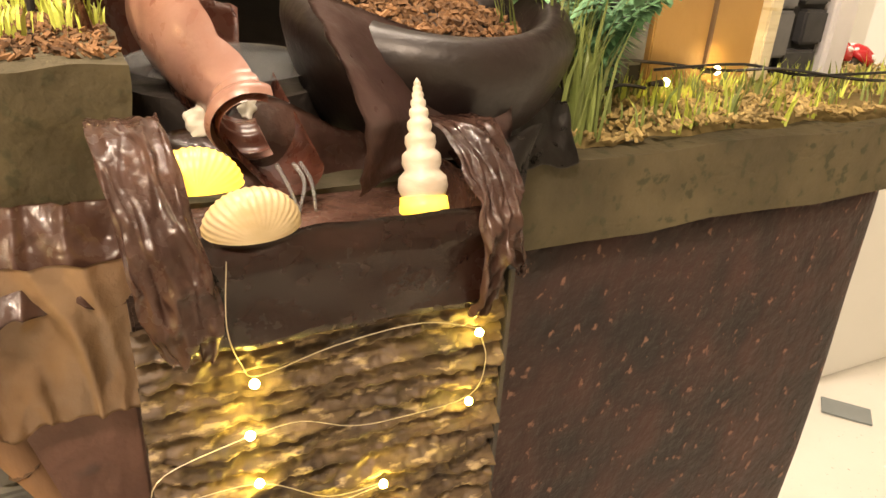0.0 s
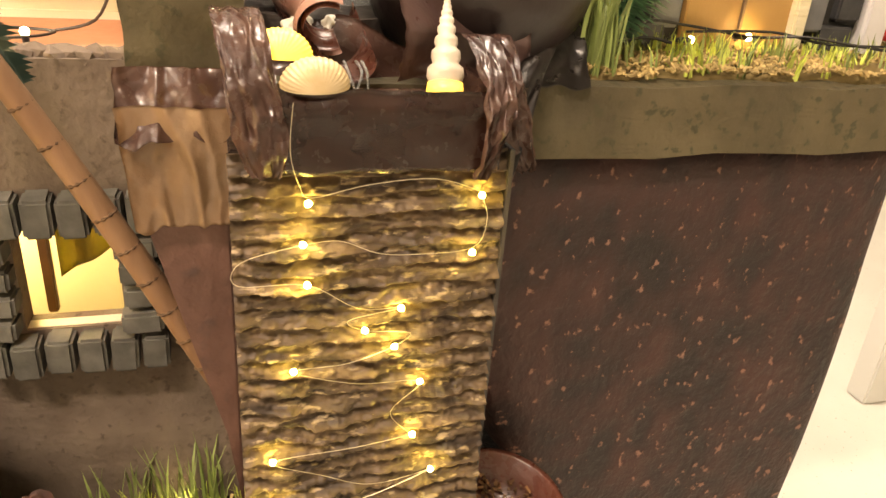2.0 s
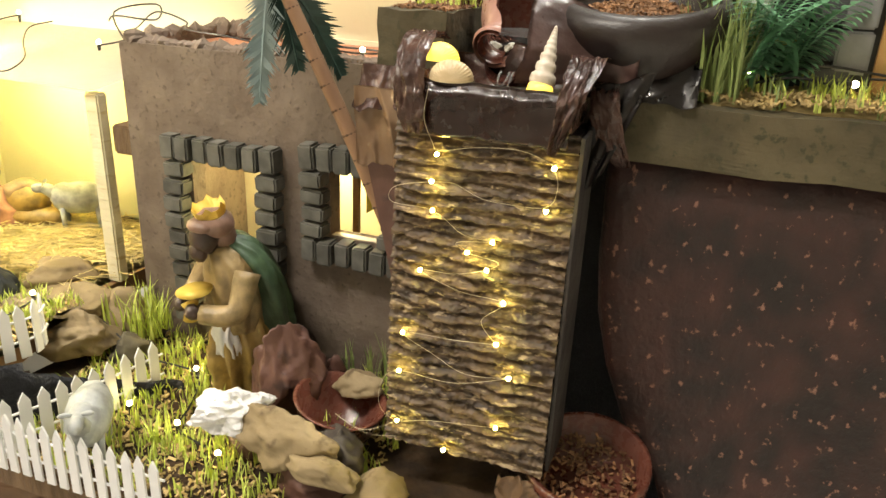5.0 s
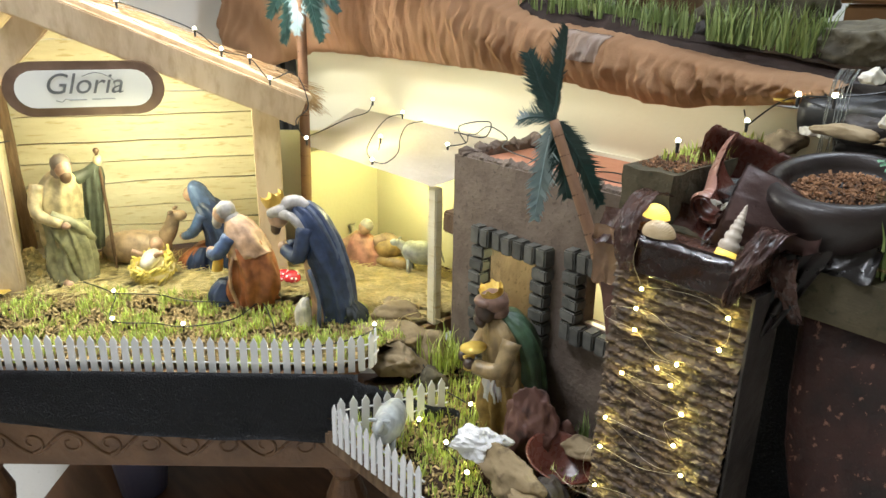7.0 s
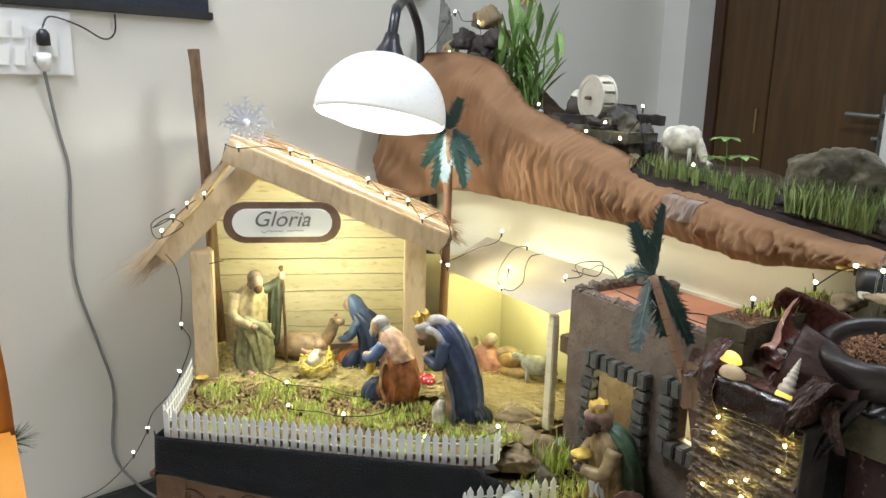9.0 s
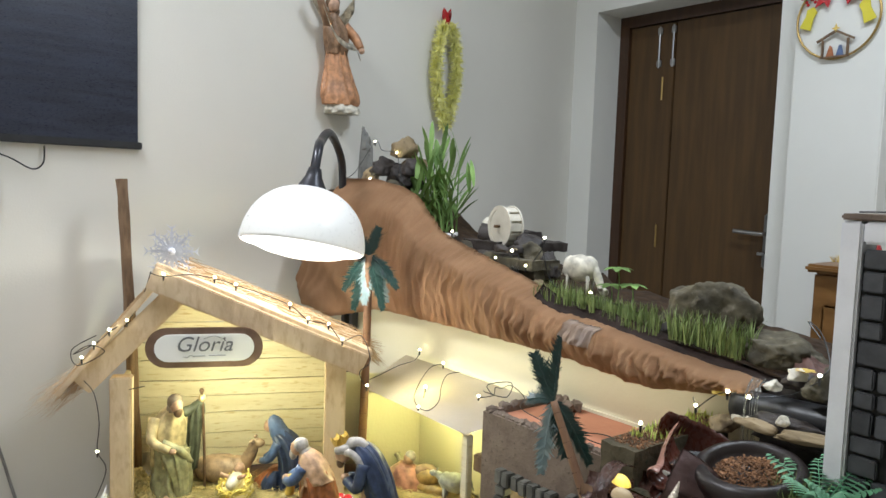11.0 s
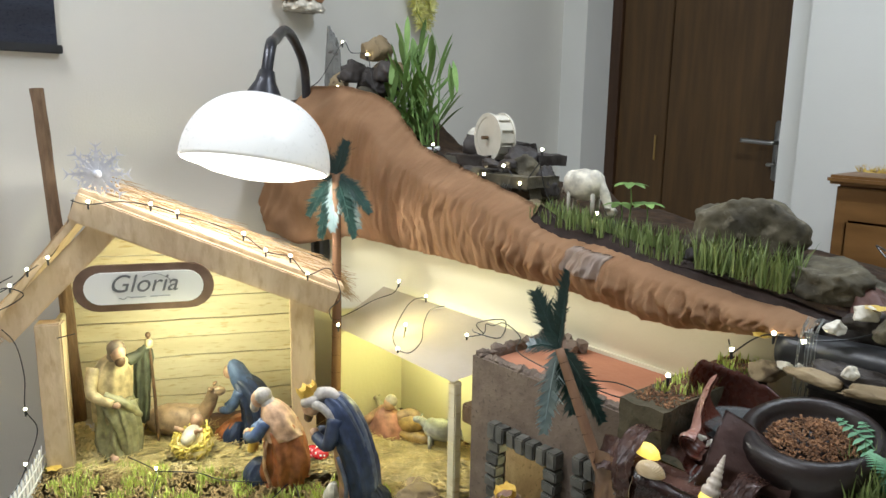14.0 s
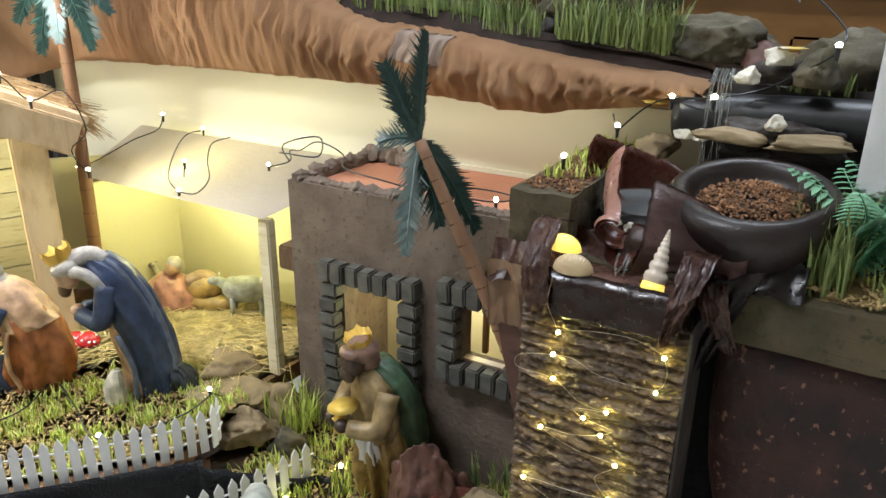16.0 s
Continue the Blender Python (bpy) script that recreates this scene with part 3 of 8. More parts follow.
part("gable_beam", beam((AP[0] - 0.03, AP[1] + 0.012), RE, 0.052, 0.018, 0.04), "pine", stable)
part("gable_beam", beam((AP[0] + 0.02, AP[1] - 0.03), LE, 0.05, 0.0, 0.018), "pine", stable)


def roof_slope(p, q, name):
    (s0, z0), (s1, z1) = p, q
    bm = bmesh.new()
    L = math.hypot(s1 - s0, z1 - z0)
    a = math.degrees(math.atan2(z1 - z0, s1 - s0))
    box((L, 0.235, 0.012), st((s0 + s1) / 2, -0.09, (z0 + z1) / 2 + 0.028, -a), 0.002, bm)
    slope = part(name, bm, "pine", stable)
    bm = bmesh.new()
    r = random.Random(9)
    for _ in range(270):                     # loose straw on the slope
        k, d = r.random(), r.uniform(-0.2, 0.02)
        s, z = s0 + (s1 - s0) * k, z0 + (z1 - z0) * k + 0.038
        ln = r.uniform(0.03, 0.075)
        da, dz = r.gauss(0, 0.35), r.uniform(0.0, 0.006)
        ux, uz = (s1 - s0) / L, (z1 - z0) / L
        P = in_stable(s, d, z + dz)
        Q = in_stable(s + ux * ln * math.cos(da), d + ln * math.sin(da), z + uz * ln * math.cos(da) + dz + r.uniform(-0.002, 0.008))
        w = Vector((0, 0, 0.0009))
        bm.faces.new([bm.verts.new(v) for v in (P - w, Q - w * 0.4, Q + w * 0.4, P + w)])
        w = Vector((0.0009, 0.0006, 0))
        bm.faces.new([bm.verts.new(v) for v in (P - w, Q - w * 0.4, Q + w * 0.4, P + w)])
    th = part("thatch", bm, "thatch", slope)
    return slope


roof_slope((AP[0] - 0.02, AP[1] + 0.01), (RE[0] + 0.02, RE[1] - 0.005), "roof_slope")
roof_slope((AP[0] + 0.01, AP[1] + 0.005), (LE[0] - 0.045, LE[1] - 0.045), "roof_slope")
bm = bmesh.new()
r = random.Random(5)
for _ in range(160):                         # straw fringe at the low eave
    d = r.uniform(-0.10, 0.03)
    P = in_stable(LE[0] - 0.01 + r.uniform(-0.02, 0.02), d, LE[1] + r.uniform(-0.01, 0.03))
    Q = P + Vector(in_stable(-0.085, 0, 0) - in_stable(0, 0, 0)) * r.uniform(0.6, 1.1) + Vector((r.gauss(0, 0.012), r.gauss(0, 0.012), r.uniform(-0.075, -0.03)))
    w = Vector((0.0011, 0.0006, 0.0004))
    bm.faces.new([bm.verts.new(v) for v in (P - w, Q - w * 0.3, Q + w * 0.3, P + w)])
part("straw_fringe", bm, "thatch", stable)
r = random.Random(6)
bm = bmesh.new()
for _ in range(120):
    P = in_stable(RE[0] + r.uniform(-0.02, 0.02), r.uniform(-0.2, 0.0), RE[1] + 0.03)
    Q = P + Vector((r.uniform(0.0, 0.03), r.uniform(0.02, 0.05), r.uniform(-0.05, -0.01)))
    w = Vector((0.001, 0.0008, 0.0005))
    bm.faces.new([bm.verts.new(v) for v in (P - w, Q - w * 0.3, Q + w * 0.3, P + w)])
part("straw_fringe", bm, "thatch", stable)

# the sign over the stable
sign = thing("gloria_sign", "oval white sign lettered Gloria with a brown felt rim", "sign", in_stable(0.175, 0.05, 0.36))


def stadium(L, h, n=10):
    r = h / 2
    pts = [((L / 2 - r * 1.0) + r * math.cos(radians(-90 + 180 * k / n)), r * math.sin(radians(-90 + 180 * k / n))) for k in range(n + 1)]
    return pts + [(-(L / 2 - r) + r * math.cos(radians(90 + 180 * k / n)), r * math.sin(radians(90 + 180 * k / n))) for k in range(n + 1)]


SG = st(0.173, 0.052, 0.366, 0)
part("rim", prism(stadium(0.246, 0.088), 0.006, SG, bevel=0.0012), "sign_rim", sign)
part("card", prism(stadium(0.208, 0.060), 0.003, SG @ pose(0, -0.0035, 0)), "paper", sign)


def lettering(body, size, m, mat, parent, name):
    cu = bpy.data.curves.new(name, "FONT")
    cu.body, cu.size, cu.align_x, cu.align_y, cu.extrude = body, size, "CENTER", "CENTER", 0.0003
    cu.shear = 0.3
    ob = new("tmp_text", cu)
    me = bpy.data.meshes.new_from_object(ob.evaluated_get(bpy.context.evaluated_depsgraph_get()))
    bpy.data.objects.remove(ob)
    b = bmesh.new()
    b.from_mesh(me)
    bmesh.ops.transform(b, matrix=m, verts=b.verts)
    return part(name, b, mat, parent)


lettering("Gloria", 0.047, SG @ pose(-0.002, -0.0045, 0.007, 90), "ink", sign, "lettering")
bm = bmesh.new()
for k, (x, L) in enumerate(((-0.012, 0.026), (0.016, 0.014), (0.034, 0.02))):
    box((L, 0.0008, 0.0022), SG @ pose(x, -0.0042, -0.0175 + 0.0004 * k), bm=bm)
part("small_print", bm, "pale_ink", sign)
bm = tube([SG @ Vector((-0.045, -0.0045, -0.018)), SG @ Vector((-0.036, -0.0045, -0.0205)), SG @ Vector((-0.03, -0.0045, -0.016)), SG @ Vector((-0.022, -0.0045, -0.019))], 0.0006, 5)
tube([SG @ Vector((-0.002, -0.0045, 0.02)), SG @ Vector((0.02, -0.0045, 0.026)), SG @ Vector((0.043, -0.0045, 0.016)), SG @ Vector((0.046, -0.0045, 0.002)), SG @ Vector((0.04, -0.0045, -0.006))], 0.0006, 5, bm)
part("flourish", bm, "ink", sign)

# star, rough post, lean-to
star = thing("glitter_star", "white glitter snowflake star on the roof ridge", "star", in_stable(0.10, 0.01, 0.55))
c = in_stable(0.10, 0.012, 0.572)
for k in range(16):
    a = radians(k * 22.5)
    L = 0.058 if k % 2 == 0 else 0.040
    bm = bmesh.new()
    pm = pose(c.x, c.y, c.z, 0, 0, SANG) @ pose(0, 0.0012 * (k % 3), 0, 0, math.degrees(a), 0)
    w = 0.0042
    prism([(0.004, -w * 0.4), (L * 0.45, -w), (L, 0), (L * 0.45, w), (0.004, w * 0.4)], 0.002, pm, bm)
    for q in (0.45, 0.65, 0.85):
        for sgn in (-1, 1):
            prism([(L * q - 0.002, 0), (L * q + 0.010, sgn * 0.012), (L * q + 0.003, 0)][::sgn], 0.0016, pm, bm)
    part("ray", bm, "silver", star)
part("hub", ball(0.008, (c.x, c.y, c.z)), "silver", star)
p0, p1 = in_stable(0.0, -0.15, 0.03), in_stable(-0.035, -0.19, 0.725)
bm = tube([p0, (p0 + p1) / 2 + Vector((0.003, 0.002, 0)), p1], (0.014, 0.0125), 9)
for v in bm.verts:
    v.co += Vector((ruffle(v.co.x * 90, v.co.y * 90, v.co.z * 14), ruffle(v.co.x * 90 + 9, v.co.y * 90, v.co.z * 14), 0)) * 0.003
solo("rough_post", bm, "bark", "rough weathered wooden post leaning behind the stable", "post")

RZ = 0.694
lean = thing("lean_to", "shed roof of white board on thin posts over straw", "shelter", (-0.6, 0.45, TZ))
roof = [(-0.425, 0.412), (-0.835, 0.425), (-0.90, 0.606), (-0.36, 0.606)]
bm = bmesh.new()
f = bm.faces.new([bm.verts.new((x, y, RZ + (0.045 if y > 0.5 else 0))) for x, y in roof])
bmesh.ops.solidify(bm, geom=[f], thickness=0.007)
part("roof_board", bm, "white_board", lean)
part("post", box((0.02, 0.016, RZ - TZ), pose(-0.432, 0.425, TZ + (RZ - TZ) / 2 - 0.004), 0.002), "pale_board", lean)
part("post", box((0.02, 0.016, RZ - TZ - 0.03), pose(-0.405, 0.47, TZ + (RZ - TZ) / 2 - 0.02), 0.002), "bark", lean)
part("block", box((0.03, 0.05, 0.035), pose(-0.405, 0.455, 0.635), 0.003), "bark", lean)
part("back_board", box((0.52, 0.008, 0.25), pose(-0.70, 0.612, TZ + 0.125), 0.002), "cream_board", lean)
part("end_board", box((0.225, 0.008, 0.245), pose(-0.905, 0.515, TZ + 0.122, 0, 0, 50), 0.002), "cream_board", lean)
part("end_board", box((0.008, 0.19, 0.22), pose(-0.835, 0.52, TZ + 0.11), 0.002), "cream_board", lean)

# ---- block house ----
HY, HX0, HX1, HTOP, HB = 0.422, -0.385, 0.02, 0.752, 0.36
house = thing("block_house", "grey rendered block house with brick framed openings", "model house", ((HX0 + HX1) / 2, HY, HB))
WIN = [(-0.300, -0.208, 0.425, 0.628), (-0.122, -0.058, 0.565, 0.640)]      # the doorway and the small window


def front_wall(name, mat, y0, y1, inset=0.0):
    xs = sorted({HX0, HX1, *(w[0] for w in WIN), *(w[1] for w in WIN)})
    for a, b in zip(xs, xs[1:]):
        bm = bmesh.new()
        holes = [w for w in WIN if w[0] <= a + 1e-6 and b <= w[1] + 1e-6]
        if not holes:
            box((b - a, y1 - y0, HTOP - HB), ((a + b) / 2, (y0 + y1) / 2, (HTOP + HB) / 2), bm=bm)
        for w in holes:
            part(name, box((b - a, y1 - y0, w[2] - HB), ((a + b) / 2, (y0 + y1) / 2, (w[2] + HB) / 2)), mat, house)
            box((b - a, y1 - y0, HTOP - w[3]), ((a + b) / 2, (y0 + y1) / 2, (HTOP + w[3]) / 2), bm=bm)
        part(name, bm, mat, house)


front_wall("front_wall", "render", HY, HY + 0.022)
part("side_wall", box((0.02, 0.17, HTOP - HB), (HX0 + 0.01, HY + 0.107, (HTOP + HB) / 2)), "render", house)
part("side_wall", box((0.02, 0.17, HTOP - HB), (HX1 - 0.01, HY + 0.107, (HTOP + HB) / 2)), "render", house)
part("back_wall", box((HX1 - HX0, 0.01, HTOP - HB), ((HX0 + HX1) / 2, HY + 0.197, (HTOP + HB) / 2)), "cream_board", house)
part("roof", box((HX1 - HX0 - 0.042, 0.168, 0.012), ((HX0 + HX1) / 2, HY + 0.107, HTOP - 0.012)), "red_board", house)
rnd = random.Random(12)
bm = bmesh.new()
for k in range(46):                          # the broken rendered rim of the roof
    x = HX0 + 0.008 + (HX1 - HX0 - 0.016) * k / 45
    rock_mesh((0.016, 0.026, 0.010 + 0.006 * rnd.random()), k + 40, sub=1, m=pose(x, HY + 0.012, HTOP - 0.004, 0, 0, rnd.uniform(0, 90)), bm=bm)
for k in range(16):
    rock_mesh((0.024, 0.018, 0.010 + 0.01 * rnd.random()), k + 90, sub=1, m=pose(HX0 + 0.012, HY + 0.012 + 0.16 * k / 15, HTOP - 0.003, 0, 0, rnd.uniform(0, 90)), bm=bm)
part("broken_rim", bm, "render", house)
bm = bmesh.new()
for k in range(9):
    rock_mesh((0.022, 0.03, 0.016 + 0.008 * rnd.random()), k + 150, sub=2, m=pose(HX0 + 0.012 + 0.010 * k, HY + 0.165 + rnd.uniform(-0.008, 0.008), HTOP - 0.004, 0, 0, rnd.uniform(0, 90)), bm=bm)
part("rubble", bm, "render", house)


def brick_frame(x0, x1, z0, z1, name, sides="LTRB"):
    holder = part(name, box((0.001, 0.001, 0.001), ((x0 + x1) / 2, HY + 0.01, z1 + 0.012)), "mortar", house, "frame of grey cut bricks")
    w, n = 0.030, 0
    r = random.Random(int(1000 * (x1 - x0)))

    def brick(x, z, sx, sz):
        b = box((sx - 0.003, 0.022, sz - 0.003), pose(x, HY - 0.008 + r.uniform(-0.002, 0.002), z, r.uniform(-3, 3), r.uniform(-3, 3), r.uniform(-3, 3)), 0.0022)
        part("brick", b, "grey_brick", holder)

    for side, x in (("L", x0 - w / 2), ("R", x1 + w / 2)):
        if side in sides:
            k = max(1, round((z1 - z0) / 0.0195))
            for i in range(k):
                brick(x + r.uniform(-0.002, 0.002), z0 + (i + 0.5) * (z1 - z0) / k, w, (z1 - z0) / k)
    for side, z in (("T", z1 + w / 2), ("B", z0 - w / 2)):
        if side in sides:
            k = round((x1 - x0 + 2 * w) / 0.0205)
            for i in range(k):
                brick(x0 - w + (i + 0.5) * (x1 - x0 + 2 * w) / k, z + r.uniform(-0.001, 0.001), (x1 - x0 + 2 * w) / k, w)
    return holder


brick_frame(*WIN[0], "door_surround", "LTR")
brick_frame(*WIN[1], "window_surround", "LTRB")
part("window_sill", box((0.074, 0.012, 0.005), (-0.09, HY + 0.008, 0.563), 0.001), "white_board", house)
part("inner_post", box((0.007, 0.008, 0.10), (-0.113, HY + 0.045, 0.605), 0.001), "cabinet", house, "brown post inside the window")
part("inner_cloth", sheet(14, 14, lambda u, v: (-0.108 + 0.05 * u, HY + 0.060 + 0.004 * math.sin(9 * u), 0.575 + 0.030 * u + (0.085 - 0.030 * u) * v), 0.001), "robe_olive_cloth", house, "olive cloth inside the window", True)
# the table's lower step that carries the house and garden
solo("garden_board", box((0.60, 0.46, 0.03), pose(-0.14, 0.40, GZ - 0.030), 0.003), "bark", "thick wooden board carrying the lower garden", "board")
solo("garden_stand", box((0.46, 0.36, GZ - 0.045), pose(-0.10, 0.44, (GZ - 0.045) / 2), 0.004), "dark_floor", "dark brown box under the garden board", "stand")

# ---- slab, planter, pot ----
SZ0, SZ1, SY, SX0, SX1 = 0.710, 0.757, 0.338, -0.03, 0.66


def rough_slab(x0, x1, y0, y1, z0, z1, seed, amp=0.003):
    bm = bmesh.new()
    bmesh.ops.create_cube(bm, size=1)
    bmesh.ops.scale(bm, verts=bm.verts, vec=(x1 - x0, y1 - y0, z1 - z0))
    bmesh.ops.translate(bm, verts=bm.verts, vec=((x0 + x1) / 2, (y0 + y1) / 2, (z0 + z1) / 2))
    bmesh.ops.subdivide_edges(bm, edges=bm.edges[:], cuts=14, use_grid_fill=True)
    for v in bm.verts:
        v.co += Vector((ruffle(v.co.y + seed, v.co.z, v.co.x, 40), ruffle(v.co.x + seed, v.co.z, v.co.y, 40), ruffle(v.co.x, v.co.y, seed, 40))) * amp
    return bm


solo("concrete_slab", rough_slab(SX0, SX1, SY, 0.72, SZ0, SZ1, 3), "slab", "mossy concrete slab laid across the big planter", "slab", smooth=False)
solo("edging_block", rough_slab(-0.032, 0.03, 0.345, 0.60, SZ1 + 0.001, 0.812, 8, 0.0025), "slab", "mossy concrete edging block on the slab", "block")
bm = bmesh.new()                              # a big square planter, its one side drawn in
rings = []
for z, xl, xr, yf in [(0.0, 0.31, 0.49, 0.38), (0.2, 0.29, 0.525, 0.365), (0.34, 0.27, 0.535, 0.356), (0.41, 0.246, 0.538, 0.353), (0.46, 0.211, 0.538, 0.351), (0.51, 0.191, 0.538, 0.350), (0.56, 0.178, 0.538, 0.350), (0.615, 0.172, 0.536, 0.350), (0.685, 0.170, 0.534, 0.350), (0.709, 0.170, 0.533, 0.350)]:
    ring = []
    cx, cy, hx, hy = (xl + xr) / 2, (yf + 0.75) / 2, (xr - xl) / 2, (0.75 - yf) / 2
    for k in range(48):
        a = 2 * math.pi * k / 48 + math.pi / 4
        ca, sa = math.cos(a), math.sin(a)
        x, y = math.copysign(abs(ca) ** 0.12, ca), math.copysign(abs(sa) ** 0.12, sa)
        ring.append(bm.verts.new((cx + hx * x, cy + hy * y + 0.0015 * ruffle(k * 0.7, z * 9), z)))
    rings.append(ring)
for p, q in zip(rings, rings[1:]):
    for k in range(48):
        bm.faces.new((p[k], p[(k + 1) % 48], q[(k + 1) % 48], q[k]))
bm.faces.new(rings[0][::-1])
bm.faces.new(rings[-1])
solo("big_planter", bm, "planter", "large tapered planter with a speckled rust-brown skin", "planter", smooth=True)


# black sheet added to give the gap beside the cascade its darkness
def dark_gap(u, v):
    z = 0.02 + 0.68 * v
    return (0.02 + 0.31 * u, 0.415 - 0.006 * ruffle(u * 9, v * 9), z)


solo("black_liner", sheet(8, 30, dark_gap, 0.002), "black_cloth", "black sheet added for the darkness between planter and cascade", "liner", smooth=True)

# ---- cascade trough with the ridged face ----
FX0, FX1, FY, FZ0, FZ1 = 0.016, 0.162, 0.280, 0.445, 0.737
trough = thing("cascade", "small fountain cascade with a ridged stone face and plastic-lined trough", "fountain", ((FX0 + FX1) / 2, FY + 0.03, FZ0))


def ridges(u, v):
    x, z = FX0 + (FX1 - FX0) * u + 0.001 * ruffle(u * 2, v * 40, 3), FZ0 + (FZ1 - FZ0) * v
    ph = (z * 1.0 + 0.0045 * ruffle(x * 22, z * 14, 2) + 0.0016 * ruffle(x * 60, z * 30, 5)) / 0.0108
    d = 0.0085 * (1 - ph % 1.0) ** 0.75 * (0.85 + 0.7 * ruffle(x * 38, z * 70, 6)) * min(1.0, (ph % 1.0) * 9) + 0.0026 * ruffle(x * 130, z * 280, 1) + 0.0018 * ruffle(x * 380, z * 560, 8)
    return (x, FY + 0.004 - d - 0.012 * (1 - v), z)


part("ridged_face", sheet(120, 340, ridges), "ridge", trough, smooth=True)
bm = box((FX1 - FX0 - 0.002, 0.05, FZ1 - FZ0), ((FX0 + FX1) / 2, FY + 0.030, (FZ0 + FZ1) / 2), 0.001)
part("back_board", bm, "dark_plastic", trough)
part("edge_strip", box((0.003, 0.058, FZ1 - FZ0), (FX1 + 0.0017, FY + 0.026, (FZ0 + FZ1) / 2), 0.0005), "dark_rock", trough)
part("trough_front", sheet(40, 14, lambda u, v: (0.026 + 0.128 * u, FY - 0.009 + 0.0035 * ruffle(u * 5, v * 2, 3) + 0.007 * max(0, v - 0.8) / 0.2, 0.728 + 0.040 * v + 0.002 * ruffle(u * 6, 1)), 0.004), "trough_skin", trough, "trough front wrapped in glossy brown plastic", True)
part("trough_floor", box((0.126, 0.07, 0.006), (0.0905, FY + 0.032, 0.752), 0.002), "plastic", trough)
part("trough_side", box((0.005, 0.07, 0.034), (0.029, FY + 0.032, 0.754), 0.002), "plastic", trough)
part("trough_side", box((0.005, 0.07, 0.034), (0.152, FY + 0.032, 0.754), 0.002), "plastic", trough)


def drape(x0, x1, z0, z1, y0, y1, seed, fold=0.006, n=46, flare=0.0, roll=0.0, waves=2.2):
    """Thin film hung in broad soft folds with a few sharp creases; roll bends its top back."""
    def fn(u, v):
        x = x0 + (x1 - x0) * u + flare * (1 - v) * (u - 0.5)
        edge = 0.006 * ruffle(u * 4, seed, 1)
        z = z0 + (z1 - z0) * v + edge * (1 - v)
        k = ruffle(u * waves + seed, v * 1.1 + 0.4 * u, 1)
        crease = 1 - min(1, abs(ruffle(u * waves * 1.3 + 3 + seed, v * 0.9, 5)) * 5)
        y = y0 + (y1 - y0) * v - fold * (1.2 * k + 0.6 * crease + 0.55 * abs(ruffle(u * 3.2 + seed + 0.8 * v, v * 1.7, 3)) + 0.20 * abs(ruffle(u * 6 + seed - v, v * 5, 7)))
        if v > 0.8:
            y += roll * ((v - 0.8) / 0.2) ** 2
            z -= roll * 0.25 * ((v - 0.8) / 0.2) ** 2
        return (x + 0.4 * fold * ruffle(v * 3, u * 2 + seed), y, z)
    return sheet(n, n, fn, 0.0006)


def tongue(path, widths, seed, curl=0.5, n=40, crumple=0.0022):
    """A strip of film along a path, bent round like a lip, with creases along it."""
    line = smooth_line(path, 10)

    def fn(u, v):
        k = v * (len(line) - 1)
        i = min(int(k), len(line) - 2)
        p = line[i].lerp(line[i + 1], k - i)
        w = interp([(q / (len(widths) - 1), wd) for q, wd in enumerate(widths)], v) * (1 + 0.10 * ruffle(v * 5, seed))
        a = (u - 0.5) * math.pi * curl * 2
        crease = 1 - min(1, abs(ruffle(u * 2.4 + seed + 1.2 * v, v * 4.5 - u, 2)) * 5)
        d = Vector((w * math.sin(a) / max(0.3, math.sin(math.pi * curl)), -0.55 * w * (math.cos(a) - math.cos(math.pi * curl)), 0))
        return p + d + Vector((0.4 * crumple * ruffle(u * 9, v * 11, seed), -crumple * (crease + 1.1 * ruffle(u * 4 + seed, v * 4, 3) + 0.5 * ruffle(u * 13, v * 15, seed)), 0.3 * crumple * ruffle(v * 12, u * 8, seed)))
    return sheet(n, n, fn, 0.0006)


part("film_fold", tongue([(0.026, FY + 0.062, 0.792), (0.024, FY + 0.038, 0.800), (0.026, FY + 0.010, 0.790), (0.029, FY - 0.008, 0.768), (0.032, FY - 0.012, 0.748), (0.034, FY - 0.010, 0.728)], (0.010, 0.012, 0.012, 0.0125, 0.013, 0.007), 2.0, 0.38, crumple=0.0036), "plastic", trough, "rounded lip of crumpled brown plastic film", True)
part("film_fold", tongue([(0.154, FY + 0.064, 0.786), (0.156, FY + 0.034, 0.790), (0.155, FY + 0.008, 0.778), (0.152, FY - 0.008, 0.762), (0.148, FY - 0.012, 0.742), (0.143, FY - 0.010, 0.724)], (0.014, 0.014, 0.012, 0.009, 0.006, 0.003), 5.0, 0.33, crumple=0.0042), "plastic", trough, "crumpled brown plastic film", True)
part("film_fold", tongue([(0.168, FY + 0.056, 0.770), (0.170, FY + 0.036, 0.764), (0.173, FY + 0.030, 0.748), (0.180, FY + 0.032, 0.726), (0.190, FY + 0.036, 0.710)], (0.008, 0.011, 0.012, 0.012, 0.005), 8.0, 0.25, crumple=0.0026), "plastic", trough, "loose crumpled end of brown plastic film", True)
part("film_fold", sheet(24, 30, lambda u, v: (0.160 + 0.045 * u * (0.35 + 0.65 * v), FY + 0.026 + 0.020 * v - 0.005 * math.sin(3.2 * u + 2.2 * v) - 0.004 * abs(math.sin(6 * u - 3.5 * v)), 0.688 + 0.078 * v + 0.016 * u + 0.004 * ruffle(u * 3, 1)), 0.0006), "dark_plastic", trough, "crumpled dark plastic film", True)
part("film_fold", drape(-0.036, 0.022, 0.688, 0.752, FY + 0.026, FY + 0.030, 9.0, 0.005, flare=-0.01), "film", trough, "tan plastic film hanging loose", True)
part("film_fold", drape(-0.036, 0.020, 0.735, 0.768, FY + 0.028, FY + 0.050, 11.0, 0.006), "plastic", trough, "crumpled brown plastic film", True)
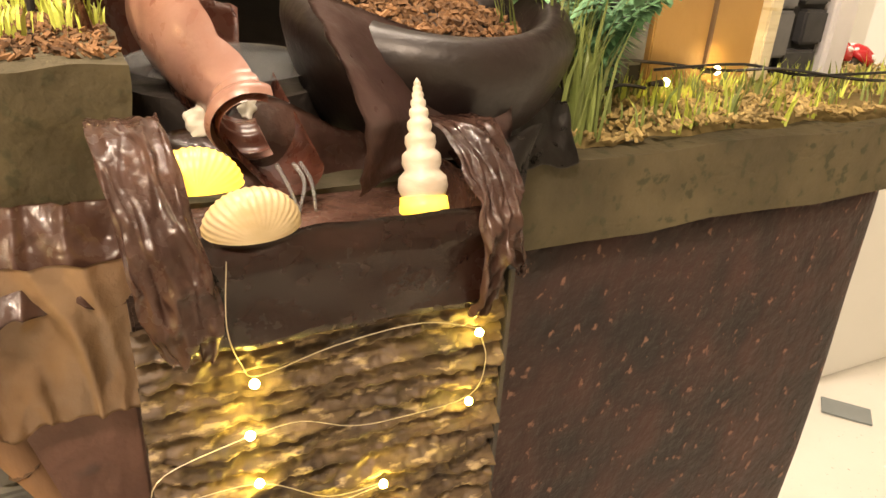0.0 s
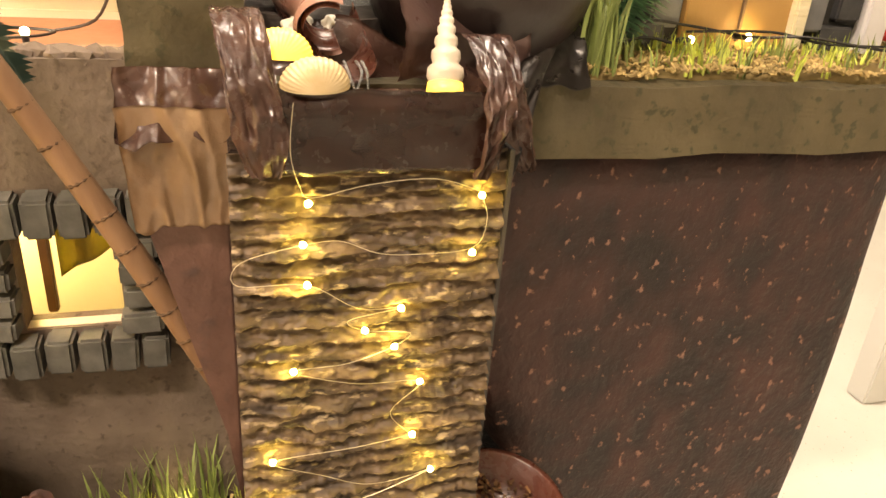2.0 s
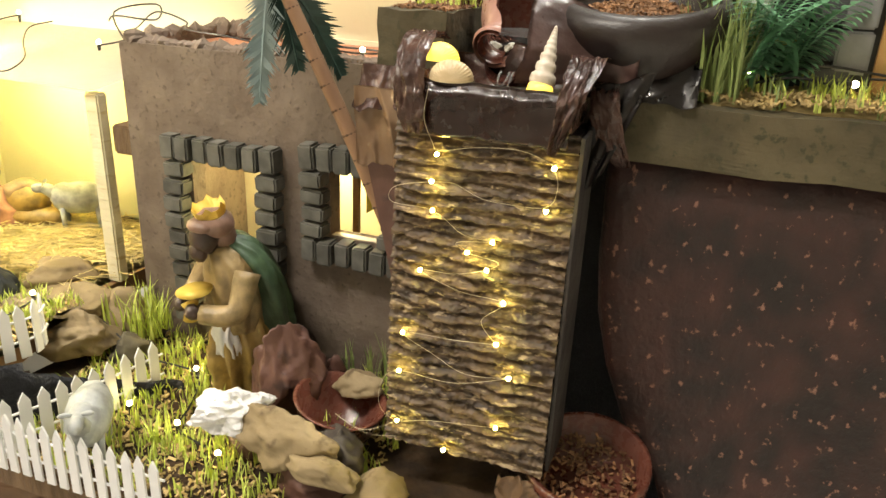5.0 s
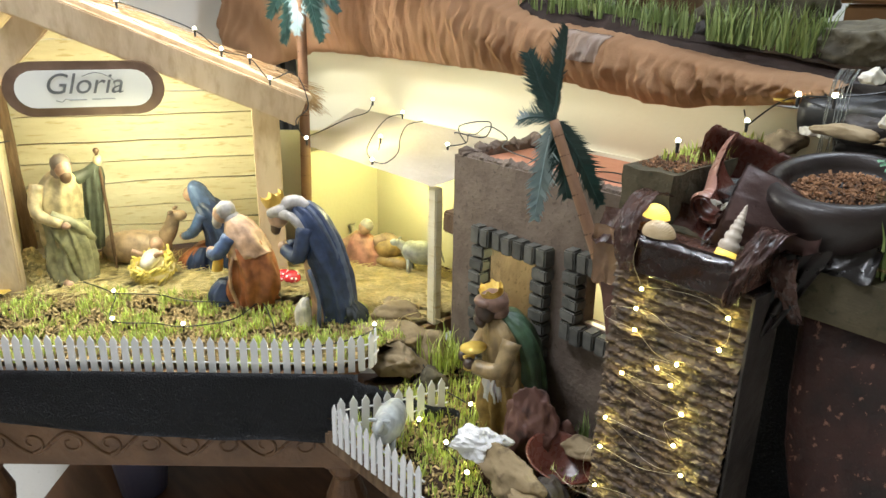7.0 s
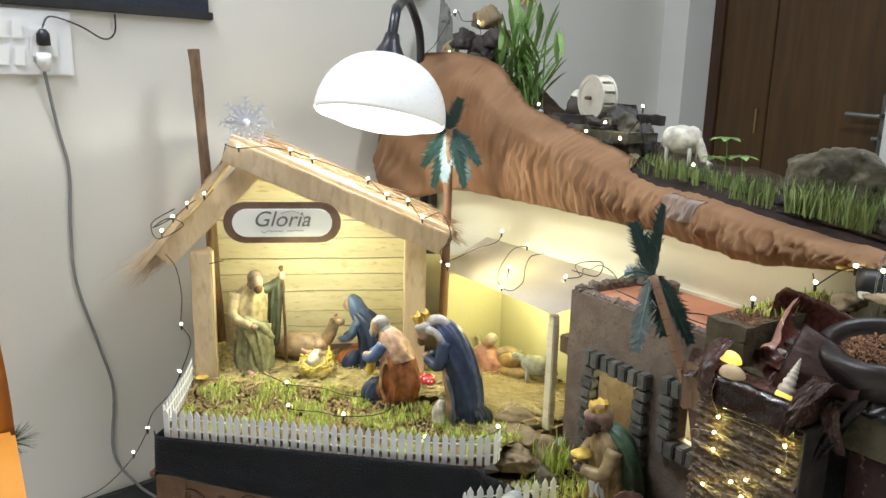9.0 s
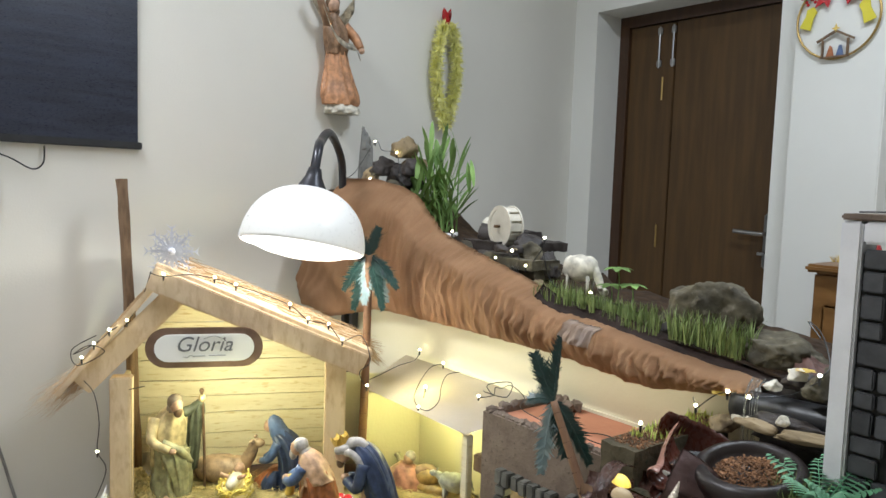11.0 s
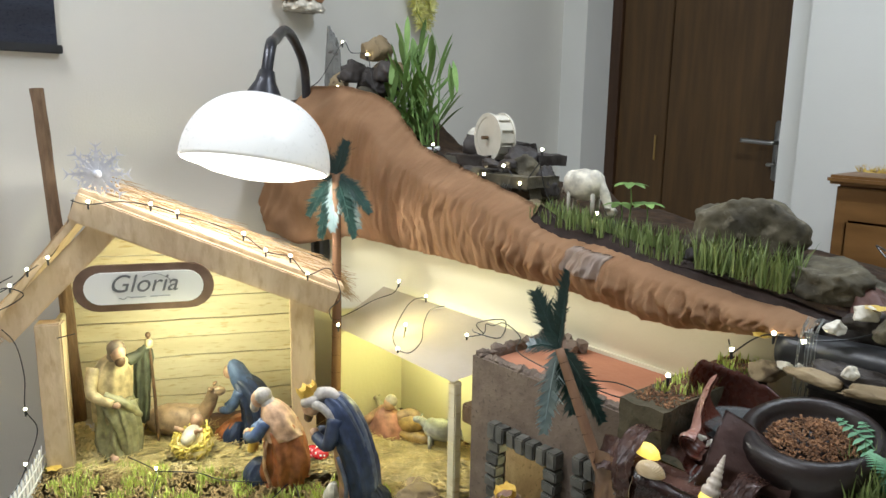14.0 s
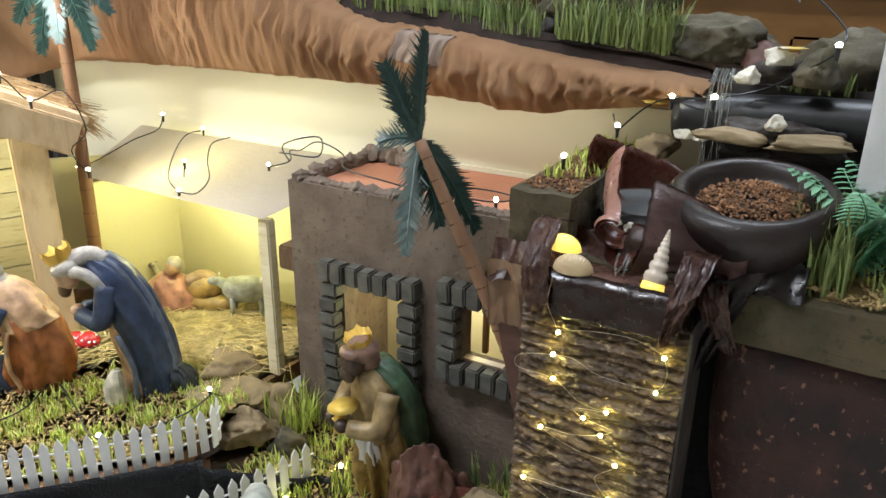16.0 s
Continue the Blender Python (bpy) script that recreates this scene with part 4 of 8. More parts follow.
part("film_fold", drape(0.168, 0.235, 0.757, 0.800, FY + 0.058, FY + 0.085, 13.0, 0.006, waves=1.6), "dark_plastic", trough, "dark plastic film spread under the bowl", True)


def back_film(u, v):
    return (0.018 + 0.155 * u, FY + 0.060 + 0.030 * v + 0.010 * ruffle(u * 4, v * 2), 0.742 + v * (0.040 + 0.022 * ruffle(u * 3.5, 2)))


part("film_fold", sheet(40, 16, back_film, 0.0008), "plastic", trough, "crumpled brown plastic film", True)

part("side_panel", prism([(-0.030, 0.700), (0.016, 0.700), (0.016, 0.470), (0.008, 0.540)], 0.012, pose(0, FY + 0.034, 0), bevel=0.001), "red_rock", trough, "slanted reddish panel beside the ridged face")

# the pots over the trough
PC = Vector((0.178, 0.410, SZ1))
pot = thing("clay_pot", "squat dark clay bowl filled with brown mulch, tipped forward", "pot", PC)
PT = pose(PC.x, PC.y, PC.z + 0.008, 12, 0, 0)
part("bowl", lathe([(0.0, -0.004), (0.052, -0.004), (0.064, 0.018), (0.071, 0.036), (0.0745, 0.050), (0.0745, 0.058), (0.071, 0.064), (0.066, 0.068), (0.060, 0.069), (0.055, 0.066), (0.052, 0.058), (0.049, 0.050), (0.0, 0.050)], 48, PT), "clay_brown", pot, smooth=True)
bm = bmesh.new()
r = random.Random(3)
for _ in range(900):
    a, q = r.uniform(0, 6.28), 0.047 * math.sqrt(r.random())
    box((r.uniform(0.002, 0.006), r.uniform(0.0012, 0.0026), r.uniform(0.001, 0.002)), PT @ pose(q * math.cos(a), q * math.sin(a), 0.051 + 0.006 * (1 - (q / 0.047) ** 2) + r.uniform(0, 0.003), r.uniform(-40, 40), r.uniform(-40, 40), r.uniform(0, 180)), bm=bm)
tagged(part("mulch", bm, "mulch", pot), kind="stuff")
# ---- the cloth-covered bank and its terrain ----
TOP = [(-1.385, 0.98), (-1.33, 1.12), (-1.25, 1.205), (-1.10, 1.205), (-0.95, 1.185), (-0.89, 1.165), (-0.775, 1.075), (-0.62, 1.03), (-0.48, 0.995), (-0.356, 0.952), (-0.228, 0.942), (-0.056, 0.915), (0.041, 0.905), (0.10, 0.898)]
BOT = [(-1.385, 0.81), (-1.2, 0.80), (-1.05, 0.835), (-0.96, 0.856), (-0.68, 0.862), (-0.32, 0.862), (-0.115, 0.845), (0.03, 0.866), (0.10, 0.876)]


def bank_cloth(u, v):
    x = -1.385 + 1.485 * u
    lo, hi = interp(BOT, x), interp(TOP, x)
    z = lo + (hi - lo) * v
    gather = 0.5 + 0.5 * math.tanh((x + 0.95) * 6)                # gathered where it runs narrow
    f = 1.35 * gather * (0.45 + 1.1 * max(0, 0.25 + ruffle(x * 8 + v, v * 1.3, 11))) * (0.0050 * math.sin(x * 120 + 3.0 * ruffle(x * 9, v * 2, 1) + 2 * v) + 0.0036 * math.sin(x * 330 + 4 * ruffle(x * 14, v * 3, 4)) + 0.0018 * math.sin(x * 760 + 3 * ruffle(x * 30, v * 4, 9))) * (0.35 + 0.65 * math.sin(math.pi * min(1, v * 0.9 + 0.08)))
    f += (1 - gather) * (0.026 * ruffle(x * 6 + v * 3, v * 2.5, 2) + 0.014 * abs(ruffle(x * 15 - v * 5, v * 4, 6)))
    f += 0.010 * max(0, ruffle(x * 5 + 2 * v, v * 1.5, 7)) * gather
    bulge = 0.034 * math.sin(math.pi * min(1.0, 0.12 + v * 0.88)) ** 0.8
    y = 0.572 - bulge - f + 0.055 * max(0, v - 0.82) / 0.18
    return (x + 0.006 * ruffle(x * 20, v * 5), y, z + 0.003 * ruffle(x * 30, 3) * (1 - v))


solo("bank_cloth", sheet(520, 30, bank_cloth, 0.0015), "cloth", "rust-orange cloth gathered along the front of the raised bank", "cloth", smooth=True)
bm = sheet(44, 16, lambda u, v: Vector(bank_cloth((1.085 + 0.075 * u) / 1.485, 0.45 + 0.42 * v)) + Vector((0, -0.0016, 0)), 0.0004)
solo("worn_patch", bm, "worn_patch", "pale worn patch on the bank cloth", "patch", smooth=True)
GROUND = [(-1.34, 1.17), (-1.1, 1.13), (-0.99, 1.065), (-0.8, 1.02), (-0.5, 0.985), (-0.45, 0.962), (-0.1, 0.938), (0.05, 0.922), (0.16, 0.900)]


def bank_z(x, y):
    return interp(GROUND, x) + 0.012 * ruffle(x * 9, y * 9, 2) + 0.004 * ruffle(x * 40, y * 40, 2)


def bank_top(u, v):
    y = 0.600 + 0.33 * v
    x = max(-1.36 - 0.17 * (y - 0.6), -1.45) + u * (0.16 + 1.36)
    return (x, y, bank_z(x, y) - (0.02 if v > 0.97 else 0) - (0.006 if v < 0.05 else 0))


bm = sheet(150, 40, bank_top, 0.03)
solo("bank_ground", bm, "soil", "dark earthy top of the raised bank", "bank", smooth=True)


def dark_strip(u, v):
    x = -0.42 + 0.55 * u
    hi = interp(TOP, x)
    return (x, 0.585 + 0.028 * v + 0.004 * ruffle(x * 12, v * 3), hi - 0.012 + 0.026 * v + 0.005 * ruffle(x * 16, v * 2, 3))


solo("dark_film", sheet(60, 8, dark_strip, 0.001), "brown_liner", "dark brown liner cloth along the bank's rim", "plastic film", smooth=True)
solo("bank_board", box((1.47, 0.012, 0.47), (-0.64, 0.625, 0.62)), "cream_board", "cream painted board under the raised bank", "board")
frame_ = thing("bank_trestle", "black metal trestle carrying the raised bank", "trestle", (-0.65, 0.74, 0))
for x, y, h in ((-1.20, 0.60, 0.83), (-1.155, 0.60, 0.83), (-1.30, 0.88, 1.12), (0.0, 0.88, 0.90)):
    part("leg", box((0.02, 0.02, h), (x, y, h / 2), 0.002), "black", frame_)

# ---- dome lamp ----
LC = Vector((-0.832, 0.256, 1.045))
dome = thing("dome_lamp", "lit white glass dome lamp on a black gooseneck", "lamp", (-1.236, 0.602, 1.19))
tilt = pose(LC.x, LC.y, LC.z, -13, -7, 0)
prof = [(0.142 * math.cos(radians(a)) ** 0.88, 0.137 * math.sin(radians(a))) for a in range(0, 90, 5)] + [(0.0, 0.137)]
shade = part("shade", lathe(prof + [(r * 0.965, z - 0.004) for r, z in prof[::-1]], 48, tilt), "frost", dome, "frosted white glass shade", True)
glass = part("diffuser", lathe([(0.138, 0.010), (0.120, -0.006), (0.085, -0.019), (0.045, -0.026), (0.0, -0.028)], 48, tilt), "inner_glow", dome, "glowing frosted lower glass", True)
glass.visible_shadow = False
nk = tilt @ Vector((0, 0, 0.132))
bm = lathe([(0.038, 0.0), (0.032, 0.012), (0.020, 0.034), (0.015, 0.055), (0.0, 0.056)], 20, pose(nk.x, nk.y, nk.z - 0.004, -13, -7, 0))
part("collar", bm, "gun", dome, smooth=True)
n2 = tilt @ Vector((0, 0, 0.174))
part("gooseneck", tube([n2, n2 + Vector((-0.025, 0.025, 0.06)), (-0.985, 0.385, 1.292), (-1.07, 0.455, 1.322), (-1.16, 0.53, 1.305), (-1.215, 0.585, 1.25), (-1.236, 0.602, 1.17)], 0.0115, 10), "gun", dome, smooth=True)


# ---- plants ----
def blade(bm, p, h, lean, ang, w, bend=0.3):
    """One grass blade: a thin bent strip of three joints."""
    d = Vector((math.cos(ang), math.sin(ang), 0))
    s = Vector((-d.y, d.x, 0)) * w
    a, b, c = Vector(p), Vector(p) + d * lean * 0.4 + Vector((0, 0, h * 0.6)), Vector(p) + d * lean + Vector((0, 0, h * (1 - bend * 0.3)))
    v = [bm.verts.new(q) for q in (a - s, a + s, b + s * 0.8, b - s * 0.8, c)]
    bm.faces.new(v[:4])
    bm.faces.new((v[3], v[2], v[4]))


def turf(name, area, n, h, mat, label, seed, lean=0.4, w=0.0011, clump=1):
    """area(r) gives a place on the ground."""
    r = random.Random(seed)
    bm = bmesh.new()
    for _ in range(n // clump):
        p = area(r)
        for _ in range(clump):
            hh = h * r.uniform(0.5, 1.15)
            q = (p[0] + r.gauss(0, 0.003), p[1] + r.gauss(0, 0.003), p[2] - 0.002)
            blade(bm, q, hh, hh * lean * r.uniform(0.1, 1), r.uniform(0, 6.28), w * r.uniform(0.7, 1.3))
    return solo(name, bm, mat, label, "grass", kind="stuff")


def crumbs(name, area, n, size, mat, label, seed, category="moss"):
    r = random.Random(seed)
    bm = bmesh.new()
    for _ in range(n):
        p = area(r)
        L = size * r.uniform(0.4, 1.3)
        box((L, L * 0.35, L * 0.3), pose(p[0], p[1], p[2] + L * 0.15 + r.uniform(0, size * 0.3), r.uniform(-50, 50), r.uniform(-50, 50), r.uniform(0, 180)), bm=bm)
    return solo(name, bm, mat, label, category, kind="stuff")


def tri_area(pts, zf):
    """Random places in a convex outline."""
    pts = [Vector(p) for p in pts]

    def fn(r):
        tris = [(pts[0], pts[i], pts[i + 1]) for i in range(1, len(pts) - 1)]
        ar = [abs((b - a).cross(c - a)) for a, b, c in tris]
        a, b, c = r.choices(tris, ar)[0]
        u, v = r.random(), r.random()
        if u + v > 1:
            u, v = 1 - u, 1 - v
        q = a + (b - a) * u + (c - a) * v
        return (q.x, q.y, zf(q.x, q.y))
    return fn


def strip(x0, x1, y0, y1, zf):
    return lambda r: (lambda x, y: (x, y, zf(x, y)))(r.uniform(x0, x1), r.uniform(y0, y1))


lawn_z = lambda x, y: TZ + 0.004 + 0.004 * ruffle(x * 18, y * 18)
LAWN = [FA + fn_ * 0.012 + fdir * 0.02, FB + fn_ * 0.012 - fdir * 0.02, Vector((-0.405, 0.34)), Vector((-0.56, 0.36)), Vector((-0.92, 0.04)), Vector((-1.02, -0.12))]
bm = bmesh.new()
f = bm.faces.new([bm.verts.new((p.x, p.y, TZ - 0.003)) for p in LAWN])
bmesh.ops.solidify(bm, geom=[f], thickness=0.006)
solo("moss_mat", bm, "moss", "brown moss mat under the model lawn", "moss")
crumbs("moss_crumbs", tri_area(LAWN, lawn_z), 11000, 0.0042, "moss", "loose brown moss over the model lawn", 21)
def patchy(area, scale, bare):
    """The same area, thinned out where slow noise runs low."""
    def fn(r):
        for _ in range(12):
            p = area(r)
            if ruffle(p[0] * scale, p[1] * scale, 6) + r.uniform(-0.15, 0.15) > bare:
                break
        return p
    return fn


turf("model_lawn", patchy(tri_area(LAWN, lawn_z), 17, -0.06), 6000, 0.017, "yellow_grass", "short lime-green sprouting grass on moss", 22, 0.6, 0.0009, 5)
STRAW = [Vector((-1.02, -0.13)), Vector((-0.92, 0.04)), Vector((-0.56, 0.36)), Vector((-0.44, 0.37)), Vector((-0.43, 0.60)), Vector((-0.82, 0.60)), Vector((-0.82, 0.40)), Vector((-1.16, 0.05))]
bm = bmesh.new()
f = bm.faces.new([bm.verts.new((p.x, p.y, TZ - 0.004)) for p in STRAW])
bmesh.ops.solidify(bm, geom=[f], thickness=0.006)
solo("straw_mat", bm, "straw", "flat layer of yellow straw on the stable floor", "straw")


def straw_bed(name, areas, n, seed, label):
    r = random.Random(seed)
    bm = bmesh.new()
    for _ in range(n):
        p = Vector(areas[r.randrange(len(areas))](r))
        a, L = r.uniform(0, 6.28), r.uniform(0.02, 0.06)
        d = Vector((math.cos(a), math.sin(a), r.uniform(-0.06, 0.16))) * L
        w = Vector((-math.sin(a), math.cos(a), 0)) * 0.0007
        p.z += r.uniform(0.001, 0.010)
        bm.faces.new([bm.verts.new(q) for q in (p - w, p + w, p + d + w * 0.6, p + d - w * 0.6)])
        w = Vector((0, 0, 0.0007))
        bm.faces.new([bm.verts.new(q) for q in (p - w, p + w, p + d + w * 0.6, p + d - w * 0.6)])
    return solo(name, bm, "straw", label, "straw", kind="stuff")


flat_t = lambda x, y: TZ
straw_bed("straw", [tri_area([Vector((-1.03, -0.13)), Vector((-0.92, 0.03)), Vector((-0.60, 0.38)), Vector((-0.83, 0.40)), Vector((-1.17, 0.02))], flat_t), tri_area([Vector((-0.56, 0.36)), Vector((-0.45, 0.38)), Vector((-0.44, 0.59)), Vector((-0.80, 0.59)), Vector((-0.80, 0.42))], flat_t)], 3800, 31, "loose yellow straw strewn over the stable floor")
crumbs("hay_heap", lambda r: (lambda a, q: (-1.06 + 0.05 * q * math.cos(a), -0.035 + 0.03 * q * math.sin(a), TZ + 0.055 * (1 - q)))(r.uniform(0, 6.28), math.sqrt(r.random())), 700, 0.016, "straw", "small heap of straw in the stable corner", 33, "straw")

garden_z = lambda x, y: GZ + 0.001 + 0.008 * ruffle(x * 12, y * 12, 1) + 0.006
GARD = [Vector((-0.325, 0.165)), Vector((-0.10, 0.17)), Vector((0.0, 0.28)), Vector((0.02, 0.42)), Vector((-0.39, 0.42)), Vector((-0.38, 0.25))]
bm = sheet(24, 20, lambda u, v: (-0.43 + 0.55 * u, 0.175 + 0.245 * v, garden_z(-0.43 + 0.55 * u, 0.175 + 0.245 * v)), 0.02)
solo("garden_ground", bm, "soil", "dark mossy soil of the lower garden", "ground", kind="structure", smooth=True)
crumbs("garden_moss", tri_area(GARD, garden_z), 2600, 0.006, "moss", "loose brown moss over the lower garden", 23)
turf("garden_grass", tri_area(GARD, garden_z), 2600, 0.026, "yellow_grass", "lime-green sprouting grass in the lower garden", 24, 0.5, 0.001, 5)
turf("tall_grass", strip(-0.10, 0.0, 0.385, 0.415, garden_z), 90, 0.07, "grass", "tall grass blades at the foot of the house wall", 25, 0.4, 0.0012, 3)
turf("tall_grass", strip(-0.40, -0.33, 0.36, 0.415, lambda x, y: GZ + 0.03), 140, 0.06, "yellow_grass", "tall grass tufts beside the house corner", 26, 0.5, 0.0011, 4)
turf("bank_grass", strip(-0.46, -0.12, 0.594, 0.67, bank_z), 900, 0.040, "grass", "fresh green grass along the bank's rim", 27, 0.35, 0.0011, 3)
turf("bank_grass", strip(-0.10, 0.05, 0.592, 0.65, bank_z), 460, 0.062, "grass", "fresh green grass in front of the big rock", 28, 0.45, 0.0012, 3)
turf("bank_grass", strip(-0.70, -0.52, 0.60, 0.66, bank_z), 500, 0.016, "grass", "short green grass on the bank", 29, 0.4, 0.0009, 3)
turf("bank_grass", strip(0.16, 0.26, 0.56, 0.66, lambda x, y: 0.895), 200, 0.035, "grass", "fresh green grass beside the cascade stones", 30, 0.4, 0.001, 3)

slab_z = lambda x, y: SZ1 + 0.002 + 0.006 * ruffle(x * 20, y * 20, 4)
bm = sheet(40, 20, lambda u, v: (0.235 + 0.41 * u, 0.352 + 0.34 * v, SZ1 + (0.006 if 0 < u < 1 and 0 < v < 1 else -0.002) + 0.006 * ruffle(u * 9, v * 8)), 0.004)
solo("slab_moss_mat", bm, "moss", "brown moss mat on the concrete slab", "moss", smooth=True)
crumbs("slab_moss", tri_area([Vector((0.23, 0.350)), Vector((0.65, 0.350)), Vector((0.65, 0.56)), Vector((0.23, 0.56))], lambda x, y: slab_z(x, y) + 0.004), 5200, 0.005, "moss", "rust-brown moss on the concrete slab", 41)
turf("slab_grass", strip(0.225, 0.262, 0.356, 0.41, slab_z), 260, 0.085, "grass", "tall green grass on the slab beside the pot", 42, 0.35, 0.0012, 3)
turf("slab_grass", strip(0.26, 0.64, 0.356, 0.44, slab_z), 480, 0.024, "yellow_grass", "short bright grass in the slab's moss", 43, 0.5, 0.0010, 5)
turf("slab_grass", strip(0.26, 0.64, 0.36, 0.44, slab_z), 300, 0.028, "grass", "short green grass in the slab's moss", 44, 0.5, 0.0010, 4)
crumbs("edging_moss", strip(-0.028, 0.028, 0.36, 0.60, lambda x, y: 0.812), 1400, 0.004, "mulch", "dark brown moss on the edging block", 45)
turf("edging_grass", strip(-0.028, 0.028, 0.40, 0.60, lambda x, y: 0.813), 320, 0.016, "yellow_grass", "short lime-green grass on the edging block", 46, 0.5, 0.0009, 4)


def leaf(bm, p, d, L, w, droop=0.3, cup=0.15, n=5):
    """A pointed leaf with a folded midrib."""
    d = Vector(d).normalized()
    s = d.cross(Vector((0, 0, 1)))
    s = s.normalized() if s.length > 1e-3 else Vector((1, 0, 0))
    up = s.cross(d)
    rows = []
    for i in range(n + 1):
        t = i / n
        c = Vector(p) + d * L * t - Vector((0, 0, 1)) * droop * L * t * t
        ww = w * math.sin(math.pi * min(1, 0.08 + t * 0.92)) ** 0.8
        rows.append((bm.verts.new(c - s * ww + up * ww * cup), bm.verts.new(c), bm.verts.new(c + s * ww + up * ww * cup)))
    for a, b in zip(rows, rows[1:]):
        bm.faces.new((a[0], a[1], b[1], b[0]))
        bm.faces.new((a[1], a[2], b[2], b[1]))


# the leafy stalks behind the bank
lucky = thing("leafy_stalks", "clump of tall green stalks with long leaves", "plant", (-0.99, 0.76, 1.05))
r = random.Random(51)
for k in range(20):
    b = Vector((-0.985 + r.gauss(0, 0.030), 0.77 + r.gauss(0, 0.022), 1.045))
    h = r.uniform(0.13, 0.25)
    t = b + Vector((r.gauss(0, 0.035), r.gauss(0, 0.02), h))
    part("stalk", tube([b, (b + t) / 2 + Vector((r.gauss(0, 0.006), 0, 0)), t], (0.003, 0.0018), 6, steps=3), "leaf", lucky)
    for j in range(6):
        q = b.lerp(t, 0.25 + 0.75 * j / 5)
        a = r.uniform(0, 6.28)
        up = 1.0 if j < 4 else 2.2
        bm = bmesh.new()
        leaf(bm, q, (math.cos(a), math.sin(a), up * r.uniform(0.9, 2.0)), r.uniform(0.08, 0.13), r.uniform(0.0055, 0.008), 0.20)
        part("leaf", bm, "leaf", lucky)
part("pot", lathe([(0, 0), (0.045, 0), (0.055, 0.05), (0.058, 0.05), (0.058, 0.06), (0.05, 0.06), (0.048, 0.045), (0, 0.045)], 24, (-0.985, 0.77, 1.0)), "white", lucky, "plain white pot", True)

# small schefflera on the bank
schef = thing("small_leafy_plant", "small plant with fans of glossy green leaves", "plant", (-0.29, 0.70, 0.95))
for x, y, h in ((-0.290, 0.70, 0.085), (-0.265, 0.715, 0.055), (-0.315, 0.71, 0.045)):
    z0 = bank_z(x, y) - 0.004
    bm = tube([(x, y, z0), (x + 0.004, y, z0 + h * 0.6), (x, y, z0 + h)], 0.0012, 5, steps=3)
    part("stem", bm, "leaf", schef)
    for k in range(7):
        a = 2 * math.pi * k / 7 + x * 50
        bm = bmesh.new()
        leaf(bm, (x, y, z0 + h), (math.cos(a), math.sin(a), 0.25), 0.036, 0.009, 0.35)
        part("leaf", bm, "leaf", schef)


def fern(base, h, n, seed, spread=0.5):
    th = thing("artificial_fern", "bluish-green artificial fern with feathery fronds", "plant", base, group="ferns")
    r = random.Random(seed)
    for k in range(n):
        a = 2 * math.pi * k / n + r.uniform(-0.4, 0.4)
        d = Vector((math.cos(a), math.sin(a), 0))
        L = h * r.uniform(0.8, 1.1)
        pts = [Vector(base) + d * spread * L * t * t + Vector((0, 0, L * (t - 0.28 * t * t))) for t in (0, 0.25, 0.5, 0.75, 1)]
        bm = tube(pts, (0.0012, 0.0005), 5, steps=3)
        line = smooth_line(pts, 5)
        for i, q in enumerate(line[4:]):
            t = i / (len(line) - 4)
            w = 0.026 * math.sin(math.pi * (0.25 + 0.72 * t))
            for s in (-1, 1):
                side = d.cross(Vector((0, 0, 1))) * s + d * 0.35 + Vector((0, 0, 0.1))
                leaf(bm, q, side, w, 0.0032, 0.3, n=3)
        part("frond", bm, "fern", th)
    return th


fern((0.272, 0.400, SZ1), 0.135, 9, 61, 0.5)
fern((0.300, 0.425, SZ1), 0.12, 9, 62, 0.5)


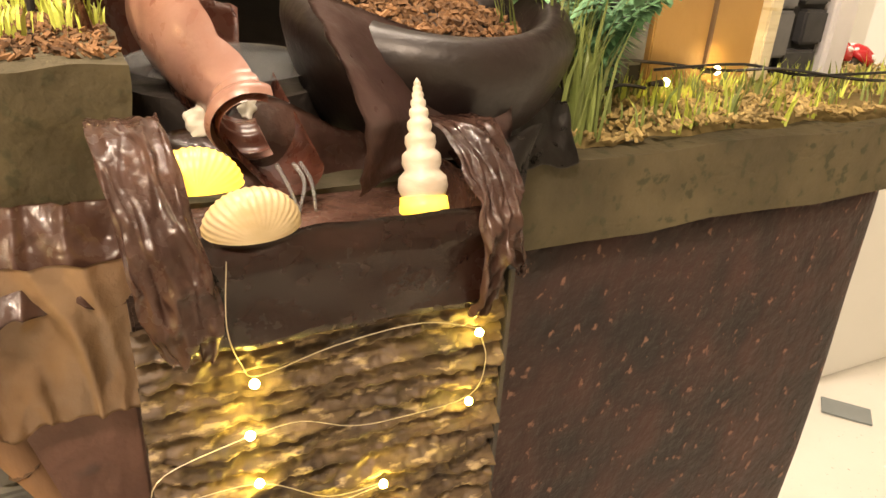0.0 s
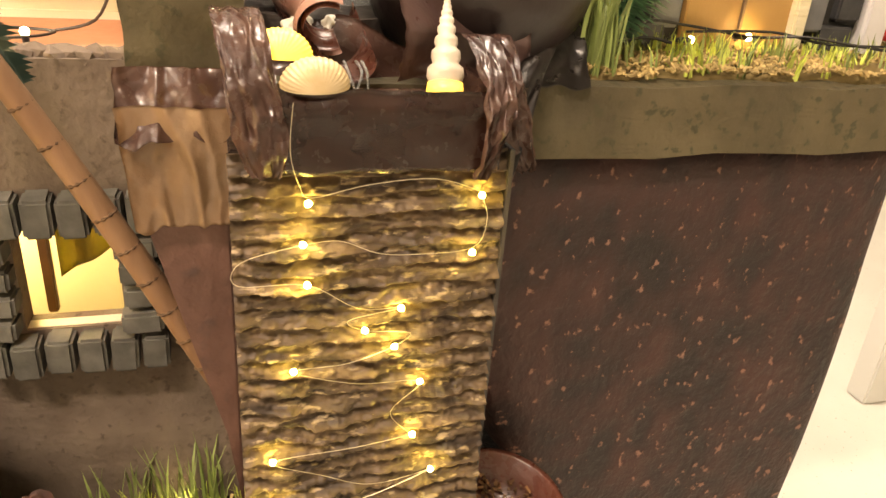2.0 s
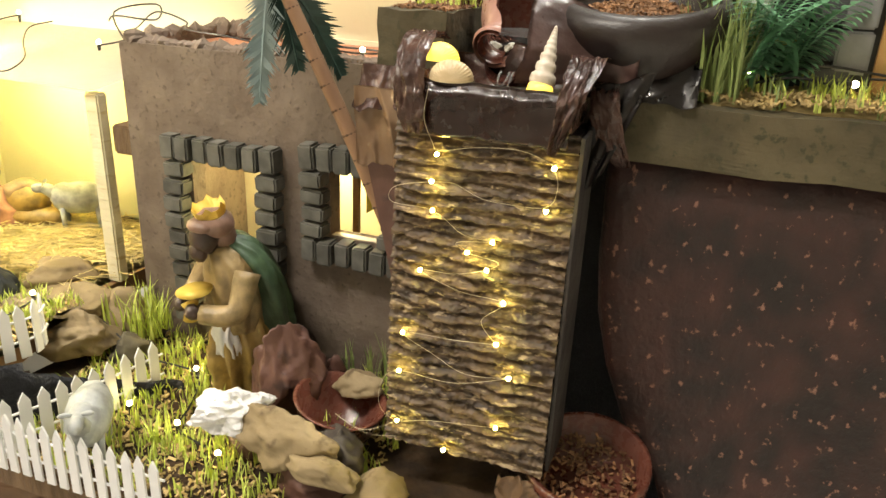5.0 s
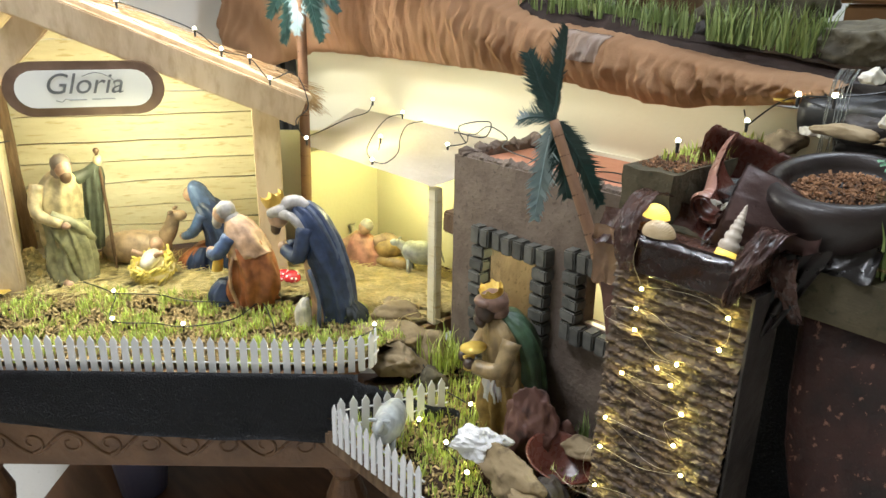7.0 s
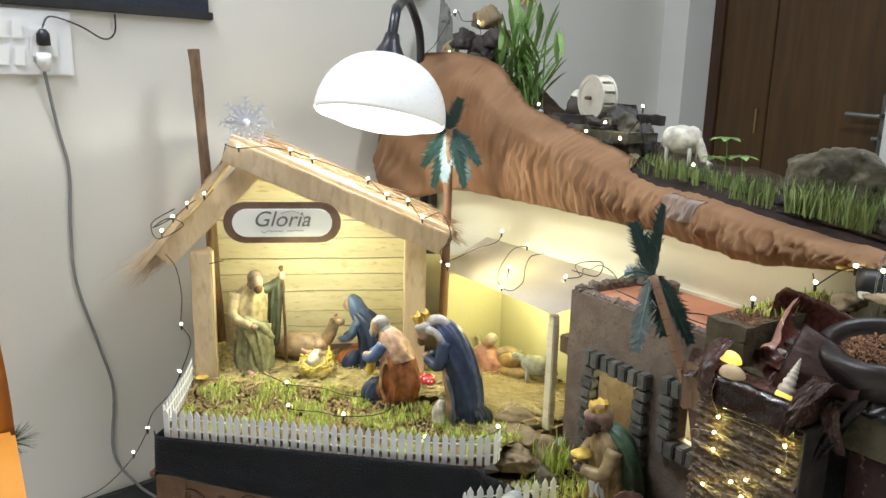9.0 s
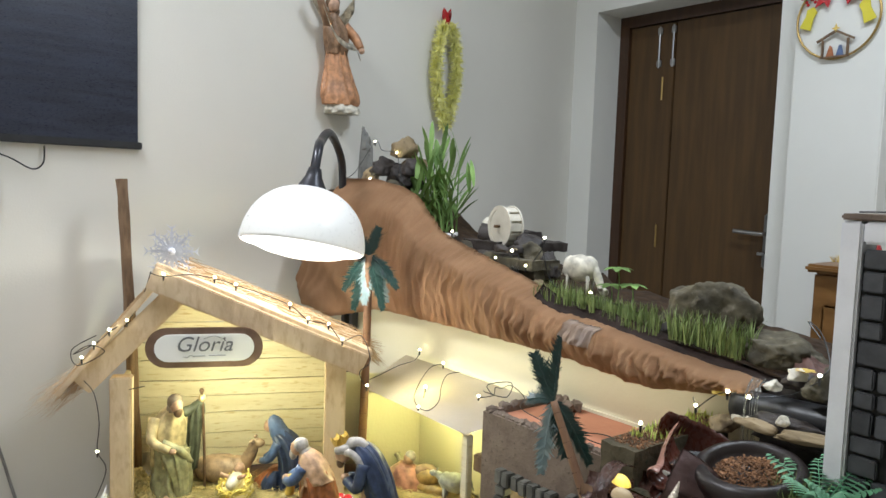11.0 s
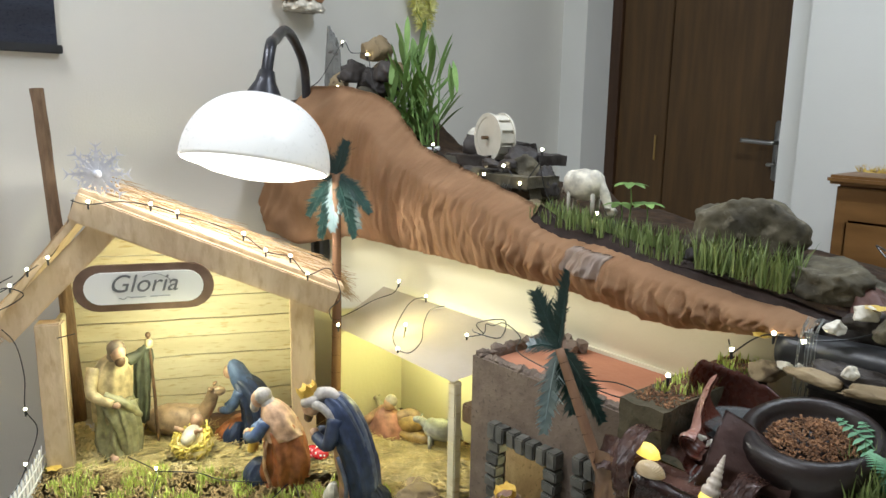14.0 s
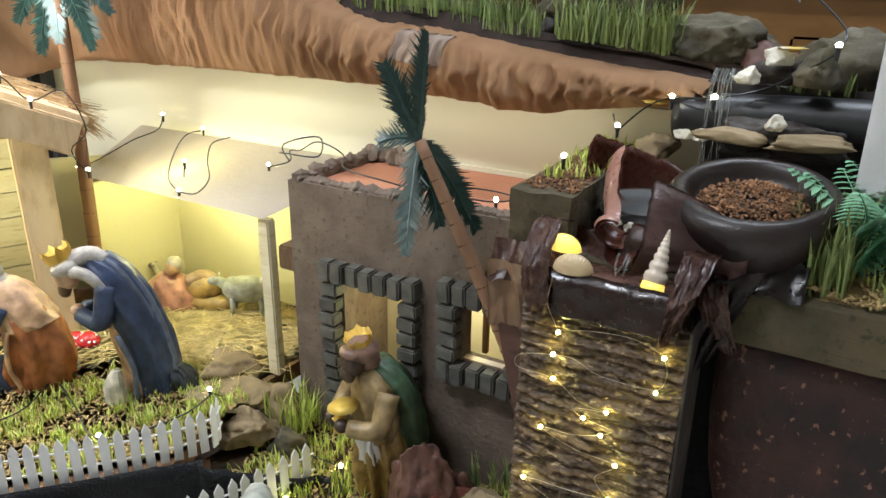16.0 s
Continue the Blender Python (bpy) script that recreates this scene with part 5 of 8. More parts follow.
def palm(name, foot, topp, r0, r1, leaves, label, ring_n, scale=1.0, hang=()):
    th = thing(name, label, "palm tree", foot, group="model palms")
    f, t = Vector(foot), Vector(topp)
    mid = (f + t) / 2 + Vector((0.004, 0, 0))
    trunk = part("trunk", tube([f, mid, t], (r0, r1), 10, steps=8), "palm_trunk", th, "tan trunk ringed with dark scars", True)
    d = (t - f).normalized()
    for k in range(ring_n):
        q = f.lerp(t, (k + 0.7) / (ring_n + 0.5)) + Vector((0.004, 0, 0)) * (1 - abs(2 * (k + 0.7) / (ring_n + 0.5) - 1))
        rr = r0 + (r1 - r0) * (k + 0.7) / (ring_n + 0.5)
        m = Matrix.Translation(q) @ d.to_track_quat("Z", "Y").to_matrix().to_4x4()
        part("ring", lathe([(rr * 0.96, -0.0012), (rr * 1.07, 0.0), (rr * 0.96, 0.0014)], 10, m), "dark_ring", trunk)
    for k, (az, el, L, pale) in enumerate(leaves):
        a, e = radians(az), radians(el)
        dirv = Vector((math.cos(a) * math.cos(e), math.sin(a) * math.cos(e), math.sin(e)))
        rib = [t + dirv * L * q - Vector((0, 0, 1)) * (0.40 * L * q * q if el < 60 else 0.04 * L * q * q) for q in (0, 0.25, 0.5, 0.75, 1)]
        bm = tube(rib, (0.0028, 0.0008), 5, steps=4)
        fr = part("frond", bm, "palm_pale" if pale else "palm_leaf", th, "dark green cut-paper palm frond")
        bm = bmesh.new()
        line = smooth_line(rib, 11)
        side0 = dirv.cross(Vector((0, 0, 1)))
        side0 = Vector((0.62, 0.78, 0)) - dirv * dirv.dot(Vector((0.62, 0.78, 0)))
        side0.normalize()
        one_sided = el > 80
        for i in range(1, len(line) - 1):
            q = i / len(line)
            w = 0.0215 * scale * math.sin(math.pi * (0.20 + 0.76 * q)) ** 0.7
            fw = (line[i + 1] - line[i - 1]).normalized()
            hw = 0.5 * (line[i + 1] - line[i - 1]).length
            for s in (-1, 1):
                ww = w * random.uniform(0.8, 1.25) * (1.35 if random.random() < 0.12 else 1.0) * (0.30 if one_sided and s > 0 else 1.0)
                nrm = fw.cross(side0) * s * 0.30
                out = (side0 * s + fw * 0.85 + nrm * random.uniform(-1, 1)).normalized() * ww
                p = [bm.verts.new(v) for v in (line[i] - fw * hw, line[i] + fw * hw, line[i] + out * 0.62 + fw * hw * 0.62, line[i] + out + fw * hw * 0.4, line[i] + out * 0.62 - fw * hw * 0.42)]
                bm.faces.new(p)
        part("frond_blade", bm, "palm_pale" if pale else "palm_leaf", fr)
    return th


palm("model_palm", (0.024, 0.360, 0.510), (-0.139, 0.352, 0.845), 0.0095, 0.0060, [(34, 86, 0.112, 0), (214, 66, 0.088, 0), (214, -80, 0.090, 1), (40, -46, 0.090, 0), (60, -70, 0.072, 0), (214, 20, 0.045, 0)], "leaning model palm with a ringed tan trunk and dark fronds", 15)
palm("model_palm", (-0.806, 0.410, TZ), (-0.816, 0.427, 1.020), 0.011, 0.009, [(34, 72, 0.075, 0), (214, 60, 0.05, 0), (300, -78, 0.085, 1), (34, -30, 0.085, 0), (214, -42, 0.085, 0), (15, -62, 0.10, 0), (230, -70, 0.10, 0), (60, -60, 0.09, 1)], "upright model palm with a ringed trunk beside the stable", 14)


# ---- picket fences ----
def fence(name, pts, n, h, label):
    th = thing(name, label, "fence", pts[0])
    line = smooth_line(pts, 12) if len(pts) > 2 else [Vector(pts[0]).lerp(Vector(pts[1]), k / 20) for k in range(21)]
    dist = [0.0]
    for a, b in zip(line, line[1:]):
        dist.append(dist[-1] + (b - a).length)

    def at(s):
        i = max(0, min(len(line) - 2, int(np.searchsorted(dist, s)) - 1))
        k = (s - dist[i]) / max(1e-6, dist[i + 1] - dist[i])
        return line[i].lerp(line[i + 1], k), (line[i + 1] - line[i]).normalized()
    w = dist[-1] / n
    ref = None
    for k in range(n):
        p, d = at((k + 0.5) * w)
        a = math.degrees(math.atan2(d.y, d.x))
        m = pose(p.x, p.y, p.z, 0, 0, a)
        if ref is None:
            ow = w * 0.33
            ref = bpy.data.meshes.new("picket")
            b = prism([(-ow, 0), (ow, 0), (ow, h * 0.84), (0, h), (-ow, h * 0.84)], 0.0022, pose(0, -0.0011, 0), bevel=0.0003)
            b.to_mesh(ref)
            b.free()
            ref.materials.append(M["fence"])
        ob = new("picket", ref)
        ob.parent = th
        ob.matrix_basis = Matrix.Translation(-Vector(pts[0])) @ m @ pose(0, 0, random.uniform(-0.0006, 0.0006), 0, random.uniform(-1.5, 1.5), 0)
    for z in (0.3, 0.68):
        part("rail", tube([p + Vector((0, 0, h * z)) + Vector((0, 0.0022, 0)) for p in line[::4] + [line[-1]]], 0.0014, 5, steps=2), "fence", th)
    return th


FZ = TZ - 0.004
front = [tuple(FA + fdir * s - fn_ * 0.001) + (FZ,) for s in (0.0, 0.2, 0.4, 0.52)] + [(-0.376, 0.235, FZ), (-0.386, 0.270, FZ)]
fence("picket_fence", front, 42, 0.060, "white picket fence along the front of the model lawn")
fence("picket_fence", [(-1.02, -0.115, FZ), (-0.93, -0.155, FZ), (-0.785, -0.232, FZ)], 14, 0.060, "short white picket fence at the lawn's end")
fence("picket_fence", [(-0.335, 0.158, GZ + 0.002), (-0.30, 0.235, GZ + 0.004), (-0.277, 0.315, GZ + 0.006)], 10, 0.064, "white picket fence round the lower garden")
fence("picket_fence", [(-0.333, 0.150, GZ + 0.002), (-0.25, 0.150, GZ + 0.002), (-0.14, 0.152, GZ)], 13, 0.064, "white picket fence at the lower garden's front")
# ---- stones ----


def stone(size, at, mat, label, seed, rz=0.0, rx=0.0, ry=0.0, name="stone", sub=4, group=""):
    ob = solo(name, rock_mesh(size, seed, 0.6, sub=sub, m=pose(*at, rx, ry, rz)), mat, label, "stone", group, smooth=True)
    return ob


for a in [
    ((0.19, 0.13, 0.108), (-0.068, 0.69, 0.930), "rock", "large olive-grey rock on the bank", 3, 20),
    ((0.17, 0.12, 0.060), (0.085, 0.665, 0.905), "rock", "broad flat grey rock beside the cascade", 5, -10),
    ((0.05, 0.04, 0.030), (-0.115, 0.635, 0.935), "dark_rock", "small dark stone beside the big rock", 6, 20),
    ((0.075, 0.04, 0.20), (-1.300, 0.72, 1.17), "slate_grey", "upright grey slate at the bank's summit", 8, 10),
    ((0.085, 0.06, 0.065), (-1.095, 0.72, 1.268), "tan_rock", "rusty brown stone on top of the summit pile", 61, 30),
    ((0.09, 0.07, 0.06), (-1.165, 0.70, 1.215), "dark_rock", "dark grey stone in the summit pile", 62, 80),
    ((0.08, 0.06, 0.055), (-1.045, 0.72, 1.215), "dark_rock", "dark stone in the summit pile", 63, 10),
    ((0.06, 0.05, 0.06), (-1.225, 0.70, 1.185), "tan_rock", "reddish stone in the summit pile", 64, 10),
    ((0.09, 0.06, 0.05), (-1.08, 0.68, 1.155), "rock", "olive-grey stone in the summit pile", 65, 50),
    ((0.08, 0.06, 0.05), (-1.03, 0.70, 1.12), "dark_rock", "dark stone under the summit pile", 66, 20),
    ((0.12, 0.09, 0.09), (-1.12, 0.75, 1.17), "dark_rock", "dark stone inside the summit pile", 67, 60),
    ((0.10, 0.08, 0.08), (-1.16, 0.72, 1.14), "rock", "grey-brown stone at the bank's summit", 9, 40),
    ((0.08, 0.06, 0.06), (-1.09, 0.76, 1.215), "tan_rock", "rusty brown stone at the bank's summit", 10, 70),
    ((0.10, 0.07, 0.07), (-1.10, 0.70, 1.115), "dark_rock", "dark stone at the bank's summit", 11, 20),
    ((0.07, 0.05, 0.05), (-1.17, 0.66, 1.15), "tan_rock", "brown stone above the bank cloth", 12, 20),
    ((0.05, 0.04, 0.035), (-0.80, 0.645, 1.02), "rock", "grey stone among the bank's ledges", 13, 30),
    ((0.06, 0.045, 0.035), (-0.485, 0.665, 0.955), "tan_rock", "olive-brown stone under the ledge", 14, 0),
    ((0.05, 0.03, 0.02), (-0.60, 0.655, 1.04), "dark_rock", "dark wet stone on the ledge", 15, 0),
    ((0.04, 0.03, 0.02), (-0.56, 0.665, 1.04), "dark_rock", "dark wet stone on the ledge", 16, 40),
    ((0.05, 0.04, 0.03), (-0.76, 0.76, 1.085), "pebble", "pale stone behind the leafy stalks", 17, 40),
    ((0.085, 0.055, 0.050), (-0.770, 0.690, 1.005), "rock", "olive-grey stone below the leafy stalks", 81, 15),
    ((0.075, 0.055, 0.055), (-0.745, 0.760, 1.045), "dark_rock", "dark stone beside the water wheel", 82, 40),
    ((0.090, 0.060, 0.050), (-0.665, 0.672, 0.990), "dark_rock", "dark stone under the water wheel", 83, 5),
    ((0.070, 0.050, 0.050), (-0.590, 0.735, 1.035), "dark_rock", "dark stone beside the water wheel", 84, 60),
    ((0.075, 0.050, 0.045), (-0.535, 0.700, 1.025), "rock", "olive-brown stone on the ledge", 85, 25),
    ((0.060, 0.050, 0.060), (-0.500, 0.715, 0.990), "dark_rock", "dark stone at the ledge's end", 86, 75),
    ((0.065, 0.045, 0.035), (-0.715, 0.655, 1.000), "tan_rock", "tan stone among the bank's ledges", 87, 10),
    ((0.050, 0.035, 0.030), (-0.820, 0.660, 1.035), "tan_rock", "pale brown stone lit by a bulb", 88, 30),
    ((0.055, 0.045, 0.040), (-0.625, 0.655, 1.000), "rock", "grey stone over the small waterfall", 89, 50),
    # by the waterfall
    ((0.05, 0.04, 0.028), (0.155, 0.575, 0.900), "dark_rock", "dark wet stone at the waterfall's lip", 21, 0),
    ((0.055, 0.045, 0.03), (0.20, 0.58, 0.900), "dark_rock", "dark stone behind the waterfall", 22, 30),
    ((0.05, 0.04, 0.04), (0.205, 0.53, 0.905), "rock", "olive-grey stone by the waterfall", 23, 60),
    ((0.030, 0.022, 0.018), (0.165, 0.545, 0.922), "pebble", "white pebble at the waterfall's lip", 24, 15),
    ((0.028, 0.022, 0.018), (0.140, 0.520, 0.905), "pebble", "white pebble at the waterfall's lip", 25, 50),
    ((0.05, 0.035, 0.028), (0.055, 0.545, 0.815), "tan_rock", "tan stone on the edging by the pool", 26, 10),
    ((0.024, 0.018, 0.014), (0.085, 0.530, 0.842), "pebble", "white pebble beside the pool", 27, 10),
    ((0.022, 0.018, 0.014), (0.103, 0.528, 0.842), "pebble", "white pebble beside the pool", 28, 80),
    ((0.020, 0.016, 0.016), (0.178, 0.482, 0.868), "pebble", "white pebble on the pot's rim", 29, 20),
    ((0.075, 0.030, 0.014), (0.138, 0.482, 0.853), "tan_rock", "flat tan stone along the pot's rim", 30, -10),
    ((0.13, 0.05, 0.040), (0.180, 0.512, 0.835), "dark_rock", "dark flat stone behind the pot", 31, 5),
    ((0.085, 0.030, 0.014), (0.212, 0.480, 0.853), "tan_rock", "flat tan stone along the pot's rim", 32, 25),
    ((0.024, 0.015, 0.014), (0.062, 0.372, 0.776), "pebble", "pale yellow pebble in the spout", 33, 25),
    ((0.016, 0.013, 0.012), (0.080, 0.372, 0.778), "pebble", "pale pebble in the spout", 34, 65),
    # lower garden
    ((0.085, 0.068, 0.122), (-0.118, 0.318, 0.388), "red_rock", "tall red-brown rock in the lower garden", 41, 20),
    ((0.06, 0.05, 0.080), (-0.085, 0.350, 0.388), "red_rock", "red-brown rock in the lower garden", 42, 50),
    ((0.04, 0.035, 0.035), (-0.155, 0.290, 0.388), "red_rock", "small red-brown stone in the lower garden", 43, 0),
    ((0.055, 0.04, 0.022), (-0.045, 0.335, 0.440), "tan_rock", "flat tan stone leaning by the cascade", 44, 15),
    ((0.125, 0.060, 0.056), (-0.072, 0.238, 0.412), "tan_rock", "large tan sandstone before the cascade", 45, -15),
    ((0.05, 0.05, 0.055), (-0.125, 0.262, 0.388), "red_rock", "dark red stone under the sandstone", 46, 0),
    ((0.075, 0.05, 0.04), (-0.045, 0.235, 0.388), "red_rock", "dark red stone under the sandstone", 47, 0),
    ((0.075, 0.035, 0.022), (-0.020, 0.215, 0.425), "tan_rock", "flat tan stone before the cascade", 48, -10),
    ((0.055, 0.045, 0.035), (-0.020, 0.250, 0.415), "dark_rock", "dark green-grey stone before the cascade", 49, -10),
    ((0.065, 0.045, 0.04), (0.025, 0.225, 0.395), "tan_rock", "tan stone before the cascade", 50, 30),
    ((0.105, 0.06, 0.055), (-0.405, 0.318, 0.408), "tan_rock", "flat olive-tan stone by the fence end", 51, 20),
    ((0.080, 0.065, 0.060), (-0.395, 0.385, 0.405), "tan_rock", "tan stone between lawn and house", 52, 60),
    ((0.090, 0.055, 0.030), (-0.485, 0.385, 0.452), "tan_rock", "flat tan stone at the lean-to's foot", 53, 60),
    ((0.14, 0.085, 0.030), (-0.455, 0.345, 0.436), "tan_rock", "broad flat tan stone at the lawn's end", 55, 50),
    ((0.10, 0.07, 0.040), (-0.520, 0.420, 0.432), "tan_rock", "flat tan stone under the lean-to post", 56, 20),
    ((0.06, 0.04, 0.04), (-0.345, 0.345, 0.392), "rock", "grey stone by the fence end", 54, 10),
]:
    stone(a[0], a[1], a[2], a[3], a[4], a[5], sub=5 if max(a[0]) > 0.09 else 4)
solo("rock_ledge", rough_slab(0.095, 0.50, 0.582, 0.70, SZ1 + 0.001, 0.898, 21, 0.006), "dark_rock", "dark rock mass behind the water pipe", "rock")
for a in [
    ((0.115, 0.080, 0.065), (0.225, 0.605, 0.893), "rock", "olive-brown rock above the water pipe", 91, 20),
    ((0.150, 0.080, 0.055), (0.335, 0.610, 0.893), "red_rock", "dark brown rock above the water pipe", 92, -8),
    ((0.080, 0.060, 0.050), (0.150, 0.635, 0.893), "red_rock", "dark brown rock beside the waterfall", 93, 35),
    ((0.110, 0.070, 0.055), (0.430, 0.620, 0.893), "rock", "olive-grey rock above the water pipe", 94, 10),
]:
    stone(a[0], a[1], a[2], a[3], a[4], a[5])
# slate ledges of the water mill
rnd = random.Random(77)
for k, (x, y, z, w) in enumerate(((-0.60, 0.70, 0.985, 0.22), (-0.56, 0.685, 1.008, 0.16), (-0.66, 0.72, 1.012, 0.14), (-0.72, 0.74, 1.035, 0.13), (-0.62, 0.80, 1.04, 0.12), (-0.70, 0.80, 1.06, 0.10))):
    bm = rough_slab(x - w / 2, x + w / 2, y - 0.045, y + 0.045, z, z + 0.022, k, 0.004)
    solo("slate_ledge", bm, "rock" if k < 2 else "dark_rock", "rough slate ledge under the water wheel", "stone", group="slate ledges")
solo("white_foam_stone", rock_mesh((0.085, 0.055, 0.034), 71, 0.9, 5, m=pose(-0.132, 0.240, 0.436, 0, 0, 25)), "white_foam", "lump of white plaster on the garden stones", "plaster")

# ---- cascade: broken pot, spout, pipe, water ----
SH = Vector((0.082, 0.438, SZ1))
shard = thing("broken_pot", "broken terracotta pot forming the upper pool", "pot", SH)
bm = bmesh.new()
n = 40
b = bmesh.new()
rows = []
for j in range(9):
    v = j / 8
    row = []
    for k in range(n + 1):
        a = radians(72 + 138 * k / n)
        hi = 0.096 - 0.03 * abs(k / n - 0.72) * 2 + 0.005 * ruffle(k * 0.6, 3)
        if k > n * 0.88:
            hi *= 1 - (k / n - 0.88) * 3.0
        z = hi * v
        rr = 0.050 + 0.018 * math.sin(v * 1.9)
        row.append(b.verts.new((SH.x + rr * math.cos(a), SH.y + rr * math.sin(a), SH.z + z)))
    rows.append(row)
for p, q in zip(rows, rows[1:]):
    for k in range(n):
        b.faces.new((p[k], p[k + 1], q[k + 1], q[k]))
bmesh.ops.solidify(b, geom=b.faces[:], thickness=0.006)
part("pot_wall", merge(bm, b), "terracotta", shard, "curved broken terracotta wall", True)
part("water_surface", lathe([(0.0, 0.036), (0.050, 0.036)], 32, SH), "water", shard)
part("pool_floor", lathe([(0.0, 0.028), (0.052, 0.028), (0.052, 0.0), (0, 0)], 32, SH), "dark_rock", shard)
# the tall shard that leans over the trough and the spout under it


VA, VB = Vector((0.073, 0.338, 0.787)), Vector((0.082, 0.470, 0.836))     # the lying half vase: mouth and broken end
VPROF = [(0.0, 0.0165), (0.025, 0.0185), (0.05, 0.0175), (0.07, 0.0150), (0.10, 0.0160), (0.12, 0.0145), (0.20, 0.0190), (0.35, 0.0290), (0.55, 0.0385), (0.78, 0.0455), (1.0, 0.0480)]
vax = (VB - VA).normalized()
vright = vax.cross(Vector((0, 0, 1))).normalized()
vup = vright.cross(vax)


def vase_wall(inset, nu=44, nv=48):
    def fn(u, v):
        v *= 0.66
        r = interp(VPROF, v) - inset
        lo, hi = interp([(0, 62), (0.12, 80), (0.25, 112), (0.6, 122), (1, 128)], v), interp([(0, 300), (0.2, 290), (1, 268)], v)
        a = radians(lo + (hi - lo) * u + 4 * ruffle(v * 9, 3) * (1 - u))
        return VA + (VB - VA) * v + vright * r * math.cos(a) + vup * r * math.sin(a)
    return sheet(nu, nv, fn)


part("vase_wall", vase_wall(0.0), "clay_pink", shard, "worn pink outside of the lying half vase", True)
part("vase_inside", vase_wall(0.0035), "terracotta", shard, "dark red inside of the half vase", True)


def bowl_skirt(u, v):
    edge = Vector((interp([(0, 0.103), (0.35, 0.109), (0.6, 0.106), (1, 0.100)], v), interp([(0, 0.298), (0.35, 0.304), (0.6, 0.322), (1, 0.358)], v), interp([(0, 0.768), (0.35, 0.793), (0.6, 0.812), (1, 0.838)], v)))
    far = Vector((0.190, 0.330 + 0.004 * v, 0.764 + 0.044 * v))
    p = edge.lerp(far, u)
    p.y += 0.018 * math.sin(math.pi * u) * (1 - 0.3 * v) + 0.003 * ruffle(u * 5, v * 4, 2)
    p.x += 0.002 * ruffle(v * 14, u * 3) * (1 - u)
    return p


part("bowl_skirt", sheet(30, 30, bowl_skirt, 0.002), "skirt_clay", shard, "torn pinkish brown edge hanging from the bowl", True)


def spout(u, v):
    a = radians(180 + 180 * u)
    w = 0.024 * (1 - 0.45 * v)
    return (0.073 + 0.012 * v + w * math.cos(a), 0.400 - 0.075 * v, 0.795 - 0.022 * v + 0.9 * w * math.sin(a))


part("spout", sheet(18, 14, spout, 0.004), "terracotta", shard, "terracotta spout over the trough", True)
solo("black_pipe", tube([(0.07, 0.550, 0.862), (0.20, 0.550, 0.868), (0.42, 0.554, 0.872)], 0.025, 20), "black", "black water pipe behind the cascade", "pipe", smooth=True)
fall = thing("waterfall", "thin clear waterfall from the bank into the pool", "water", (0.118, 0.500, 0.84))
r = random.Random(81)
for k in range(9):
    x = 0.110 + 0.0024 * k + r.uniform(-0.002, 0.002)
    y = 0.505 + r.uniform(-0.006, 0.006)
    part("water_strand", tube([(x, y + 0.016, 0.918), (x + r.uniform(-0.002, 0.002), y, 0.905), (x + r.uniform(-0.003, 0.003), y - 0.006, 0.87), (x + r.uniform(-0.005, 0.004), y - 0.008, 0.826)], (0.0008, 0.0005), 6), "water", fall, smooth=True)
fall2 = thing("small_waterfall", "thin clear water running off the slate ledge", "water", (-0.54, 0.63, 0.96))
for k in range(5):
    x = -0.545 + 0.006 * k
    part("water_strand", tube([(x, 0.65, 1.02), (x + 0.002, 0.637, 1.01), (x + r.uniform(-0.003, 0.003), 0.633, 0.965)], (0.0012, 0.0008), 5), "water", fall2, smooth=True)
fall3 = thing("spout_water", "clear water splashing from the spout into the trough", "water", (0.085, 0.325, 0.75))
for k in range(3):
    x = 0.082 + 0.005 * k + 0.002 * (k % 2)
    part("water_strand", tube([(x, 0.338, 0.770), (x + 0.001, 0.326, 0.766), (x + r.uniform(-0.004, 0.004), 0.318, 0.756)], (0.0012, 0.0006), 5), "water", fall3, smooth=True)

# red pot and white dish at the foot of the cascade
RP = Vector((0.194, 0.322, 0.366))
redpot = thing("red_clay_pot", "red-brown clay pot of mulch at the cascade's foot", "pot", RP)
part("bowl", lathe([(0, 0), (0.035, 0), (0.052, 0.07), (0.056, 0.075), (0.056, 0.085), (0.051, 0.085), (0.047, 0.06), (0, 0.06)], 36, pose(RP.x, RP.y, RP.z, 12, 0, 0)), "terracotta", redpot, smooth=True)
bm = bmesh.new()
r = random.Random(8)
for _ in range(300):
    a, q = r.uniform(0, 6.28), 0.044 * math.sqrt(r.random())
    box((r.uniform(0.002, 0.007), 0.002, 0.0015), pose(RP.x, RP.y, RP.z, 12, 0, 0) @ pose(q * math.cos(a), q * math.sin(a), 0.062 + r.uniform(0, 0.008), r.uniform(-40, 40), r.uniform(-40, 40), r.uniform(0, 180)), bm=bm)
part("mulch", bm, "mulch", redpot)
solo("pot_stand", box((0.10, 0.10, 0.358), (0.194, 0.300, 0.179), 0.005), "dark_floor", "dark box under the red clay pot", "stand")
solo("terracotta_bowl", lathe([(0, 0), (0.03, 0), (0.045, 0.05), (0.047, 0.052), (0.043, 0.052), (0.028, 0.008), (0, 0.008)], 30, pose(-0.055, 0.30, GZ + 0.012, 0, 10, 0)), "terracotta", "small terracotta bowl among the garden stones", "bowl", smooth=True)
solo("clear_film", drape(0.125, 0.165, 0.405, 0.44, 0.262, 0.270, 3.3, 0.008), "film", "tan plastic film at the cascade's foot", "plastic film", smooth=True)

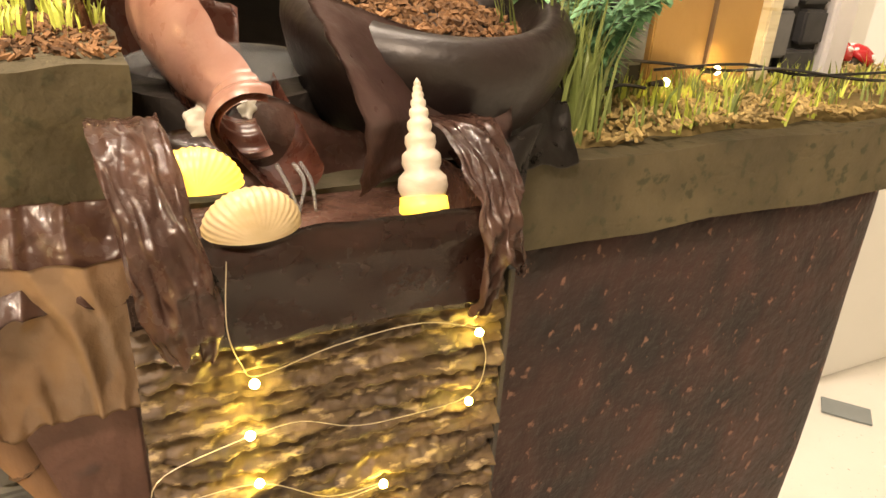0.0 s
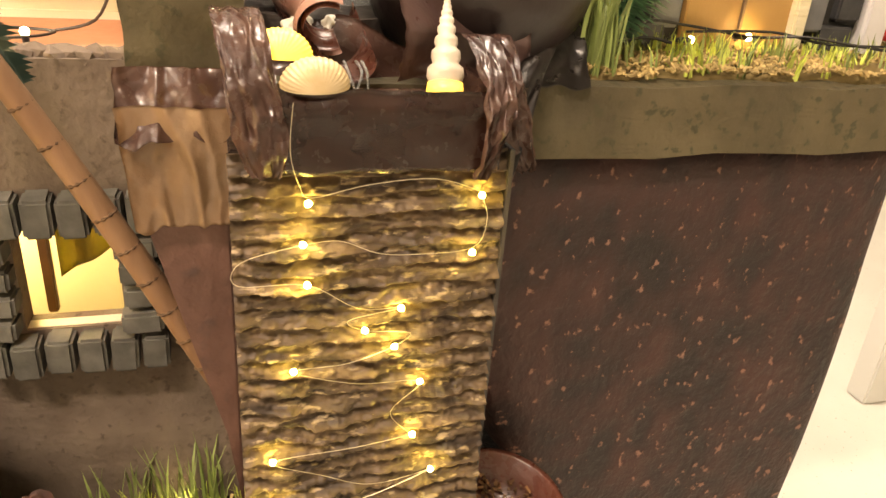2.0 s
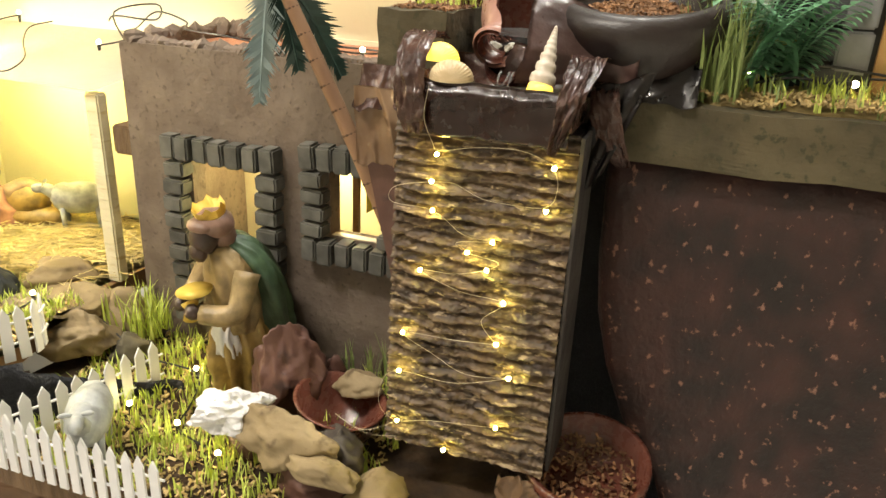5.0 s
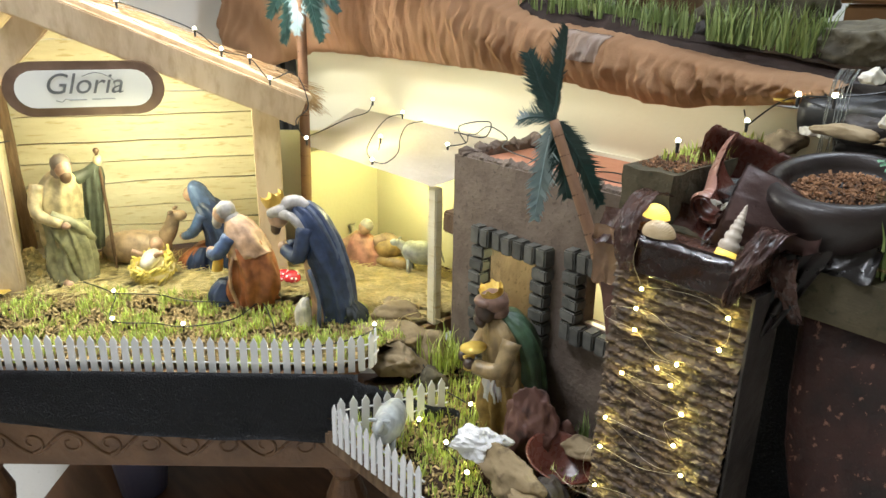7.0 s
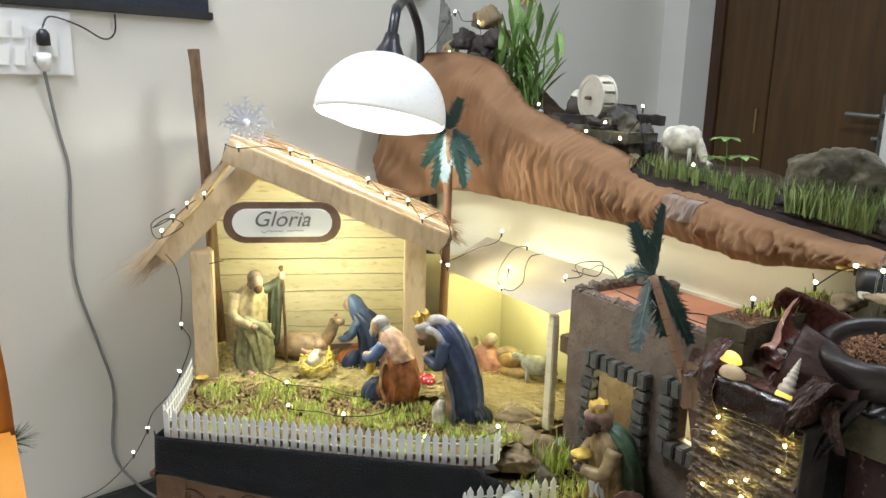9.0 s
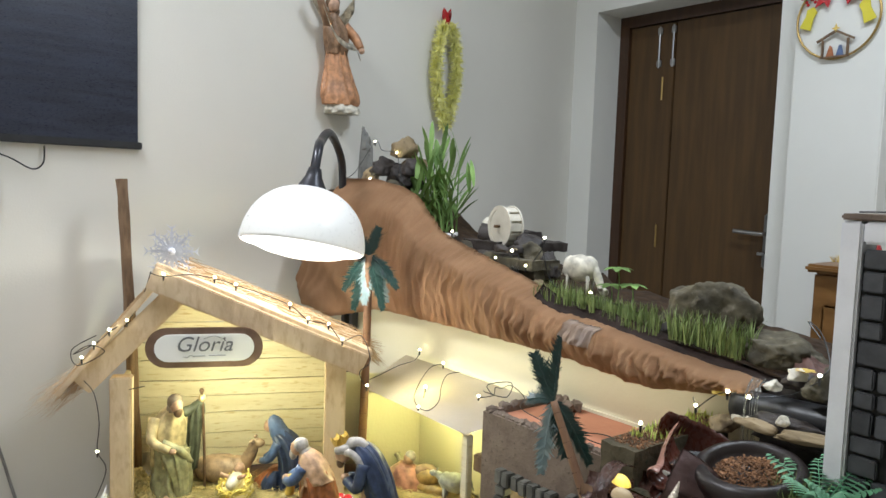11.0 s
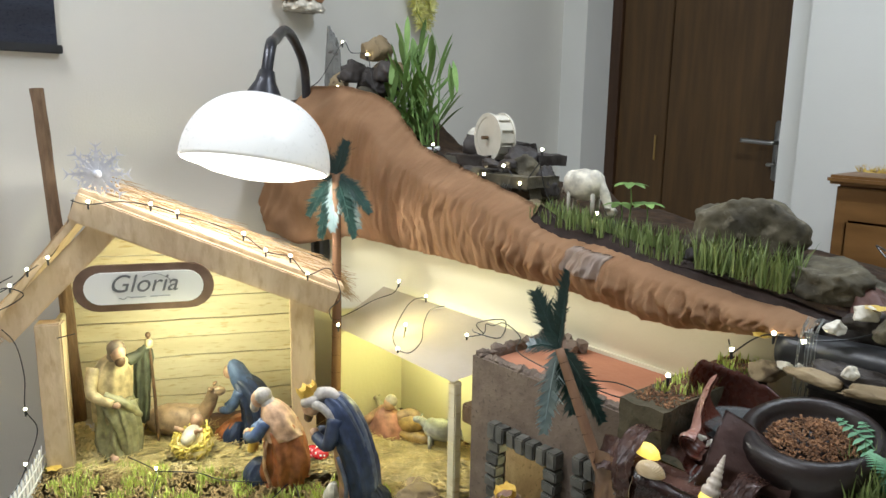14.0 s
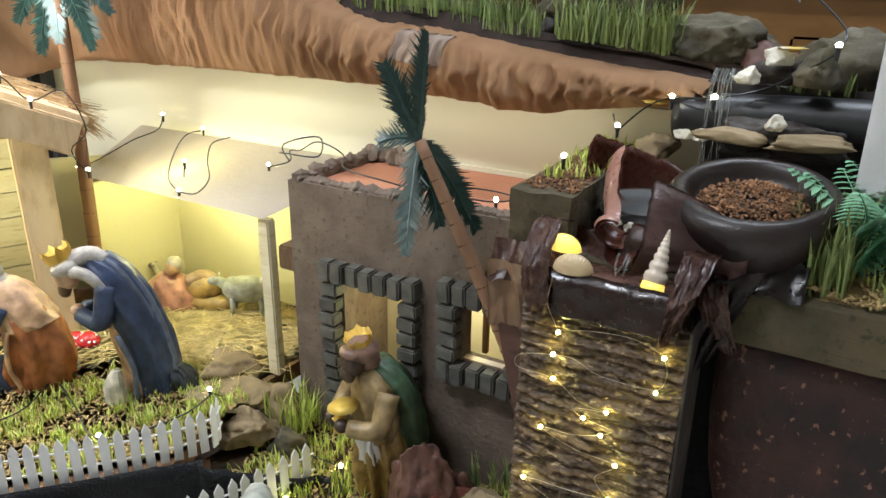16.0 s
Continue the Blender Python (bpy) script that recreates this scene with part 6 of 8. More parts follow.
# ---- shells ----
def fan_shell(name, m, size, mat, label):
    bm = bmesh.new()
    n, k = 72, 14
    rows = []
    for j in range(k + 1):
        b = math.pi * j / k
        row = []
        for i in range(n + 1):
            a = math.pi * i / n
            rib = 1 + 0.020 * math.sin(i * 1.57)
            row.append(bm.verts.new((math.sin(b) * math.cos(a) * rib, -0.62 * math.cos(b), math.sin(b) * math.sin(a) * rib * 0.85 - 0.12)))
        rows.append(row)
    for p, q in zip(rows, rows[1:]):
        for i in range(n):
            bm.faces.new((p[i], q[i], q[i + 1], p[i + 1]))
    bmesh.ops.remove_doubles(bm, verts=bm.verts, dist=1e-4)
    bmesh.ops.scale(bm, verts=bm.verts, vec=(size, size, size))
    bmesh.ops.transform(bm, matrix=m, verts=bm.verts)
    return solo(name, bm, mat, label, "shell", smooth=True)


fan_shell("scallop_shell", pose(0.044, FY + 0.018, 0.782, 0, 0, -8), 0.0160, "shell_glow_paint", "scallop shell with a bulb's yellow glow put into its material")
fan_shell("scallop_shell", pose(0.059, FY + 0.002, 0.771, 8, 0, 6), 0.0172, "shell", "cream ribbed scallop shell on the trough's edge")
sp = thing("spiral_shell", "white tapering spiral shell standing in the trough", "shell", (0.126, FY + 0.008, 0.762))
bm = bmesh.new()
prof = []
for k in range(9):
    z0 = 0.0115 + 0.0445 * (1 - 0.80 ** k) / (1 - 0.80 ** 9)
    z1 = 0.0115 + 0.0445 * (1 - 0.80 ** (k + 1)) / (1 - 0.80 ** 9)
    rr = 0.0098 * (1 - (z0 - 0.0115) / 0.050)
    prof += [(rr * 0.86, z0), (rr, z0 + (z1 - z0) * 0.35), (rr * 0.95, z0 + (z1 - z0) * 0.75)]
prof.append((0.0, 0.0575))
tm = pose(0.1255, FY + 0.004, 0.759, -24, 5, 0)
part("spire", lathe(prof, 28, tm), "spiral", sp, smooth=True)
part("lit_base", lathe([(0.0, 0.0), (0.005, 0.001), (0.0098, 0.006), (0.0092, 0.0115), (0.0, 0.0116)], 24, tm), "shell_glow_paint", sp, "base with a bulb's yellow glow put into its material", True)

# ---- castle facade on the slab ----
CX0, CX1, CY, CZ0, CZ1 = 0.254, 0.562, 0.447, SZ1 + 0.002, 1.165
castle = thing("castle_facade", "model house front of dark painted stones with white edging", "model house", ((CX0 + CX1) / 2, CY, CZ0))
part("backing", box((CX1 - CX0 - 0.05, 0.02, CZ1 - CZ0 - 0.04), ((CX0 + CX1) / 2, CY + 0.012, (CZ0 + CZ1) / 2 - 0.018)), "mortar", castle)
part("edging", box((0.026, 0.05, CZ1 - CZ0), (CX0 + 0.013, CY + 0.016, (CZ0 + CZ1) / 2), 0.003), "white_foam", castle, "rough white edging")
part("edging", box((0.026, 0.05, CZ1 - CZ0), (CX1 - 0.013, CY + 0.016, (CZ0 + CZ1) / 2), 0.003), "white_foam", castle, "rough white edging")
part("edging", box((CX1 - CX0 - 0.054, 0.05, 0.028), ((CX0 + CX1) / 2, CY + 0.016, CZ1 - 0.014), 0.003), "white_foam", castle, "rough white edging")
part("roof_board", box((CX1 - CX0, 0.10, 0.008), ((CX0 + CX1) / 2, CY + 0.04, CZ1 + 0.005), 0.002), "render", castle)
wc, dc = (0.378, 1.064), (0.414, 0.885)      # round window, arched door: centres
r = random.Random(91)
z = CZ0 + 0.002
row = 0
while z < CZ1 - 0.035:
    h = r.uniform(0.024, 0.034)
    h = min(h, CZ1 - 0.030 - z)
    x = CX0 + 0.028
    while x < CX1 - 0.032:
        w = min(r.uniform(0.024, 0.046), CX1 - 0.028 - x)
        cx, cz = x + w / 2, z + h / 2
        clear = math.hypot(cx - wc[0], cz - wc[1]) > 0.062 and not (abs(cx - dc[0]) < 0.078 and cz < dc[1]) and math.hypot(cx - dc[0], cz - dc[1]) > 0.092
        if clear and w > 0.012:
            part("stone_tile", box((w - 0.004, 0.010, h - 0.004), pose(cx, CY - 0.002 + r.uniform(-0.0015, 0.0015), cz, r.uniform(-1, 1), r.uniform(-1, 1), r.uniform(-1, 1)), 0.002), "stone_tile", castle)
        x += w
    z += h
    row += 1


def voussoirs(c, r0, r1, a0, a1, n):
    for k in range(n):
        b0, b1 = a0 + (a1 - a0) * (k + 0.06) / n, a0 + (a1 - a0) * (k + 0.94) / n
        pts = [(c[0] + rr * math.cos(radians(a)), c[1] + rr * math.sin(radians(a))) for rr, a in ((r0, b0), (r1, b0), (r1, (b0 + b1) / 2), (r1, b1), (r0, b1), (r0, (b0 + b1) / 2))]
        part("arch_stone", prism(pts, 0.012, pose(0, CY - 0.008, 0), bevel=0.0015), "light_tile", castle, "lighter grey arch stone")


voussoirs(wc, 0.030, 0.052, 0, 360, 9)
part("window_pane", lathe([(0, 0), (0.029, 0), (0.029, 0.004), (0, 0.004)], 24, pose(wc[0], CY - 0.001, wc[1], 90)), "card_door", castle)
voussoirs(dc, 0.054, 0.082, 0, 180, 8)
for s in (-1, 1):
    for k in range(3):
        part("jamb_stone", box((0.026, 0.012, 0.034), (dc[0] + s * 0.068, CY - 0.002, dc[1] - 0.018 - 0.0355 * k), 0.002), "light_tile", castle)
outl = [(0.05 * math.cos(radians(a)), 0.05 * math.sin(radians(a))) for a in range(0, 181, 15)] + [(-0.05, -(dc[1] - CZ0)), (0.05, -(dc[1] - CZ0))]
cdoor = part("door", prism(outl, 0.008, pose(dc[0], CY - 0.006, dc[1]), bevel=0.001), "card_door", castle, "tan arched double door")
part("door_joint", box((0.002, 0.003, 0.15), (dc[0], CY - 0.0075, dc[1] - 0.04)), "bark", cdoor)
part("door_post", box((0.012, 0.012, dc[1] - CZ0), (dc[0] + 0.052, CY - 0.008, (dc[1] + CZ0) / 2), 0.001), "pale_board", castle)

bm_cap = [(0.0, 0.020), (0.008, 0.018), (0.013, 0.012), (0.014, 0.008), (0.012, 0.007), (0.0, 0.008)]


def mushroom(at, s, rx=0, ry=0):
    th = thing("toy_mushroom", "small red toy mushroom with white spots", "mushroom", at, group="toy mushrooms")
    m = pose(*at, rx, ry, 0) @ Matrix.Diagonal((s, s, s, 1))
    part("cap", lathe(bm_cap, 20, m), "red", th, "glossy red cap", True)
    part("stem", lathe([(0, 0), (0.004, 0), (0.0034, 0.009), (0, 0.009)], 10, m), "white", th, smooth=True)
    for k in range(7):
        a, e = k * 2.4, 0.5 + 0.1 * (k % 4)
        part("spot", ball(0.0024, m @ pose(0.0125 * math.cos(a) * math.cos(e), 0.0125 * math.sin(a) * math.cos(e), 0.006 + 0.014 * math.sin(e)), sub=1), "white", th)


mushroom((0.582, 0.468, SZ1 + 0.008), 1.15, 10, 8)
mushroom((0.604, 0.462, SZ1 + 0.006), 1.0, 15, 25)
mushroom((-0.745, 0.318, TZ + 0.006), 1.0)
mushroom((-0.725, 0.325, TZ + 0.004), 1.2, 5, 12)
mushroom((-0.735, 0.306, TZ + 0.002), 0.8, 0, -15)

# ---- water wheel, sheep ----
WHL = pose(-0.670, 0.735, 1.046, 0, 0, -10)
wheel = thing("water_wheel", "cream model water wheel on the slate ledge", "water wheel", (-0.670, 0.745, 1.03))
wm = WHL @ pose(0, 0, 0.050, 90) @ Matrix.Diagonal((1.18, 1.18, 1.1, 1))
part("rim", lathe([(0.036, -0.018), (0.044, -0.018), (0.044, -0.014), (0.036, -0.014), (0.036, -0.018)], 32, wm), "pebble", wheel)
part("rim", lathe([(0.036, 0.014), (0.044, 0.014), (0.044, 0.018), (0.036, 0.018), (0.036, 0.014)], 32, wm), "pebble", wheel)
part("disc", lathe([(0, -0.0165), (0.037, -0.0165), (0.037, 0.0165), (0, 0.0165)], 24, wm), "pebble", wheel, "cream side disc")
for k in range(12):
    part("paddle", box((0.003, 0.03, 0.016), wm @ pose(0, 0, 0, 0, 0, k * 30) @ pose(0.040, 0, 0, 90, 0, 0), 0.0005), "pebble", wheel)
part("axle", tube([wm @ Vector((0, 0, -0.03)), wm @ Vector((0, 0, 0.03))], 0.004, 8), "bark", wheel)


# one mesh a figure, in several colours
def figure(name, label, category, pieces, m, group=""):
    bm = bmesh.new()
    mats, idx = [], []
    for b, mat in pieces:
        if mat not in mats:
            mats.append(mat)
        idx += [mats.index(mat)] * len(b.faces)
        merge(bm, b)
    bmesh.ops.transform(bm, matrix=m, verts=bm.verts)
    me = bpy.data.meshes.new(name)
    for v in bm.verts:
        q = v.co * 75
        v.co += Vector((noise.noise(q), noise.noise(q + Vector((9, 0, 0))), 0.4 * noise.noise(q + Vector((0, 9, 0))))) * 0.0016
    for f in bm.faces:
        f.smooth = True
    bm.faces.ensure_lookup_table()
    for f, k in zip(bm.faces, idx):
        f.material_index = k
    bm.to_mesh(me)
    bm.free()
    for mat in mats:
        me.materials.append(M[mat])
    return tagged(new(name, me), label, category, group)


def loft(rings, seg=20, fold=0.0, seed=0, folds=7):
    """A closed body through rings (x, y, z, rx, ry), with hanging folds."""
    seg = max(seg, 48)
    b = bmesh.new()
    rows = []
    fine = []
    for i in range(len(rings) - 1):
        for k in range(4):
            t = k / 4
            t2 = t * t * (3 - 2 * t) * 0.5 + t * 0.5
            fine.append([rings[i][j] + (rings[i + 1][j] - rings[i][j]) * t2 for j in range(5)])
    fine.append(list(rings[-1]))
    for i, (x, y, z, rx, ry) in enumerate(fine):
        v = i / (len(fine) - 1)
        row = []
        for k in range(seg):
            a = 2 * math.pi * k / seg
            lean = 1.2 * math.sin(v * 2.5 + seed)
            f = 1 + fold * (1 - 0.75 * v) * (0.65 * math.sin(a * folds + seed + lean + 2.0 * ruffle(v * 3, seed, k * 0.02)) + 0.55 * abs(math.sin(a * 3.5 + 2.4 * v + seed * 2)) - 0.2)
            row.append(b.verts.new((x + rx * f * math.cos(a), y + ry * f * math.sin(a), z)))
        rows.append(row)
    for p, q in zip(rows, rows[1:]):
        for k in range(seg):
            b.faces.new((p[k], p[(k + 1) % seg], q[(k + 1) % seg], q[k]))
    b.faces.new(rows[0][::-1])
    b.faces.new(rows[-1])
    return b


def limb(pts, r0, r1, seg=8):
    return tube(pts, (r0, r1), seg, steps=4)


def orb(x, y, z, r, sx=1.0, sy=1.0, sz=1.0):
    return ball(1.0, pose(x, y, z) @ Matrix.Diagonal((r * sx, r * sy, r * sz, 1)), sub=2)


def crown(x, y, z, r, h, rx=0, ry=0):
    b = bmesh.new()
    n = 24
    lo = [b.verts.new((r * math.cos(2 * math.pi * k / n), r * math.sin(2 * math.pi * k / n), 0)) for k in range(n)]
    hi = [b.verts.new((r * 1.12 * math.cos(2 * math.pi * k / n), r * 1.12 * math.sin(2 * math.pi * k / n), h * (0.95 if k % 4 == 0 else 0.62))) for k in range(n)]
    for k in range(n):
        b.faces.new((lo[k], lo[(k + 1) % n], hi[(k + 1) % n], hi[k]))
    bmesh.ops.solidify(b, geom=b.faces[:], thickness=0.0015)
    bmesh.ops.transform(b, matrix=pose(x, y, z, rx, ry, 0), verts=b.verts)
    return b


def C(name, a, rough=0.45):
    M[name] = material(name, tuple(v * 0.6 for v in a), tuple(min(0.8, v * 1.2) for v in a), rough, 55, bump=0.4, fine=220)



C("robe_olive", (0.30, 0.29, 0.17))
C("crib_yellow", (0.70, 0.54, 0.12))
C("robe_dark", (0.085, 0.095, 0.065))
C("robe_tan", (0.27, 0.19, 0.09))
C("robe_cream", (0.52, 0.42, 0.24))
C("robe_green", (0.055, 0.10, 0.055))
C("robe_navy", (0.030, 0.048, 0.105))
C("slate_trim_sheen", (0.10, 0.12, 0.17))
C("robe_black", (0.016, 0.020, 0.024))
C("robe_blue", (0.075, 0.12, 0.24))
C("robe_rust", (0.36, 0.125, 0.045))
C("robe_peach", (0.52, 0.33, 0.20))
C("robe_pink", (0.46, 0.23, 0.17))
C("robe_gold", (0.36, 0.24, 0.08))
C("skin", (0.52, 0.33, 0.22))
C("dark_skin", (0.055, 0.032, 0.024))
C("hair_grey", (0.42, 0.39, 0.36))
C("hair_rust", (0.20, 0.115, 0.085))
C("hair_ash", (0.24, 0.19, 0.14))
C("hair_brown", (0.13, 0.075, 0.04))
C("cow_brown", (0.36, 0.25, 0.16))
C("fur_cream", (0.58, 0.50, 0.36))
C("fur_white", (0.66, 0.62, 0.52))
C("fur_grey", (0.36, 0.38, 0.38))

def robe(rings, fold=0.1, seed=0, folds=8, seg=60, sub=5):
    """A draped body through rings (x, y, z, rx, ry, pitch): smooth along the spine, with uneven hanging folds."""
    full = [tuple(q) + (0,) * (6 - len(q)) for q in rings]
    fine = []
    for i in range(len(full) - 1):
        p0, p1, p2, p3 = full[max(i - 1, 0)], full[i], full[i + 1], full[min(i + 2, len(full) - 1)]
        for k in range(sub):
            t = k / sub
            fine.append([0.5 * (2 * p1[j] + (p2[j] - p0[j]) * t + (2 * p0[j] - 5 * p1[j] + 4 * p2[j] - p3[j]) * t * t + (3 * p1[j] - p0[j] - 3 * p2[j] + p3[j]) * t ** 3) for j in range(6)])
    fine.append(list(full[-1]))
    b = bmesh.new()
    rows = []
    for i, (x, y, z, rx, ry, pitch) in enumerate(fine):
        v = i / (len(fine) - 1)
        c, sn = math.cos(radians(pitch)), math.sin(radians(pitch))
        row = []
        for k in range(seg):
            a = 2 * math.pi * k / seg
            pleat = 1.5 * ruffle(3.4 * math.cos(a) + seed, 3.4 * math.sin(a), v * 1.1) + 0.55 * (1 - 2 * abs(math.sin(a * folds / 2 + 1.8 * v + seed + 1.5 * ruffle(v * 2, seed))))
            f = 1 + 1.6 * fold * (1 - 0.55 * v) * pleat
            lx = rx * f * math.cos(a)
            row.append(b.verts.new((x + lx * c, y + ry * f * math.sin(a), z - lx * sn)))
        rows.append(row)
    for p, q in zip(rows, rows[1:]):
        for k in range(seg):
            b.faces.new((p[k], p[(k + 1) % seg], q[(k + 1) % seg], q[k]))
    b.faces.new(rows[0][::-1])
    b.faces.new(rows[-1])
    return b


figure("joseph_figurine", "painted standing figurine in olive and cream robes with a staff", "figurine", [
    (robe([(0.002, 0, 0, 0.044, 0.038), (0, 0, 0.045, 0.039, 0.037), (-0.002, 0, 0.095, 0.036, 0.037), (-0.004, 0, 0.130, 0.030, 0.035)], 0.16, 1), "robe_olive"),
    (robe([(-0.008, -0.002, 0.075, 0.034, 0.036, 4), (-0.004, 0, 0.125, 0.033, 0.040, 8), (0.002, 0, 0.170, 0.031, 0.041, 16), (0.012, 0, 0.200, 0.020, 0.026, 28), (0.022, 0, 0.214, 0.009, 0.011, 34)], 0.08, 3), "robe_cream"),
    (robe([(0.032, -0.004, 0.118, 0.013, 0.030, 20), (0.036, 0.004, 0.085, 0.014, 0.028, 8), (0.032, 0.012, 0.045, 0.013, 0.024), (0.030, 0.016, 0.004, 0.012, 0.020)], 0.2, 4), "robe_olive"),
    (limb([(0.026, -0.030, 0.135), (0.044, 0.004, 0.116), (0.034, 0.034, 0.080)], 0.012, 0.008), "robe_olive"),
    (robe([(-0.002, 0.050, 0.050, 0.013, 0.015), (0.000, 0.052, 0.105, 0.018, 0.019), (0.004, 0.055, 0.160, 0.019, 0.021), (0.010, 0.060, 0.200, 0.014, 0.017), (0.014, 0.062, 0.214, 0.006, 0.008)], 0.24, 2), "robe_dark"),
    (limb([(0.004, 0.030, 0.190), (0.012, 0.055, 0.200), (0.020, 0.066, 0.216)], 0.014, 0.008), "robe_dark"),
    (orb(0.036, 0, 0.220, 0.0165, 0.95, 0.88, 1.12), "skin"), (orb(0.028, 0, 0.228, 0.0185, 1.0, 0.98, 0.98), "hair_ash"), (orb(0.021, 0, 0.212, 0.0150, 0.9, 1.1, 1.1), "hair_ash"), (orb(0.044, 0, 0.207, 0.0105, 0.85, 0.95, 1.25), "hair_brown"),
    (limb([(0.004, -0.036, 0.190), (0.020, -0.050, 0.145), (0.044, -0.020, 0.122)], 0.014, 0.0085), "robe_cream"), (orb(0.047, -0.015, 0.120, 0.0085, 1.2, 1, 0.8), "skin"),
    (orb(0.022, 0.068, 0.222, 0.009, 1, 1, 1.2), "robe_cream"), (limb([(0.026, 0.074, 0.0), (0.025, 0.072, 0.12), (0.022, 0.068, 0.236)], 0.0034, 0.0032, 6), "hair_brown"), (orb(0.022, 0.068, 0.240, 0.006), "hair_brown"),
    (limb([(0.030, -0.020, 0.006), (0.050, -0.022, 0.004)], 0.009, 0.006), "skin"),
], pose(-1.008, 0.018, TZ + 0.002, 0, 0, 6), "nativity figurines")
figure("mary_figurine", "painted kneeling figurine in a blue hooded cloak", "figurine", [
    (robe([(-0.016, 0, 0, 0.040, 0.036), (-0.024, 0, 0.038, 0.036, 0.036, 2), (-0.020, 0, 0.078, 0.031, 0.035, 10), (-0.006, 0, 0.112, 0.027, 0.033, 26), (0.012, 0, 0.134, 0.016, 0.022, 44)], 0.16, 4), "robe_navy"),
    (robe([(-0.004, 0, 0.094, 0.022, 0.026, 22), (0.004, 0, 0.122, 0.023, 0.024, 28), (0.018, 0, 0.148, 0.020, 0.020, 40), (0.030, 0, 0.163, 0.012, 0.013, 55), (0.034, 0, 0.167, 0.002, 0.002, 60)], 0.06, 1), "robe_blue"),
    (orb(0.035, 0, 0.145, 0.0135, 0.95, 0.85, 1.15), "skin"),
    (limb([(0.004, 0.027, 0.112), (0.022, 0.032, 0.078), (0.048, 0.010, 0.062)], 0.0125, 0.008), "robe_blue"), (limb([(0.004, -0.027, 0.112), (0.022, -0.032, 0.078), (0.048, -0.010, 0.062)], 0.0125, 0.008), "robe_blue"),
    (orb(0.053, 0, 0.058, 0.009, 1.2, 0.9, 0.9), "skin"),
    (robe([(0.034, 0, 0.0, 0.032, 0.032), (0.028, 0, 0.022, 0.030, 0.030, 8), (0.014, 0, 0.046, 0.020, 0.024, 12)], 0.14, 2), "robe_rust"),
    (robe([(0.026, 0.02, 0.0, 0.026, 0.020), (0.020, 0.02, 0.022, 0.022, 0.018), (0.010, 0.016, 0.044, 0.012, 0.012)], 0.14, 6), "robe_navy"),
], pose(-0.912, 0.256, TZ + 0.002, 0, 0, 226), "nativity figurines")
figure("kneeling_king_figurine", "painted kneeling king in a rust cloak and peach cape", "figurine", [
    (robe([(-0.016, 0, 0, 0.046, 0.040), (-0.022, 0, 0.030, 0.046, 0.042), (-0.020, 0, 0.070, 0.041, 0.042, 4), (-0.010, 0, 0.112, 0.032, 0.036, 12)], 0.17, 5), "robe_rust"),
    (robe([(-0.016, 0, 0.092, 0.039, 0.041, 8), (-0.012, 0, 0.104, 0.036, 0.040, 10), (-0.004, 0, 0.124, 0.031, 0.036, 18), (0.008, 0, 0.146, 0.020, 0.024, 28), (0.015, 0, 0.155, 0.010, 0.012, 30)], 0.06, 1), "robe_peach"),
    (orb(0.030, 0, 0.160, 0.0160, 0.95, 0.88, 1.12), "skin"), (orb(0.022, 0, 0.166, 0.0180, 1.0, 0.97, 0.98), "hair_grey"), (orb(0.012, 0, 0.152, 0.0150, 0.9, 1.1, 1.0), "hair_grey"), (orb(0.039, 0, 0.146, 0.0105, 0.85, 0.9, 1.4), "hair_grey"),
    (limb([(0.008, 0.030, 0.128), (0.028, 0.036, 0.100), (0.050, 0.014, 0.090)], 0.0135, 0.009), "robe_blue"), (limb([(0.008, -0.030, 0.128), (0.028, -0.036, 0.100), (0.050, -0.014, 0.090)], 0.0135, 0.009), "robe_blue"),
    (orb(0.054, 0, 0.090, 0.0095), "skin"), (limb([(0.040, 0.0, 0.098), (0.044, 0.0, 0.070), (0.046, 0.0, 0.055)], 0.008, 0.010), "gold"),
    (robe([(0.034, 0.012, 0.0, 0.026, 0.024), (0.036, 0.012, 0.020, 0.024, 0.022), (0.026, 0.010, 0.042, 0.016, 0.016)], 0.1, 3), "robe_navy"), (limb([(0.000, 0.036, 0.004), (0.010, 0.040, 0.050), (0.004, 0.036, 0.095)], 0.004, 0.003), "robe_peach"),
], pose(-0.706, 0.218, TZ + 0.004, 0, 0, 224), "nativity figurines")
